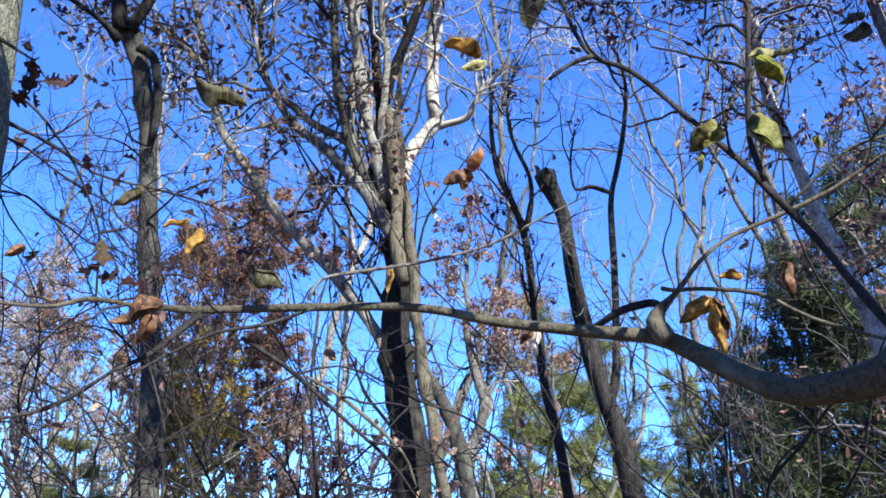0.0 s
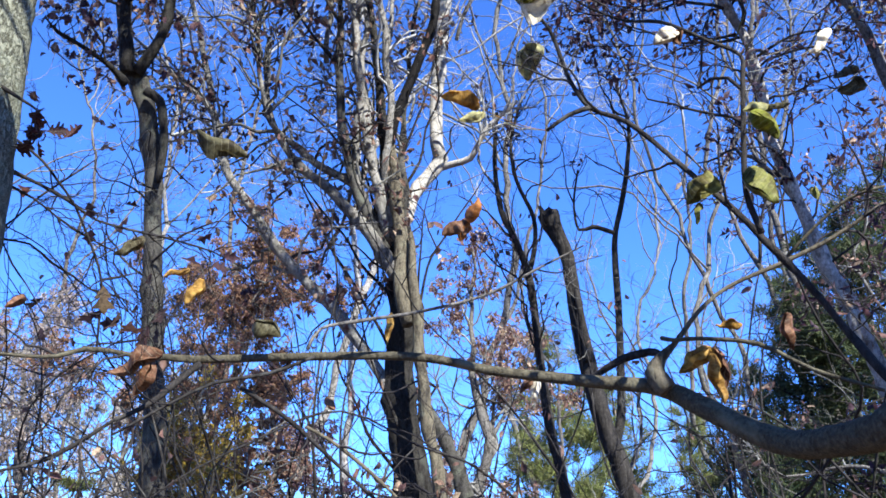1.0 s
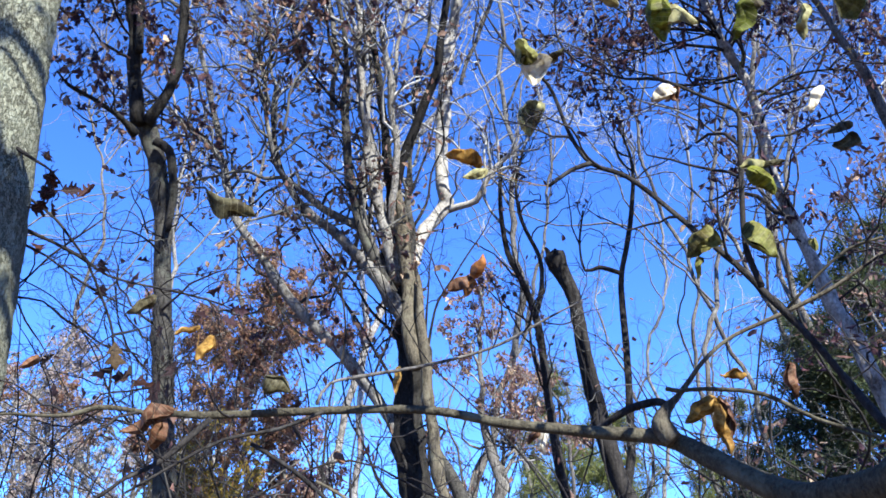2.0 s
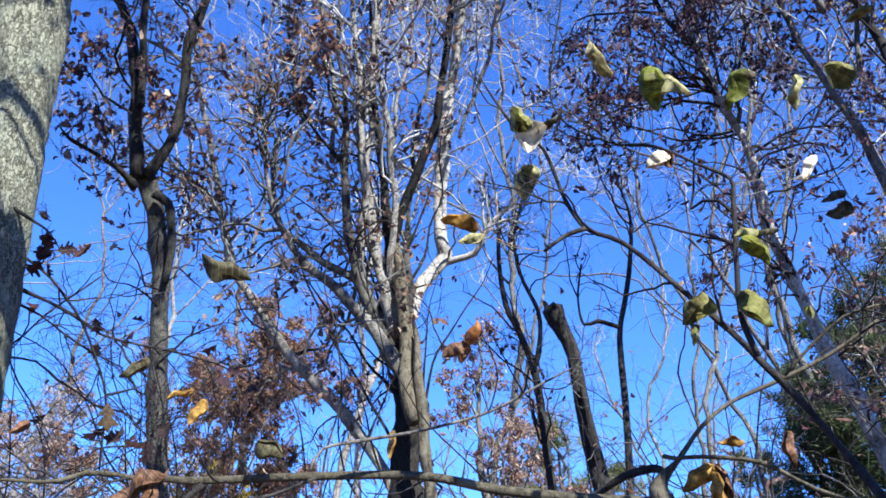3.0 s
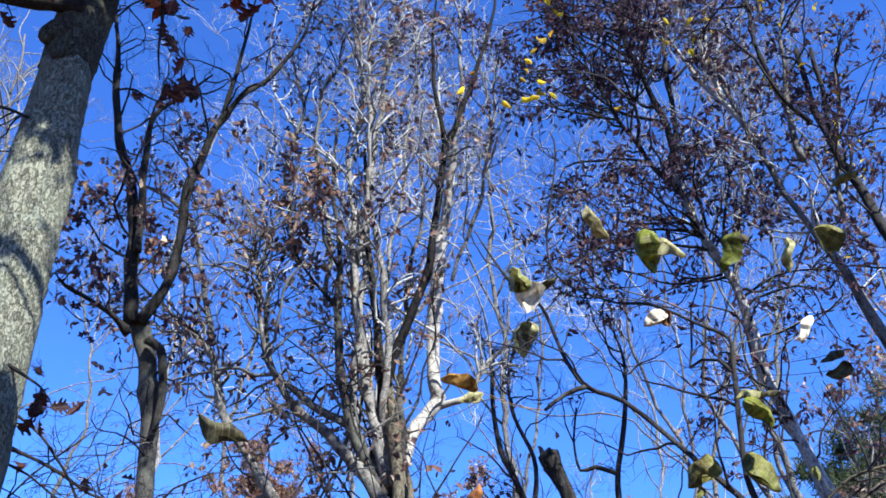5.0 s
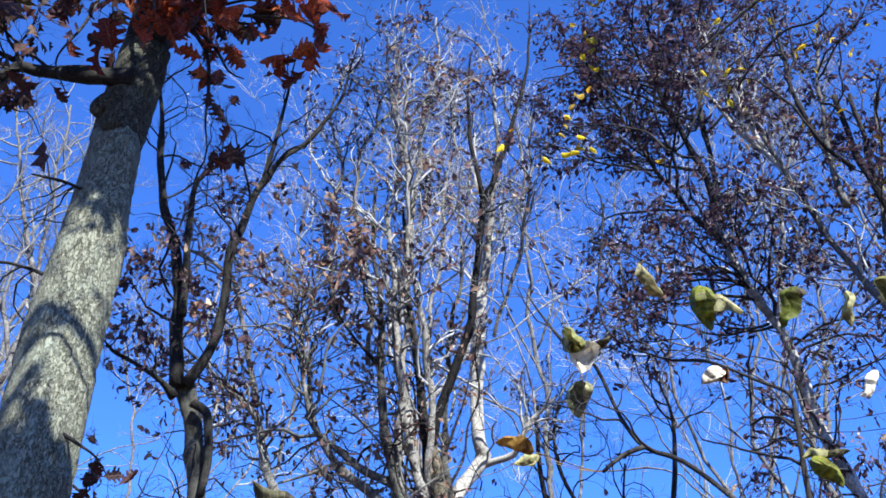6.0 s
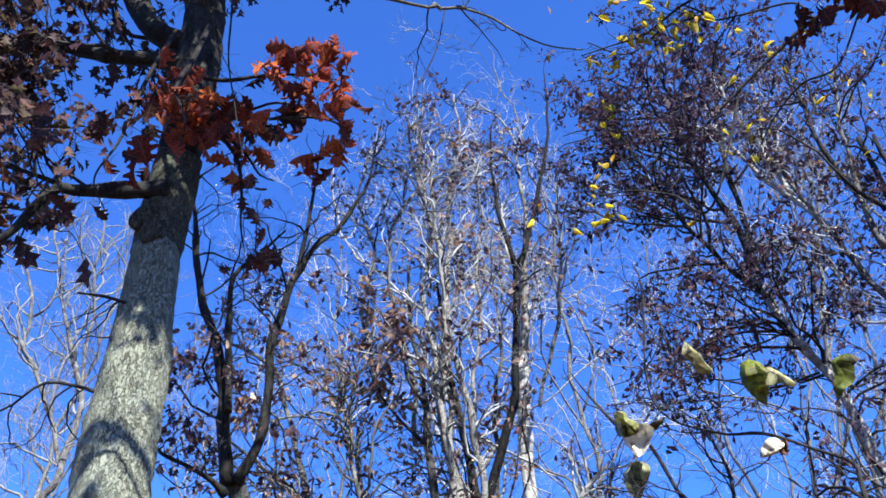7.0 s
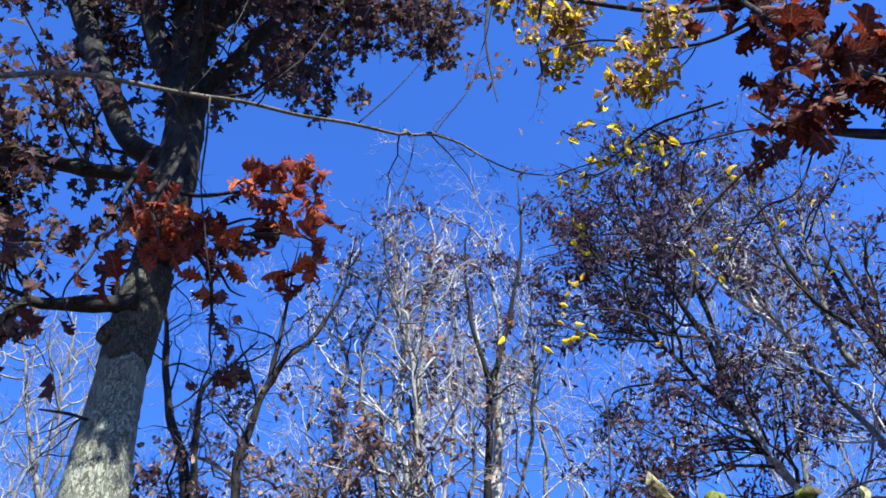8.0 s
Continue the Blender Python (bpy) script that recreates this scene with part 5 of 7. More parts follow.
def forking_pale_tree():
    trunk = [(-4.6, 8.3, -0.05, 0.0864), (-4.7, 8.35, 0.4, 0.0720), (-5.3, 8.45, 4.0, 0.0590)] + [(-5.72, 8.5, 6.67, 0.0474), (-5.59, 8.5, 7.2, 0.0428), (-5.54, 8.5, 7.81, 0.0410), (-5.58, 8.5, 8.3, 0.0364), (-5.76, 8.5, 8.85, 0.0318), (-6.07, 8.5, 9.64, 0.0272), (-6.35, 8.5, 10.4, 0.0221), (-6.62, 8.5, 11.11, 0.0197), (-6.9, 8.5, 12.01, 0.0138)]
    t = thing("woodland_tree", trunk[0][:3], "bare pale tree with crooked forking limbs", "tree", "trees of the woods behind")
    a = limb("trunk", t, GREY_BARK, trunk, 10, 0.08, 0.12, 181, "", 0.02)
    b = limb("limb", t, GREY_BARK, [(-5.58, 8.5, 8.3, 0.0252), (-5.71, 8.48, 9.18, 0.0233), (-5.72, 8.45, 9.94, 0.0212), (-5.82, 8.43, 10.79, 0.0189), (-5.95, 8.4, 11.72, 0.0132)], 7, 0.08, 0.12, 182, "", 0.03)
    c = limb("limb", t, GREY_BARK, [(-5.56, 8.5, 7.3, 0.0295), (-6, 8.47, 8.26, 0.0283), (-6.31, 8.43, 8.88, 0.0294), (-6.52, 8.4, 9.25, 0.0270), (-6.49, 8.37, 9.7, 0.0244), (-6.78, 8.33, 10.44, 0.0191), (-7.14, 8.3, 11.14, 0.0132)], 8, 0.08, 0.12, 183, "", 0.03)
    d = limb("limb", t, GREY_BARK, [(-6.48, 8.35, 9.69, 0.0183), (-6.26, 8.3, 9.81, 0.0152), (-6.2, 8.25, 10.27, 0.0123), (-6.3, 8.2, 11, 0.0096)], 7, 0.08, 0.12, 184, "", 0.03)
    VQ, fine = crown(185, [a[40:], b, c, d], 70, 1.5, 6, 4, 0.8, 0.06, 0.17, 0.1, 1.2)
    add_stuff(t, "branchwork", VQ, TWIG_GREY)


forking_pale_tree()


def leafy_tree(az, far, high, seed, leaf, count, size, label, twig=None, girth=0.12, n1=60, reach=0.2, limbs=10, start=0.1):
    bare_tree(az, far, high, seed, GREY_BARK, twig or TWIG_GREY, girth, 0.0, limbs, n1, leaf, count, size, label, start, reach, (5, 4), 0.95)


leafy_tree(-14.5, 13, 7.3, 401, RUST_LEAF, 40000, 0.06, "small beech dense with rust-brown leaves", TWIG_DARK, 0.08, 240, 0.11, 26, 0.3)
leafy_tree(-15.6, 11.5, 4.4, 405, GOLD_LEAF, 15000, 0.06, "small tree dense with golden olive leaves", TWIG_MID, 0.06, 140, 0.14, 20, 0.2)
leafy_tree(-12, 15, 5.0, 411, BROWN_LEAF, 12000, 0.08, "small tree with reddish brown leaves")
leafy_tree(-8, 15, 4.6, 421, PURPLE_LEAF, 4500, 0.085, "small tree with purple-brown leaves")
leafy_tree(-25.5, 20, 8.3, 431, BEIGE_LEAF, 16000, 0.07, "small tree dense with dull beige leaves", TWIG_MID, 0.08, 200, 0.12, 22, 0.2)
leafy_tree(-20, 24, 7.0, 441, STRAW_LEAF, 5000, 0.10, "small tree with straw-coloured leaves")
leafy_tree(-29, 27, 9.5, 471, STRAW_LEAF, 6000, 0.11, "small tree with straw-coloured leaves")
leafy_tree(-23, 33, 9.0, 481, STRAW_LEAF, 6000, 0.12, "small tree with straw-coloured leaves")
leafy_tree(-17, 20, 6.0, 491, STRAW_LEAF, 5000, 0.09, "small tree with straw-coloured leaves")
leafy_tree(1.8, 12, 6.3, 451, BROWN_LEAF, 7000, 0.07, "small tree with reddish brown leaves")
leafy_tree(-28.5, 19, 6.5, 495, STRAW_LEAF, 3500, 0.08, "small tree with straw-coloured leaves")
leafy_tree(30.5, 12, 9.0, 461, BROWN_LEAF, 3000, 0.09, "small tree with brown leaves")


def pine(az, far, high, seed, count, label="green pine with loose needle tufts, sunlight in their colour", wide=0.32, needles=None):
    rng = np.random.default_rng(seed)
    x, y, z = at_bearing(az, far)
    t = thing("pine_tree", (x, y, z), label, "tree", "pines")
    trunk = limb("trunk", t, DARK_BARK, [(x, y, z, high * 0.013), (x + 0.1, y, high * 0.5, high * 0.009), (x, y + 0.1, high, 0.015)], 9, 0.06, 0.4, seed)
    st, wy, ln = [], [], []
    for i in range(90):
        s = rng.uniform(0.2, 0.99)
        j = int(s * (len(trunk) - 1))
        a = rng.uniform(0, 6.28)
        st.append(trunk[j, :3])
        wy.append((math.cos(a), math.sin(a), 0.25))
        ln.append(high * wide * (1.1 - s) ** 0.7 * rng.uniform(0.5, 1.1))
    ln = np.array(ln)
    s1 = sprouts(rng, np.array(st), np.array(wy), ln, ln * 0.012, 6, 0.12, 0.05)
    at, way, l2 = offshoots(rng, s1[0], 900, 0.8, 0.42, 0.3)
    s2 = sprouts(rng, at, way, l2, np.clip(l2 * 0.01, 0.003, 0.02), 3, 0.15, 0.08)
    add_stuff(t, "branchwork", merged([skin(s1, 5), skin(s2, 3)]), DARK_BARK)
    tips = on_shoots(seed + 1, s2[0], count // 5, 1.0)
    tips = np.repeat(tips, 6, axis=0)
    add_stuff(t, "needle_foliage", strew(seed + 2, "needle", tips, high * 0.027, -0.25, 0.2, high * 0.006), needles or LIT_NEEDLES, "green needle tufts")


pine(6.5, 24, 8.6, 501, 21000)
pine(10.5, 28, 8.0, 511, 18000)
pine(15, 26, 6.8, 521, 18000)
pine(18.5, 19, 6.2, 561, 18000, "pine with shade in its dark green needle colour", 0.34, SHADED_NEEDLES)
pine(22, 16, 7.0, 531, 20000, "pine with shade in its dark green needle colour", 0.36, SHADED_NEEDLES)
pine(26, 14, 7.6, 541, 22000, "pine with shade in its dark green needle colour", 0.36, SHADED_NEEDLES)
pine(30, 16, 9.0, 571, 12000, "pine with shade in its dark green needle colour", 0.34, SHADED_NEEDLES)
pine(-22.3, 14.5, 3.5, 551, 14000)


# ---- broad leaves, each a piece of its own ----
def blade(seed, curl, fold, lobed=False, crump=0.1, half=0.32, fine=True):
    """One leaf blade of length 1 along y, face up z: midrib fold, curled length, rolled wavy edge, corrugated between the veins."""
    rng = np.random.default_rng(seed)
    if lobed:
        s, w = leaf_shape("red")
        cols = np.linspace(-1, 1, 5)
    else:
        s = np.linspace(0, 1, 22 if fine else 9)
        w = half * np.sin(np.pi * np.clip(s, 0, 1) ** 0.72) ** 0.62 * (1 - 0.1 * s) + 0.006
        cols = np.linspace(-1, 1, 11 if fine else 5)
    ph = rng.uniform(0, 6.28, 4)
    twist = rng.normal(0, 0.5)
    roll = rng.uniform(0.2, 1.7, 2)
    V = []
    for si, wi in zip(s, w):
        cu = curl * si
        y, z = (math.sin(cu) / curl, (1 - math.cos(cu)) / curl) if abs(curl) > 0.05 else (si, 0)
        for c in cols:
            side = int(c > 0)
            edge = 1 + (0 if lobed else 0.05 * math.sin(9 * si + ph[0] + 3 * side) + 0.03 * math.sin(31 * si + ph[2] + 5 * side)) * abs(c)
            f = fold * abs(c) * 1.1 + (0 if lobed else roll[side] * max(0.0, abs(c) - 0.45) ** 1.5 * 2.0)
            x = wi * c * math.cos(f) * edge
            rise = wi * abs(c) * math.sin(f) + 0.03 * math.sin(7 * si + ph[1] + 2 * c) * abs(c) + 0.003 * math.sin(46 * si - 12 * abs(c)) * abs(c)
            y2, z2 = y - rise * math.sin(cu) * 0.6 + (0.3 * wi * abs(c) if lobed else 0), z + rise * math.cos(cu)
            tw = twist * (si - 0.3)
            x, z2 = x * math.cos(tw) - (z2 - z) * math.sin(tw), z + x * math.sin(tw) + (z2 - z) * math.cos(tw)
            V.append((x + crump * 0.5 * noise.noise((seed, y * 2.2, 1)), y2, z2 + crump * noise.noise((x * 2.6, y2 * 2.6, seed * 1.7)) + crump * 0.35 * noise.noise((x * 6, y2 * 6, seed * 2.3))))
    k = len(cols)
    Q = [(i * k + j, i * k + j + 1, (i + 1) * k + j + 1, (i + 1) * k + j) for i in range(len(s) - 1) for j in range(k - 1)]
    UV = np.array([(c, si) for si in s for c in cols])
    return np.array(V), np.array(Q), UV


def with_stalk(V, Q, UV, stem):
    V2, Q2 = merged([(V, Q), stem])
    return V2, Q2, np.vstack([UV, np.tile([[0.5, 0.06]], (len(V2) - len(V), 1))])


NEAR_PATHS = []


def stalk(a, b, r, sag=0.02):
    a, b = np.array(a), np.array(b)
    s = np.linspace(0, 1, 5)[:, None]
    mid = a * (1 - s) + b * s + np.array([0, 0, -sag]) * np.sin(np.pi * s)
    return tube(np.hstack([mid, np.linspace(r * 1.4, r, 5)[:, None]]), 6, 0.05, 3)


LEAF_COUNT = [0]


def near_leaf(at, tip, face, wide, material, curl, fold):
    """One broad leaf from its base to its tip, turned to face; wide is its breadth against its length."""
    LEAF_COUNT[0] += 1
    t = NEAR_TREE
    V, Q, UV = blade(600 + LEAF_COUNT[0], curl, fold * 1.3, False, 0.27, wide * 0.72)
    at, tip = np.array(at), np.array(tip)
    chord = max(0.75, math.hypot(math.sin(curl), 1 - math.cos(curl)) / curl)
    size = np.linalg.norm(tip - at) / chord
    y, z = unit(tip - at), unit(np.array(face))
    x = unit(np.cross(y, z))
    z = np.cross(x, y)
    tilt = curl / 2
    y, z = y * math.cos(tilt) - z * math.sin(tilt), z * math.cos(tilt) + y * math.sin(tilt)
    V = at + size * (V[:, :1] * x + V[:, 1:2] * y + V[:, 2:] * z)
    every = np.vstack([p[:, :3] for p in NEAR_PATHS])
    hold = every[np.argmin(np.linalg.norm(every - at, axis=1))]
    V, Q, UV = with_stalk(V, Q, UV, stalk(hold, at + size * 0.02 * y, 0.0009, 0.015))
    piece("leaf", raw_mesh("leaf", V - np.array(t.location), Q, material, UV), t)


def near_tree():
    t = thing("understorey_tree", (1.75, 1.25, -0.05), "small tree with a long crooked bough and last green leaves", "tree")
    limb("trunk", t, SMOOTH_BARK, [(1.75, 1.25, -0.05, 0.12), (1.76, 1.25, 0.5, 0.095), (1.75, 1.25, 1.75, 0.088), (1.8, 1.2, 3.0, 0.05)], 14, 0.05, 0.1, 601)
    root = [(1.75, 1.25, 1.78, 0.082), (1.45, 1.7, 1.9, 0.08)]
    NEAR_PATHS.append(limb("bough", t, SMOOTH_BARK, root + [(1.14, 2.06, 2.03, 0.0518), (1.08, 2.15, 2.01, 0.0481), (1.03, 2.28, 2.01, 0.042), (0.95, 2.42, 2.02, 0.0369), (0.85, 2.56, 2.1, 0.0315), (0.76, 2.65, 2.18, 0.0305), (0.67, 2.72, 2.24, 0.0247), (0.46, 2.76, 2.27, 0.0202), (0.18, 2.8, 2.31, 0.0166), (-0.12, 2.8, 2.36, 0.0148), (-0.7, 2.79, 2.35, 0.0124), (-0.8, 2.76, 2.34, 0.0123), (-0.88, 2.73, 2.34, 0.0104), (-0.94, 2.69, 2.33, 0.0085), (-1.02, 2.66, 2.34, 0.0075), (-1.1, 2.63, 2.34, 0.0085), (-1.17, 2.6, 2.31, 0.0066), (-1.24, 2.56, 2.3, 0.0056), (-1.31, 2.53, 2.3, 0.0047), (-1.36, 2.5, 2.29, 0.0028)], 14, 0.07, 0.04, 602, "long crooked grey-brown bough"))
    NEAR_PATHS.append(limb("branch", t, DARK_BARK, [(-0.78, 2.77, 2.33, 0.0105), (-0.84, 2.74, 2.26, 0.0104), (-0.9, 2.71, 2.19, 0.0084), (-0.95, 2.68, 2.15, 0.0065), (-0.99, 2.65, 2.12, 0.0055), (-1.04, 2.62, 2.07, 0.0055), (-1.12, 2.59, 2.01, 0.0055), (-1.18, 2.56, 1.98, 0.0046), (-1.25, 2.53, 1.96, 0.0036), (-1.3, 2.5, 1.94, 0.0027)], 9, 0.09, 0.04, 603, "", 0.008))
    NEAR_PATHS.append(limb("branch", t, OLIVE_BARK, [(0.69, 2.66, 2.22, 0.0305), (0.67, 2.67, 2.25, 0.0333), (0.66, 2.67, 2.28, 0.0307), (0.68, 2.67, 2.32, 0.0181), (0.72, 2.66, 2.36, 0.01), (0.76, 2.65, 2.41, 0.0082), (0.8, 2.63, 2.46, 0.0074), (0.89, 2.6, 2.53, 0.0065), (1.05, 2.54, 2.59, 0.0075), (1.19, 2.48, 2.65, 0.0066), (1.32, 2.41, 2.73, 0.0047)], 12, 0.07, 0.03, 604))
    NEAR_PATHS.append(limb("branch", t, DARK_BARK, [(0.46, 2.87, 2.29, 0.0095), (0.52, 2.86, 2.32, 0.0114), (0.59, 2.84, 2.36, 0.0134), (0.68, 2.82, 2.38, 0.0144), (0.71, 2.81, 2.37, 0.0115)], 8, 0.08, 0.03, 605))
    NEAR_PATHS.append(limb("branch", t, GREY_BARK, [(-0.42, 2.67, 2.35, 0.0071), (-0.38, 2.68, 2.42, 0.0054), (-0.24, 2.69, 2.45, 0.0054), (-0.08, 2.7, 2.48, 0.0054), (0.14, 2.7, 2.54, 0.0046), (0.32, 2.68, 2.63, 0.0037), (0.45, 2.66, 2.69, 0.0019)], 7, 0.1, 0.03, 606, "", 0.008))
    NEAR_PATHS.append(limb("branch", t, DARK_BARK, [(1.77, 1.23, 2.0, 0.0222), (1.4, 1.65, 1.95, 0.0163)] + [(1.11, 2.01, 2, 0.0121), (1.07, 2.08, 2.12, 0.0096), (1.03, 2.16, 2.26, 0.0093), (0.96, 2.19, 2.4, 0.0095), (0.88, 2.22, 2.54, 0.0097), (0.82, 2.24, 2.64, 0.0092), (0.69, 2.29, 2.81, 0.0082), (0.56, 2.32, 2.96, 0.0078), (0.46, 2.34, 3.02, 0.0072), (0.4, 2.35, 3.13, 0.0060), (0.34, 2.36, 3.32, 0.0048), (0.26, 2.26, 3.32, 0.0054), (0.18, 2.27, 3.47, 0.0035), (0.13, 2.27, 3.57, 0.0014)], 8, 0.12, 0.03, 607, "", 0.008))
    NEAR_PATHS.append(limb("branch", t, DARK_BARK, [(0.46, 2.34, 3.02, 0.0079), (0.39, 2.35, 3, 0.007), (0.32, 2.36, 2.95, 0.0052)], 6, 0.07, 0.04, 608))
    NEAR_PATHS.append(limb("branch", t, DARK_BARK, [(0.84, 2.13, 2.52, 0.0094), (0.82, 2.14, 2.64, 0.0088), (0.83, 2.13, 2.81, 0.0082), (0.85, 2.13, 3, 0.0077), (0.85, 2.13, 3.06, 0.006), (0.77, 2.16, 3.13, 0.0052), (0.65, 2.19, 3.22, 0.0044), (0.52, 2.23, 3.27, 0.0036), (0.35, 2.15, 3.36, 0.0027), (0.4, 2.14, 3.8, 0.0029), (0.39, 2.15, 3.91, 0.002)], 7, 0.12, 0.03, 609, "", 0.008))
    NEAR_PATHS.append(limb("branch", t, SMOOTH_BARK, [(1.24, 2.44, 2.17, 0.0054), (1.08, 2.52, 2.25, 0.0063), (0.95, 2.57, 2.34, 0.0072), (0.79, 2.62, 2.37, 0.0063), (0.72, 2.64, 2.37, 0.0063), (0.68, 2.65, 2.38, 0.0073)], 6, 0.07, 0.05, 610))
    NEAR_PATHS.append(limb("branch", t, SMOOTH_BARK, [(1, 2.39, 2.55, 0.0044), (1.08, 2.36, 2.63, 0.0044), (1.17, 2.31, 2.7, 0.0045), (1.26, 2.27, 2.72, 0.0036)], 6, 0.07, 0.05, 611))
    NEAR_PATHS.append(limb("branch", t, DARK_BARK, [(-0.4, 2.72, 2.34, 0.0054), (-0.54, 2.7, 2.28, 0.0063), (-0.7, 2.66, 2.24, 0.0054), (-0.82, 2.63, 2.17, 0.0045), (-0.96, 2.58, 2.07, 0.0036)], 6, 0.07, 0.05, 612))
    down = [limb("branch", t, DARK_BARK, [(-0.63, 2.72, 2.24, 0.0082), (-0.56, 2.76, 2.2, 0.0073), (-0.47, 2.79, 2.14, 0.0064), (-0.33, 2.83, 2.02, 0.0055), (-0.17, 2.86, 1.88, 0.0046), (-0.08, 2.9, 1.77, 0.0037)], 7, 0.1, 0.03, 651, "", 0.008),
            limb("branch", t, OLIVE_BARK, [(-0.44, 2.85, 2.14, 0.0065), (-0.36, 2.88, 2.1, 0.0056), (-0.25, 2.9, 2.02, 0.0056), (-0.13, 2.92, 1.91, 0.0047), (-0.09, 2.95, 1.81, 0.0038)], 7, 0.1, 0.03, 652, "", 0.008)]
    p = NEAR_PATHS
    VQ, fine = crown(613, [p[0][70:], p[1], p[10], *down], 20, 0.5, 4, 3, 1.0, 0.0, 0.17, 0.1, 1.0)
    add_stuff(t, "branchwork", VQ, TWIG_DARK)
    VQ, fine = crown(614, [p[2][18:], p[4], p[5][30:], p[7], p[9]], 34, 0.5, 3, 3, 0.8, 0.03, 0.16, 0.1, 1.1)
    add_stuff(t, "branchwork", VQ, TWIG_DARK)
    # Unseen top and side growth, added to shade the bough's right end.
    top = limb("branch", t, SMOOTH_BARK, [(1.78, 1.22, 2.7, 0.04), (1.9, 1.0, 3.1, 0.025), (2.1, 0.7, 3.5, 0.012)], 7, 0.06, 0.05, 615)
    side = limb("branch", t, SMOOTH_BARK, [(1.77, 1.22, 2.4, 0.03), (1.6, 1.15, 2.8, 0.02), (1.5, 0.95, 3.1, 0.01)], 7, 0.06, 0.05, 616)
    VQ, fine = crown(617, [top, side], 26, 0.5, 4, 3, 0.9, 0.0, 0.2, 0.1)
    add_stuff(t, "branchwork", VQ, TWIG_DARK)
    add_stuff(t, "foliage", strew(618, "oval", on_shoots(619, fine, 240), 0.11), OAK_LEAF)
    VQ, fine = crown(1617, [top], 30, 0.55, 5, 4, 1.0, 0.0, 0.2, 0.1)
    add_stuff(t, "branchwork", VQ, TWIG_DARK)
    add_stuff(t, "foliage", strew(1618, "oval", on_shoots(1619, fine, 1300), 0.12), OAK_LEAF)
    return t


NEAR_TREE = near_tree()
near_leaf((0.485, 1.900, 3.262), (0.417, 1.817, 3.325), (-0.29, -0.41, -0.86), 0.47, PALE_GREEN_LEAF, 0.9, 0.8)
near_leaf((0.565, 1.870, 3.233), (0.676, 1.838, 3.163), (-0.57, -0.26, -0.78), 0.41, PALE_GREEN_LEAF, 1.2, 0.5)
near_leaf((0.585, 1.860, 3.268), (0.600, 1.899, 3.141), (-0.02, -0.96, -0.29), 0.75, LIME_LEAF, 1.1, 0.5)
near_leaf((0.825, 1.800, 3.209), (0.763, 1.850, 3.106), (-0.69, -0.72, 0.07), 0.30, LIME_LEAF, 0.7, 1.0)
near_leaf((0.846, 1.830, 3.224), (0.797, 1.844, 3.163), (0.49, -0.67, -0.56), 0.62, OLIVE_LEAF, 0.7, 0.7)
near_leaf((0.963, 1.830, 3.208), (0.956, 1.855, 3.105), (-0.72, -0.68, -0.12), 0.50, PALE_GREEN_LEAF, 0.6, 0.8)
near_leaf((1.146, 1.900, 3.230), (1.063, 1.865, 3.263), (-0.03, -0.64, -0.77), 0.84, GREEN_LEAF, 0.4, 0.2)
near_leaf((1.152, 1.860, 3.416), (1.198, 1.785, 3.399), (-0.16, 0.11, -0.98), 0.44, PALE_GREEN_LEAF, 1.0, 0.8)
near_leaf((0.261, 2.050, 3.221), (0.261, 2.068, 3.121), (-0.27, -0.95, -0.17), 0.89, CREAM_LEAF, 0.5, 0.3)
near_leaf((0.256, 2.060, 3.191), (0.215, 1.989, 3.232), (-0.34, -0.31, -0.89), 1.02, GREEN_LEAF, 0.9, 0.5)
near_leaf((0.280, 2.060, 3.198), (0.345, 2.000, 3.203), (-0.19, -0.28, -0.94), 0.42, OLIVE_LEAF, 1.0, 0.8)
near_leaf((0.297, 2.400, 3.289), (0.272, 2.424, 3.163), (-0.36, -0.93, -0.11), 0.84, PALE_GREEN_LEAF, 0.5, 0.5)
near_leaf((0.696, 2.200, 3.194), (0.623, 2.199, 3.146), (0.11, -0.98, -0.14), 0.82, CREAM_LEAF, 0.6, 0.5)
near_leaf((0.689, 2.200, 3.190), (0.696, 2.181, 3.134), (-0.14, -0.94, 0.30), 0.78, RUSSET_LEAF, 0.8, 0.5)
near_leaf((1.021, 1.950, 3.031), (0.985, 1.967, 2.948), (-0.52, -0.85, 0.06), 0.48, CREAM_LEAF, 0.7, 0.6)
near_leaf((0.996, 1.950, 2.979), (0.956, 1.939, 2.946), (0.46, -0.85, -0.28), 0.56, CREAM_LEAF, 0.7, 0.5)
near_leaf((1.124, 2.030, 2.961), (1.051, 2.035, 2.927), (-0.09, -1.00, 0.05), 0.43, OLIVE_LEAF, 0.9, 0.7)
near_leaf((1.135, 2.030, 2.912), (1.056, 2.033, 2.887), (0.11, -0.87, -0.47), 0.58, OLIVE_LEAF, 0.6, 0.4)
near_leaf((0.845, 2.000, 2.811), (0.885, 1.943, 2.802), (-0.53, -0.25, -0.81), 0.46, OLIVE_LEAF, 1.0, 0.8)
near_leaf((0.857, 2.000, 2.824), (0.782, 1.991, 2.809), (0.22, -0.59, -0.78), 0.63, PALE_GREEN_LEAF, 0.9, 0.6)
near_leaf((0.808, 2.000, 2.809), (0.859, 1.980, 2.716), (-0.69, -0.68, -0.24), 0.59, LIME_LEAF, 0.6, 0.5)
near_leaf((0.758, 2.240, 2.749), (0.685, 2.254, 2.658), (0.08, -0.98, -0.21), 0.67, GREEN_LEAF, 0.4, 0.4)
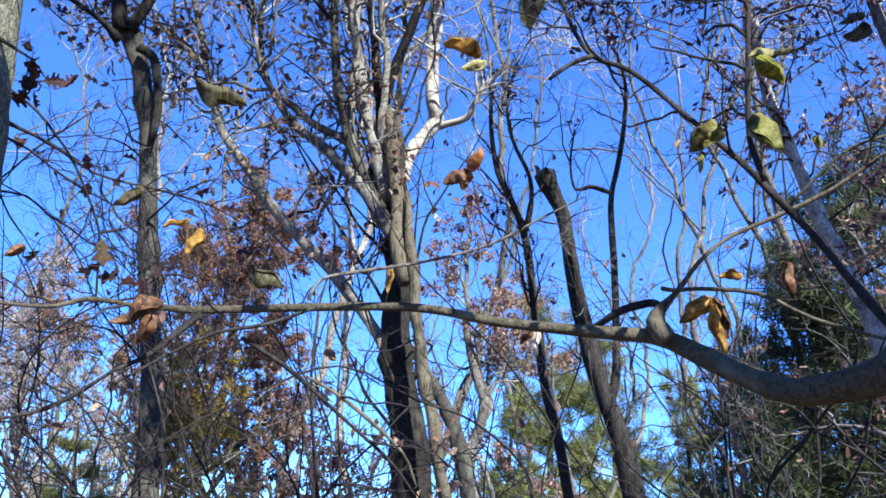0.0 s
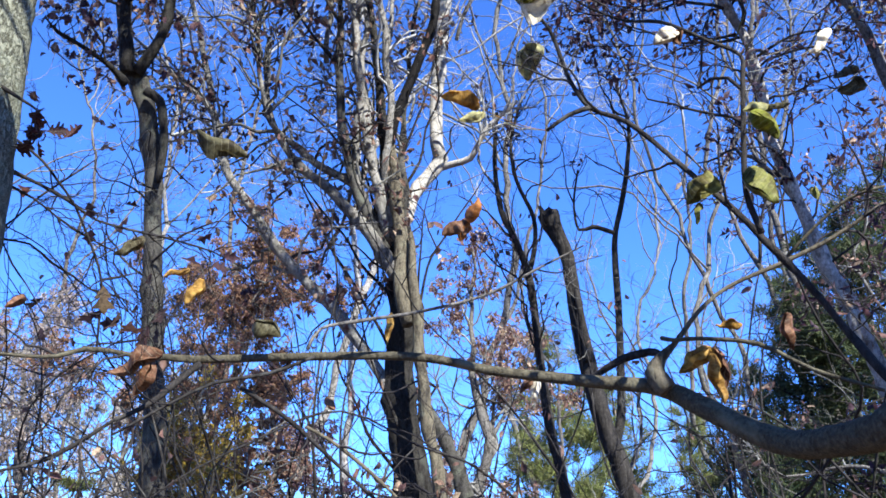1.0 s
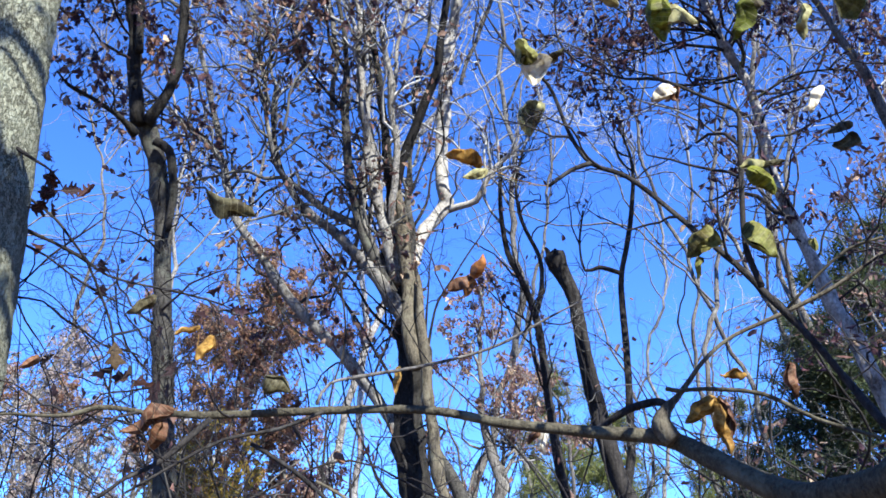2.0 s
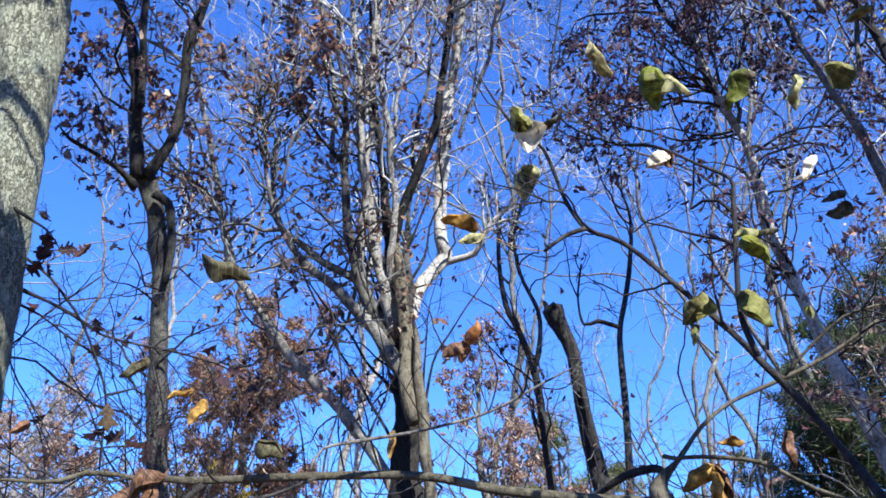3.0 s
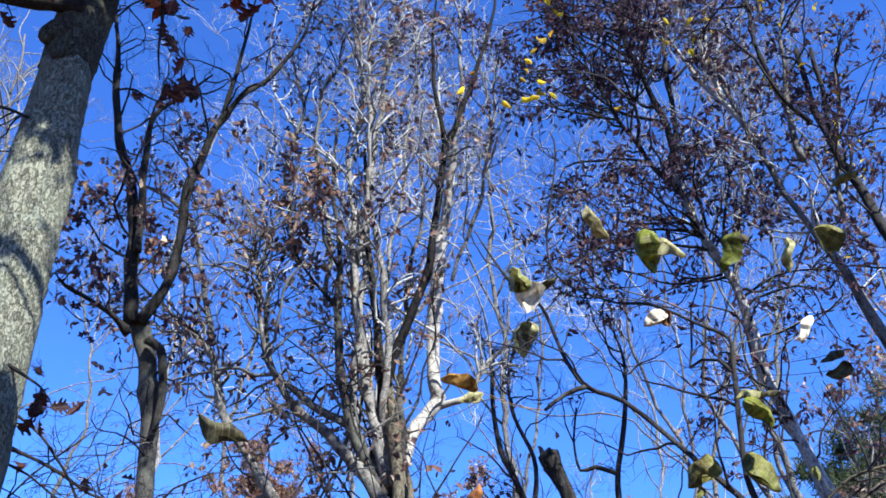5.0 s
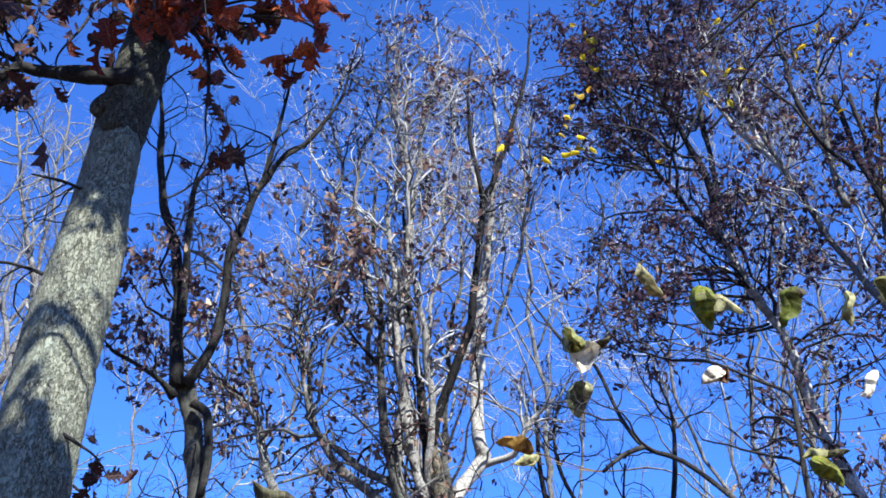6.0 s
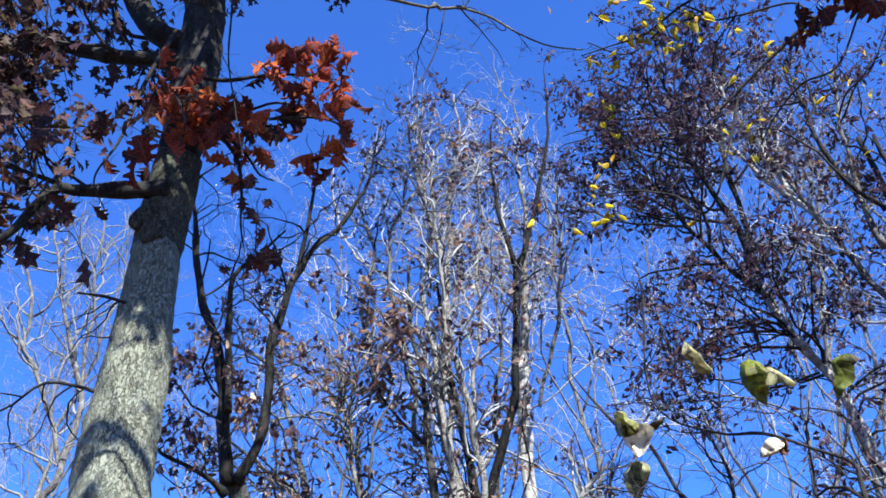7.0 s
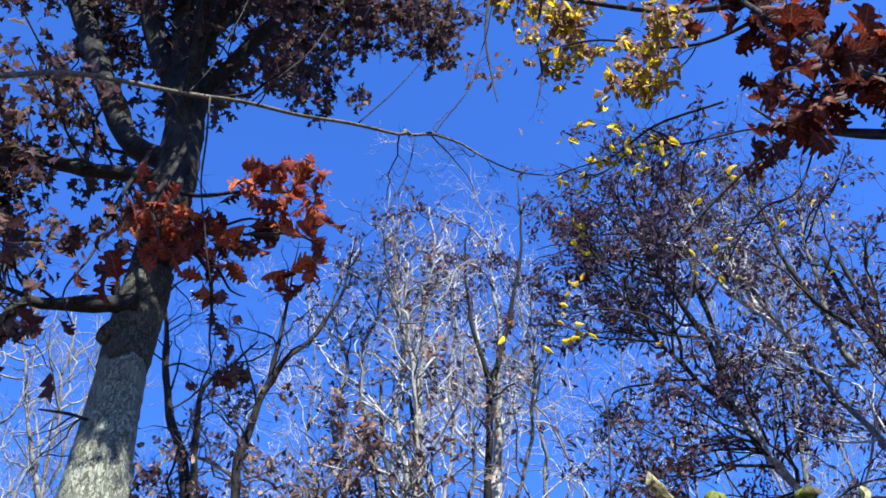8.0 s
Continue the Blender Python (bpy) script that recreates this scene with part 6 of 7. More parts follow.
near_leaf((0.725, 2.250, 2.659), (0.706, 2.237, 2.590), (-0.47, -0.84, 0.28), 0.41, GREEN_LEAF, 0.4, 0.5)
near_leaf((0.811, 2.090, 2.690), (0.872, 2.069, 2.575), (-0.66, -0.72, -0.22), 0.61, GREEN_LEAF, 0.7, 0.4)
near_leaf((0.831, 2.100, 2.674), (0.825, 2.084, 2.611), (0.01, -0.97, 0.24), 0.49, OLIVE_LEAF, 0.6, 0.5)
near_leaf((0.077, 2.360, 2.649), (0.111, 2.299, 2.696), (-0.01, -0.61, -0.79), 0.60, ORANGE_LEAF, 0.6, 0.5)
near_leaf((0.084, 2.380, 2.666), (0.003, 2.362, 2.601), (0.54, -0.69, -0.48), 0.71, RUSSET_LEAF, 1.2, 0.6)
near_leaf((0.068, 2.380, 2.660), (0.052, 2.362, 2.590), (0.71, -0.70, 0.01), 0.69, ORANGE_LEAF, 0.9, 0.6)
near_leaf((0.115, 2.300, 2.998), (-0.002, 2.248, 3.013), (0.39, -0.91, -0.12), 0.46, TAN_LEAF, 1.0, 0.6)
near_leaf((0.134, 2.370, 3.014), (0.049, 2.343, 2.980), (0.44, -0.72, -0.54), 0.52, PALE_GREEN_LEAF, 0.7, 0.7)
near_leaf((-0.747, 2.360, 2.958), (-0.591, 2.393, 2.874), (-0.22, -0.70, -0.68), 0.44, OLIVE_LEAF, 1.2, 0.7)
near_leaf((-0.947, 2.600, 2.697), (-1.019, 2.548, 2.619), (0.53, -0.84, 0.07), 0.49, OLIVE_LEAF, 0.8, 0.6)
near_leaf((-0.807, 2.640, 2.609), (-0.869, 2.586, 2.559), (0.41, -0.83, 0.39), 0.44, TAN_LEAF, 0.9, 0.6)
near_leaf((-0.772, 2.670, 2.580), (-0.809, 2.636, 2.490), (0.62, -0.79, 0.04), 0.52, TAN_LEAF, 0.5, 0.4)
near_leaf((-0.853, 2.610, 2.329), (-0.983, 2.539, 2.239), (0.32, -0.91, 0.26), 0.46, RUSSET_LEAF, 0.8, 0.7)
near_leaf((-0.880, 2.600, 2.309), (-0.905, 2.576, 2.176), (0.80, -0.60, -0.04), 0.48, RUSSET_LEAF, 0.6, 0.6)
near_leaf((-0.609, 2.720, 2.446), (-0.512, 2.707, 2.400), (-0.18, -0.98, -0.11), 0.73, OLIVE_LEAF, 0.8, 0.4)
near_leaf((-0.173, 2.900, 2.540), (-0.190, 2.883, 2.431), (-0.20, -0.96, 0.18), 0.35, TAN_LEAF, 0.9, 0.8)
near_leaf((0.834, 2.660, 2.356), (0.725, 2.665, 2.276), (-0.16, -0.97, 0.16), 0.55, TAN_LEAF, 1.0, 0.5)
near_leaf((0.826, 2.640, 2.333), (0.845, 2.627, 2.168), (0.10, -0.99, 0.09), 0.42, TAN_LEAF, 0.8, 0.6)
near_leaf((0.852, 2.660, 2.360), (0.856, 2.648, 2.214), (-0.85, -0.53, 0.02), 0.38, RUSSET_LEAF, 0.8, 0.5)
near_leaf((0.934, 2.640, 2.417), (0.841, 2.624, 2.411), (0.13, -0.91, 0.41), 0.35, TAN_LEAF, 0.6, 0.6)
near_leaf((1.019, 2.500, 2.418), (1.017, 2.489, 2.297), (-0.67, -0.74, 0.08), 0.38, RUSSET_LEAF, 0.6, 0.5)
near_leaf((0.309, 2.950, 2.329), (0.317, 2.924, 2.227), (-0.40, -0.90, 0.19), 0.52, CREAM_LEAF, 0.9, 0.7)
near_leaf((0.301, 2.950, 2.326), (0.262, 2.920, 2.264), (0.46, -0.88, 0.13), 0.49, RUSSET_LEAF, 0.9, 0.7)
near_leaf((-1.226, 2.460, 2.454), (-1.257, 2.409, 2.406), (0.73, -0.65, 0.22), 0.53, RUSSET_LEAF, 0.8, 0.6)
near_leaf((-0.393, 2.950, 2.254), (-0.355, 2.917, 2.208), (-0.47, -0.86, 0.23), 0.57, RUSSET_LEAF, 0.8, 0.5)
near_leaf((1.071, 2.300, 2.730), (1.067, 2.276, 2.679), (-0.63, -0.68, 0.37), 0.56, GREEN_LEAF, 0.6, 0.5)


# ---- scattered leaves that can be told apart: shared blades, an object each ----
def scatter(parent, meshes, seed, at, size, hang, name="leaf"):
    rng = np.random.default_rng(seed)
    base = np.array(parent.location)
    for p in at:
        d = Vector(unit(rng.normal(0, 1, 3) + np.array([0, 0, -2.0 * hang])))
        q = d.to_track_quat("Y", "Z") @ Euler((0, rng.uniform(0, 6.28), 0)).to_quaternion()
        ob = piece(name, meshes[rng.integers(len(meshes))], parent)
        ob.matrix_basis = Matrix.LocRotScale(Vector(p - base), q, Vector([size * rng.uniform(0.65, 1.2)] * 3))


def blades(material, lobed, curl, n=6):
    rng = np.random.default_rng(n)
    out = []
    for i in range(n):
        V, Q, UV = blade(700 + i, rng.normal(0, curl) or 0.1, abs(rng.normal(0.3, 0.25)), lobed, 0.05, 0.34, False)
        V, Q, UV = with_stalk(V, Q, UV, stalk((0, -0.16, 0.03), (0, 0.02, 0), 0.009, 0.02))
        out.append(raw_mesh("leaf", V, Q, material, UV))
    return out


RED_BLADES = blades(RED_LEAF, True, 0.6)
DUSKY_BLADES = blades(DUSKY_LEAF, True, 0.8)
SHADED_RED_BLADES = blades(SHADED_RED_LEAF, True, 0.6)
YELLOW_BLADES = blades(YELLOW_SINGLE, False, 0.7)


def along(seed, path, n, spread):
    rng = np.random.default_rng(seed)
    i = rng.integers(int(len(path) * 0.15), len(path), n)
    return path[i, :3] + rng.normal(0, spread, (n, 3))


def spray(t, points, seed, leaves, size, spread, twigs=16, length=0.5, meshes=None, hang=0.25, name="spray"):
    path = limb(name, t, DARK_BARK, points, 6, 0.06, 0.04, seed)
    VQ, fine = crown(seed, [path], twigs, length, 3, 2, 0.8, -0.02, 0.18, 0.1, 0.7)
    add_stuff(t, "branchwork", VQ, TWIG_DARK)
    if leaves:
        scatter(t, meshes or RED_BLADES, seed, on_shoots(seed, fine, leaves), size, hang)


def red_oak_sprays():
    path = [(-1.72, 2.6, 6.18, 0.0174), (-1.49, 2.6, 6.06, 0.0135), (-1.26, 2.6, 6.05, 0.01), (-1.02, 2.6, 6, 0.0065), (-0.82, 2.6, 5.9, 0.0032)]
    t = thing("red_oak_shoots", path[0][:3], "red and rust oak leaves on shoots growing from the oak trunk", "branch")
    spray(t, path, 621, 40, 0.15, 0.1, 14, 0.36)
    spray(t, [(-1.66, 2.6, 6.01, 0.0152), (-1.4, 2.62, 5.78, 0.0096), (-1.18, 2.63, 5.82, 0.008), (-0.96, 2.65, 5.74, 0.0047)], 622, 20, 0.15, 0.1, 10, 0.28)
    spray(t, [(-1.66, 2.62, 5.93, 0.0134), (-1.44, 2.65, 5.78, 0.0097), (-1.21, 2.67, 5.67, 0.0079), (-1.1, 2.7, 5.72, 0.0048)], 627, 14, 0.15, 0.1, 8, 0.26, DUSKY_BLADES)
    spray(t, [(-1.2, 2.62, 5.67, 0.0094), (-0.95, 2.64, 5.65, 0.0077), (-0.81, 2.66, 5.56, 0.0061), (-0.83, 2.68, 5.38, 0.0044), (-0.77, 2.7, 5.24, 0.0029)], 628, 17, 0.145, 0.1, 7, 0.24)
    spray(t, [(-1.54, 2.6, 5.7, 0.0144), (-1.36, 2.62, 5.41, 0.0121), (-1.31, 2.65, 5.17, 0.0088), (-1.3, 2.68, 4.95, 0.0057), (-1.27, 2.7, 4.78, 0.0028)], 624, 20, 0.115, 0.1, 14, 0.28, DUSKY_BLADES)
    spray(t, [(-1.53, 2.58, 5.67, 0.0111), (-1.31, 2.59, 5.4, 0.009), (-1.2, 2.59, 5.19, 0.0058), (-1.12, 2.6, 5.14, 0.0029)], 629, 10, 0.14, 0.1, 6, 0.25)
    spray(t, [(-1.6, 2.5, 6.5, 0.0179), (-1.64, 2.48, 6.13, 0.0152), (-1.68, 2.45, 5.84, 0.0113), (-1.57, 2.42, 5.49, 0.0076), (-1.55, 2.4, 5.24, 0.0044)], 623, 56, 0.15, 0.1, 16, 0.34)
    spray(t, [(-1.82, 2.5, 6.44, 0.0161), (-1.9, 2.49, 5.99, 0.0118), (-1.94, 2.48, 5.5, 0.0079), (-2, 2.46, 5.19, 0.0045), (-1.88, 2.45, 4.92, 0.0029)], 625, 20, 0.14, 0.1, 9, 0.3, DUSKY_BLADES)
    spray(t, [(-1.62, 2.74, 3.36, 0.0094), (-1.52, 2.76, 3.3, 0.0058), (-1.45, 2.76, 3.25, 0.0034), (-1.39, 2.75, 3.17, 0.0022)], 626, 14, 0.08, 0.06, 6, 0.22, DUSKY_BLADES)


red_oak_sprays()


def red_oak_overhead():
    t = thing("young_red_oak", (2.1, 0.4, -0.05), "young oak holding large red leaves overhead, darkened for shade", "tree")
    limb("trunk", t, DARK_BARK, [(2.1, 0.4, -0.05, 0.1), (2.1, 0.4, 2.0, 0.08), (2.0, 0.45, 3.3, 0.06), (2.0, 0.4, 4.5, 0.03)], 10, 0.06, 0.1, 631)
    top = [(2.0, 0.46, 3.2, 0.06)] + [(1.63, 1.1, 4.06, 0.0587), (1.52, 1.22, 4.24, 0.0448), (1.42, 1.31, 4.33, 0.0374), (1.37, 1.35, 4.52, 0.0282), (1.34, 1.38, 4.83, 0.0187), (1.28, 1.42, 5.14, 0.0125), (1.23, 1.46, 5.51, 0.0081)]
    low = [(2.02, 0.45, 3.1, 0.03)] + [(1.46, 1.34, 4.05, 0.0138), (1.38, 1.41, 4.2, 0.0112), (1.29, 1.48, 4.34, 0.0095), (1.19, 1.54, 4.47, 0.0076), (1.13, 1.58, 4.7, 0.0046)]
    a = limb("branch", t, DARK_BARK, top, 9, 0.06, 0.05, 632)
    b = limb("branch", t, DARK_BARK, low, 7, 0.06, 0.05, 633)
    VQ, fine = crown(634, [a[15:], a[15:], b[25:]], 40, 0.34, 3, 2, 0.9, 0.03, 0.18, 0.15, 0.7)
    add_stuff(t, "branchwork", VQ, TWIG_DARK)
    scatter(t, SHADED_RED_BLADES, 635, on_shoots(636, fine, 210), 0.115, 0.35)
    # Unseen branch and leaves, added where they shade the near bough.
    c = limb("branch", t, DARK_BARK, [(2.08, 0.42, 2.4, 0.04), (2.3, 0.7, 2.9, 0.03), (2.5, 1.0, 3.4, 0.015)], 7, 0.06, 0.05, 637)
    VQ, fine = crown(638, [c], 16, 0.6, 4, 3, 0.8, 0.0, 0.18, 0.1)
    add_stuff(t, "branchwork", VQ, TWIG_DARK)
    add_stuff(t, "foliage", strew(639, "oak", on_shoots(640, fine, 420), 0.16), OAK_LEAF)


red_oak_overhead()


def yellow_birch():
    t = thing("yellow_leaved_tree", (3.4, 1.6, -0.05), "slender tree with bright yellow leaves overhead", "tree")
    limb("trunk", t, GREY_BARK, [(3.4, 1.6, -0.05, 0.12), (3.38, 1.62, 2.5, 0.09), (3.2, 1.7, 4.8, 0.06), (3.1, 1.7, 7.0, 0.03)], 10, 0.06, 0.15, 641)
    low = [(3.22, 1.7, 4.6, 0.035)] + [(2.58, 2.21, 5.19, 0.025), (2.25, 2.51, 5.65, 0.0166), (2.04, 2.66, 5.97, 0.0156), (1.85, 2.79, 6.08, 0.0141), (1.56, 2.94, 5.95, 0.0104), (1.26, 3.07, 5.75, 0.0067)]
    up = [(3.22, 1.7, 4.7, 0.045)] + [(2.65, 1.83, 5.52, 0.0382), (2.39, 2.12, 6.66, 0.0337), (2.08, 2.39, 7.11, 0.0279), (1.68, 2.65, 7.62, 0.0213), (1.33, 2.83, 8.21, 0.0183), (0.9, 2.98, 8.88, 0.0149), (0.51, 3.06, 9.42, 0.0079)]
    limb("branch", t, DARK_BARK, low, 7, 0.06, 0.06, 642)
    b = limb("branch", t, DARK_BARK, up, 8, 0.06, 0.08, 643)
    # Two limbs out of view, added to throw shadow bands on the oak trunk.
    over = limb("branch", t, DARK_BARK, [(3.1, 1.7, 6.6, 0.04), (1.8, 1.0, 7.2, 0.04), (0.8, 0.5, 7.1, 0.035), (-0.1, 0.35, 6.9, 0.025), (-0.8, 0.2, 6.9, 0.012)], 8, 0.06, 0.08, 655)
    low = limb("branch", t, DARK_BARK, [(3.15, 1.7, 5.6, 0.05), (1.6, 0.3, 6.4, 0.045), (0.4, -0.1, 6.5, 0.03), (-0.3, 0.0, 6.42, 0.025), (-0.9, 0.0, 6.35, 0.015)], 8, 0.06, 0.08, 659)
    VQ, fine = crown(656, [over, low], 36, 0.8, 4, 3, 0.9, 0.0, 0.2, 0.3)
    add_stuff(t, "branchwork", VQ, TWIG_DARK)
    add_stuff(t, "foliage", strew(657, "small", on_shoots(658, fine, 350, 0.3), 0.1), YELLOW_LEAF)
    # Another unseen limb, its leaves added to dapple the oak's lower trunk.
    under = limb("branch", t, DARK_BARK, [(3.28, 1.67, 4.2, 0.04), (1.6, 0.3, 5.1, 0.035), (0.3, -0.15, 5.6, 0.03), (-0.3, -0.1, 5.6, 0.025), (-0.9, 0.0, 5.5, 0.012)], 8, 0.06, 0.08, 671)
    VQ, fine = crown(672, [under[-16:]], 34, 0.55, 4, 3, 0.9, 0.0, 0.15, 0.0)
    add_stuff(t, "branchwork", VQ, TWIG_DARK)
    add_stuff(t, "foliage", strew(673, "small", on_shoots(674, fine, 1700, 0.8), 0.11), YELLOW_LEAF)
    # Unseen leaves, kept above a height that sets the shadow edge on the oak.
    VQ, fine = crown(1656, [over[-30:]], 70, 0.95, 4, 3, 0.7, 0.05, 0.13, 0.0, 1.0, (0, 0, 0.9))
    add_stuff(t, "branchwork", VQ, TWIG_DARK)
    add_stuff(t, "foliage", strew(1657, "small", on_shoots(1658, fine, 2600, 0.95, lambda p: p[:, 2] > 7.04), 0.11), YELLOW_LEAF)
    m = limb("branch", t, DARK_BARK, [(2, 2.51, 7.06, 0.0139), (1.75, 2.67, 7.17, 0.0121), (1.49, 2.81, 7.44, 0.0104), (1.18, 2.94, 7.9, 0.0089), (0.77, 3.06, 8.07, 0.0045)], 6, 0.06, 0.06, 645)
    c = limb("branch", t, DARK_BARK, [(1.74, 2.84, 6.69, 0.0096), (1.35, 3.03, 6.81, 0.0097), (1.04, 3.14, 6.68, 0.0077), (0.83, 3.2, 6.69, 0.0057), (0.62, 3.24, 6.68, 0.0038)], 6, 0.06, 0.06, 644)
    for i, (rows, count) in enumerate((([(1.4, 3.02, 5.86, 0.006)] + [(1.07, 3.2, 5.14, 0.0062), (0.93, 3.33, 5.39, 0.0065), (0.75, 3.47, 5.61, 0.0051), (0.57, 3.6, 5.73, 0.0035)], 16), ([(1.3, 3.05, 6.8, 0.006)] + [(1.45, 3.2, 6.88, 0.008), (1.23, 3.27, 6.91, 0.008), (0.94, 3.33, 6.75, 0.0059), (0.72, 3.4, 7.04, 0.0041)], 18), ([(2.04, 2.66, 5.97, 0.006)] + [(1.89, 2.9, 5.78, 0.0069), (1.76, 3.07, 5.88, 0.007), (1.61, 3.23, 5.82, 0.0053), (1.53, 3.4, 5.77, 0.0036)], 12), ([(1.85, 2.79, 6.08, 0.006)] + [(1.91, 3, 6.57, 0.0077), (1.64, 3.1, 6.67, 0.0078), (1.47, 3.2, 6.81, 0.0059), (1.29, 3.3, 7.15, 0.0041)], 12))):
        spray(t, rows, 1700 + i, count, 0.078, 0.1, 10, 0.75, YELLOW_BLADES, 0.4, "branch")
    d = limb("branch", t, DARK_BARK, [(0.51, 3.06, 9.42, 0.0158), (0.37, 3.07, 8.51, 0.0119), (0.35, 3.08, 7.86, 0.0088), (0.35, 3.08, 7.44, 0.0042)], 6, 0.06, 0.05, 653)
    e = limb("branch", t, DARK_BARK, [(0.9, 2.98, 8.88, 0.0149), (0.76, 3.01, 8.26, 0.0115), (0.71, 3.02, 7.66, 0.0086), (0.61, 3.04, 7.24, 0.004)], 6, 0.06, 0.05, 654)
    VQ, fine = crown(1645, [d, e], 10, 0.5, 3, 2, 0.8, -0.05, 0.2, 0.2, 0.8)
    add_stuff(t, "branchwork", VQ, TWIG_DARK)
    add_stuff(t, "foliage", strew(1646, "dry", on_shoots(1647, fine, 60), 0.07), RUST_LEAF)
    VQ, fine = crown(645, [b[40:], m], 46, 0.55, 4, 3, 0.9, -0.05, 0.18, 0.1, 0.8)
    add_stuff(t, "branchwork", VQ, TWIG_DARK)
    scatter(t, YELLOW_BLADES, 646, on_shoots(647, fine, 430), 0.088, 0.3)
    add_stuff(t, "foliage", strew(648, "oval", on_shoots(649, fine, 1500), 0.08), RUST_LEAF)
    add_stuff(t, "foliage", strew(1648, "oval", on_shoots(1649, fine, 350), 0.085), YELLOW_LEAF)
    VQ, fine = crown(650, [c[-45:]], 22, 0.4, 3, 3, 0.8, 0.0, 0.18, 0.1, 0.7)
    add_stuff(t, "branchwork", VQ, TWIG_DARK)
    scatter(t, YELLOW_BLADES, 651, on_shoots(652, fine, 38), 0.085, 0.3)


yellow_birch()


def bent_sapling():
    top = [(-1.36, 0.54, 3.81, 0.0112), (-1.34, 0.69, 4.04, 0.0097), (-1.3, 0.84, 4.27, 0.0092), (-1.22, 1.03, 4.6, 0.0089)] + [(-1.01, 1.35, 4.96, 0.0089), (-0.79, 1.39, 4.91, 0.0079), (-0.57, 1.43, 4.82, 0.0069), (-0.38, 1.47, 4.78, 0.0068), (-0.2, 1.51, 4.72, 0.0060), (-0.18, 1.55, 4.8, 0.0092), (-0.16, 1.59, 4.83, 0.0062), (-0.11, 1.62, 4.87, 0.0063), (-0.09, 1.66, 4.93, 0.0097), (-0.06, 1.7, 4.97, 0.0057), (0.03, 1.74, 4.95, 0.0049), (0.12, 1.78, 4.88, 0.0040), (0.22, 1.82, 4.83, 0.0032), (0.3, 1.86, 4.84, 0.0033), (0.38, 1.9, 4.87, 0.0025)]
    t = thing("bent_sapling", (-1.8, -0.15, -0.05), "pale bare sapling bent over in a long arch", "tree")
    a = limb("stem", t, OLIVE_BARK, [(-1.8, -0.15, -0.05, 0.035), (-1.78, -0.12, 1.4, 0.028), (-1.6, 0.15, 2.9, 0.02)] + top, 9, 0.06, 0.06, 661, "pale arching stem")
    for i, side in enumerate(([(-0.95, 1.26, 4.79, 0.0033), (-0.9, 1.29, 5.05, 0.0028), (-0.86, 1.31, 5.34, 0.0023), (-0.84, 1.32, 5.7, 0.0016)], [(-0.78, 1.43, 4.96, 0.0035), (-0.68, 1.47, 5.2, 0.0029), (-0.56, 1.51, 5.49, 0.0023), (-0.46, 1.54, 5.93, 0.0017)], [(-0.39, 1.66, 5.08, 0.0029), (-0.23, 1.68, 5.35, 0.0023), (-0.1, 1.69, 5.6, 0.0024), (0.04, 1.69, 5.97, 0.0017)], [(-0.08, 1.74, 5.04, 0.0029), (0.06, 1.74, 5.34, 0.0031), (0.19, 1.74, 5.77, 0.0025), (0.35, 1.72, 6.33, 0.0019)], [(-0.15, 1.69, 4.99, 0.0028), (-0.2, 1.69, 4.74, 0.0027), (-0.27, 1.68, 4.49, 0.0019), (-0.29, 1.67, 4.32, 0.0012)], [(-0.89, 1.32, 4.85, 0.004), (-0.86, 1.33, 4.53, 0.0037), (-0.85, 1.34, 4.26, 0.0029), (-0.82, 1.35, 4.02, 0.0022), (-0.78, 1.37, 3.85, 0.001)])):
        limb("side_shoot", t, DARK_BARK, side, 6, 0.12, 0.03, 665 + i, "", 0.014)
    VQ, fine = crown(662, [a[60:]], 10, 0.5, 3, 2, 0.8, 0.05, 0.16, 0.2, 0.8)
    add_stuff(t, "branchwork", VQ, TWIG_DARK)


bent_sapling()


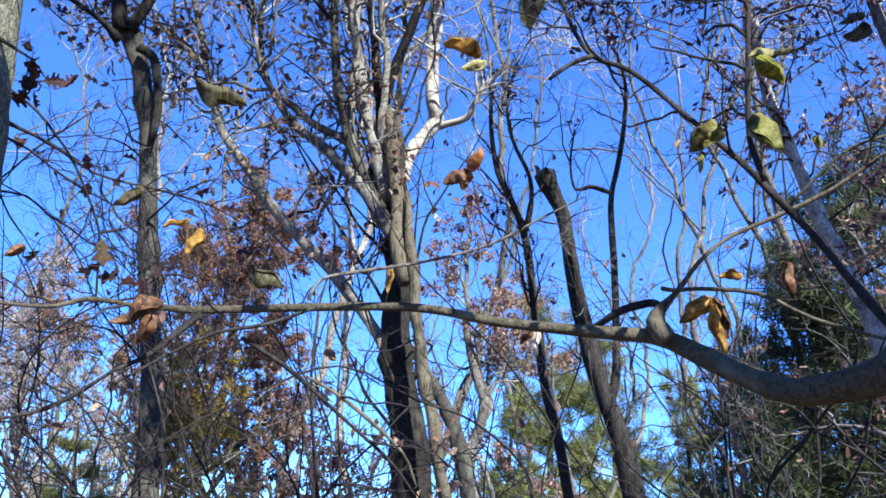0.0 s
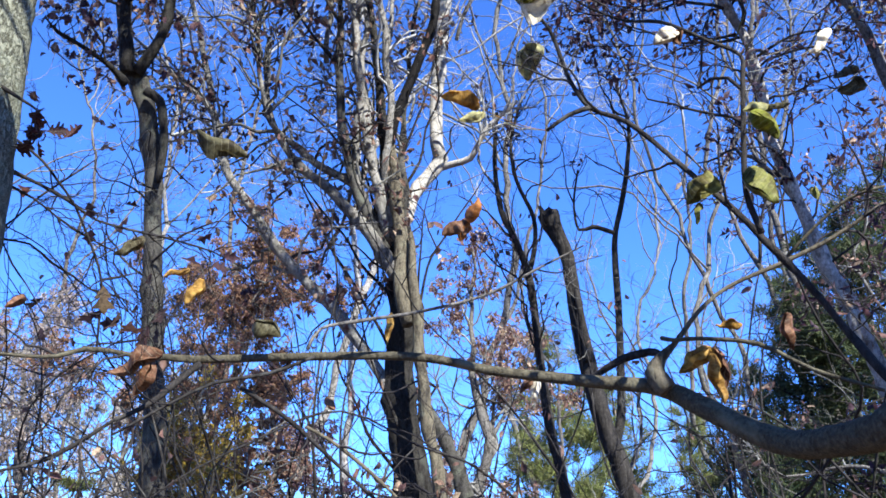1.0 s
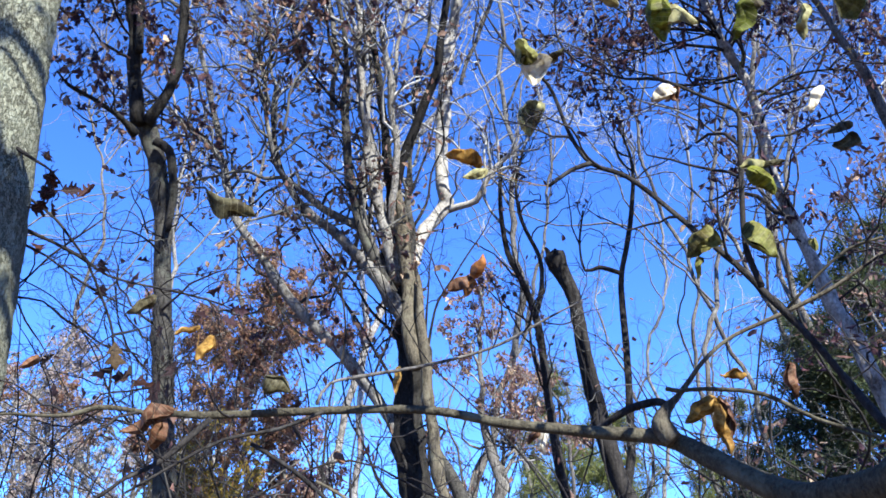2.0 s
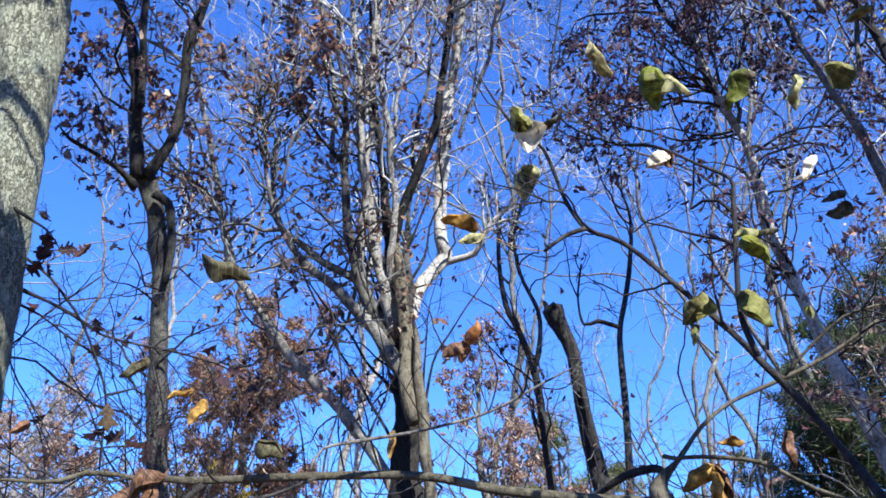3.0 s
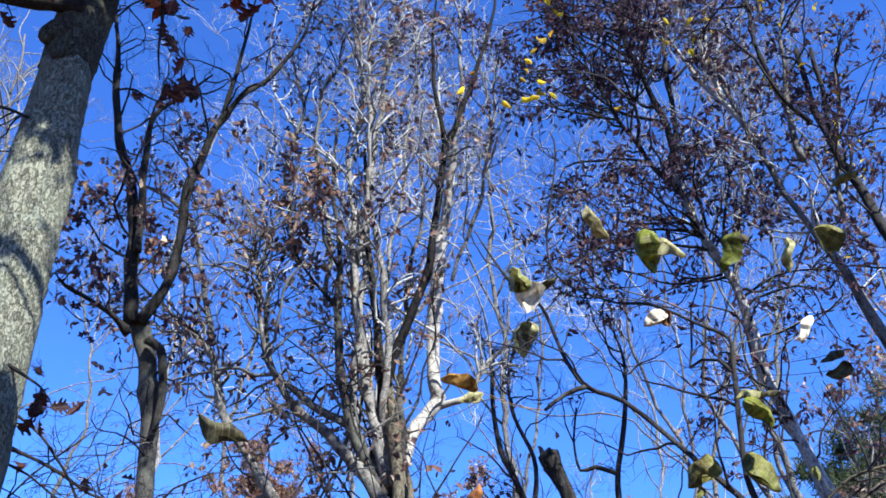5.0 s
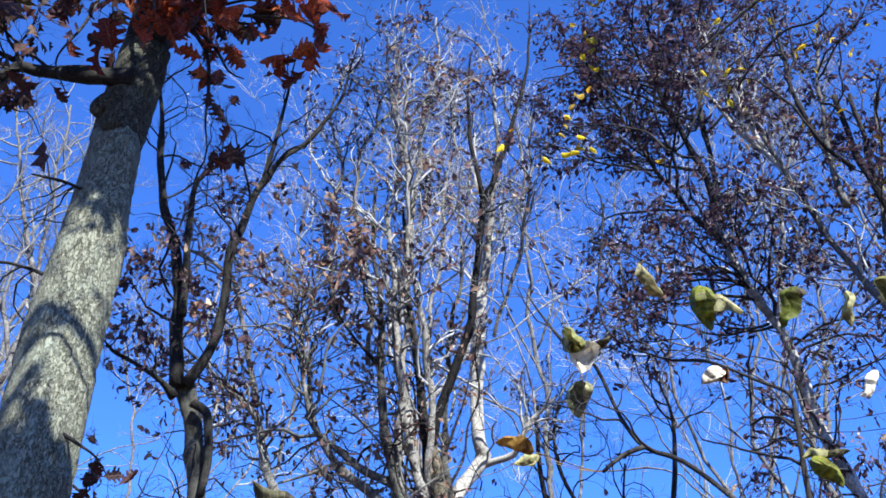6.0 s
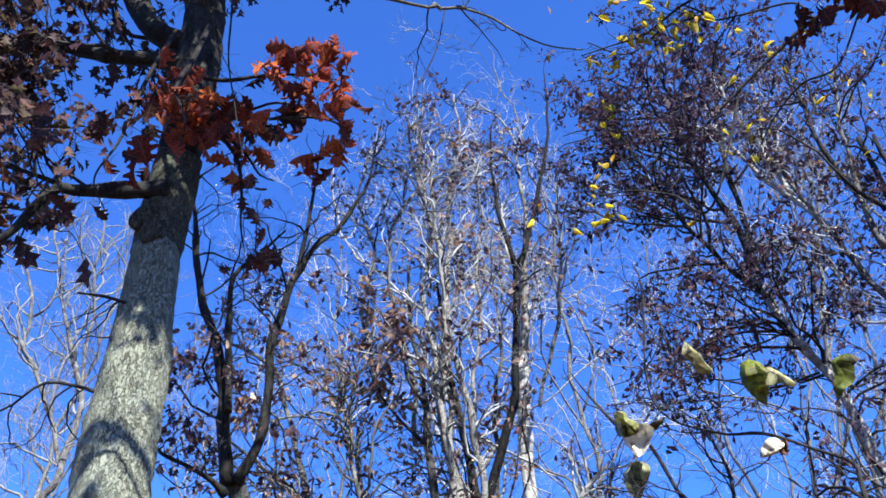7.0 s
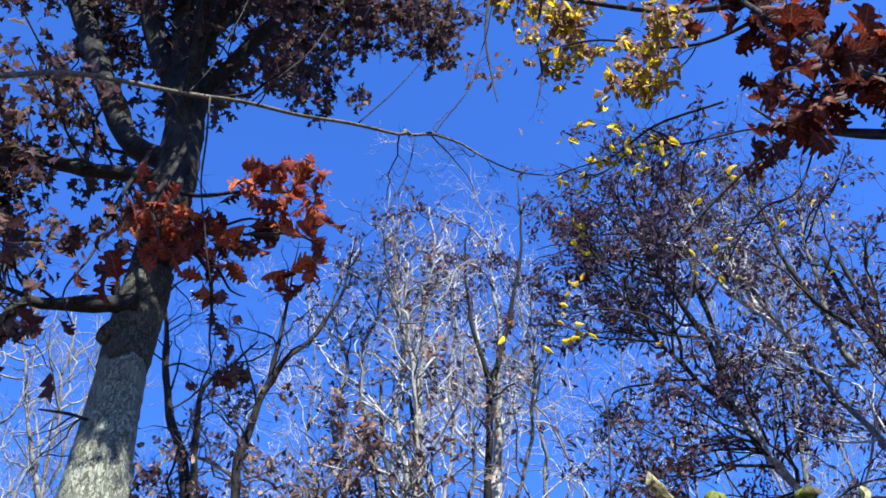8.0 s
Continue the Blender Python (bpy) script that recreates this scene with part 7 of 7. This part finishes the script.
def bare_shrub(x, y, high, seed, stems, lean, twig):
    t = thing("bare_shrub", (x, y, -0.05), "leafless shrub of thin crooked dark stems", "shrub", "bare shrubs")
    rng = np.random.default_rng(seed)
    paths = []
    for i in range(stems):
        p, d = np.array([x, y, -0.05]) + rng.normal(0, 0.06, 3) * (1, 1, 0), unit(np.array([lean[0] + rng.normal(0, 0.25), lean[1] + rng.normal(0, 0.15), 1.0]))
        pts = [(*p, 0.014)]
        for s in range(1, 15):
            p = p + d * high / 14
            d = unit(d + rng.normal(0, 0.3, 3) + np.array([0, 0, 0.12]))
            pts.append((*p, 0.014 * (1 - s / 16)))
        paths.append(limb("stem", t, DARK_BARK, pts, 6, 0.08, 0.1, seed + i, "", 0.012))
    VQ, fine = crown(seed, [q[len(q) // 3:] for q in paths], stems * 8, high * 0.24, 4, 3, 0.9, 0.0, 0.22, 0.1, 1.0)
    add_stuff(t, "branchwork", VQ, twig)
    add_stuff(t, "foliage", strew(seed, "dry", on_shoots(seed, fine, 26), 0.06), BROWN_LEAF)


bare_shrub(-1.9, 3.7, 3.1, 671, 5, (-0.05, 0.05), TWIG_DARK)
bare_shrub(-0.9, 4.6, 3.6, 681, 5, (-0.08, 0.0), TWIG_DARK)
bare_shrub(2.35, 4.7, 4.4, 791, 5, (-0.03, 0.0), TWIG_DARK)
bare_shrub(3.1, 5.5, 5.0, 795, 5, (-0.05, 0.0), TWIG_DARK)
bare_shrub(1.9, 5.0, 5.0, 691, 5, (-0.05, 0.0), TWIG_DARK)
bare_shrub(1.55, 4.3, 3.6, 1691, 5, (0.02, 0.0), TWIG_DARK)
bare_shrub(2.2, 6.1, 4.4, 1695, 5, (0.0, 0.0), TWIG_MID)
bare_shrub(2.7, 4.4, 4.2, 701, 4, (-0.1, 0.0), TWIG_DARK)
bare_shrub(-3.3, 5.2, 4.0, 711, 6, (0.0, 0.05), TWIG_DARK)
bare_shrub(-2.7, 4.3, 3.4, 721, 6, (-0.05, 0.05), TWIG_DARK)
bare_shrub(-1.3, 5.6, 4.2, 731, 5, (-0.05, 0.05), TWIG_DARK)
bare_shrub(-0.6, 5.8, 5.6, 741, 6, (-0.03, 0.0), TWIG_DARK)
bare_shrub(-1.9, 5.5, 4.3, 751, 6, (-0.02, 0.0), TWIG_DARK)
bare_shrub(-1.25, 8.3, 6.2, 761, 7, (-0.02, 0.0), TWIG_MID)
bare_shrub(-0.45, 8.9, 6.4, 771, 7, (-0.03, 0.0), TWIG_DARK)
bare_shrub(-2.3, 7.8, 5.2, 781, 6, (0.0, 0.0), TWIG_MID)
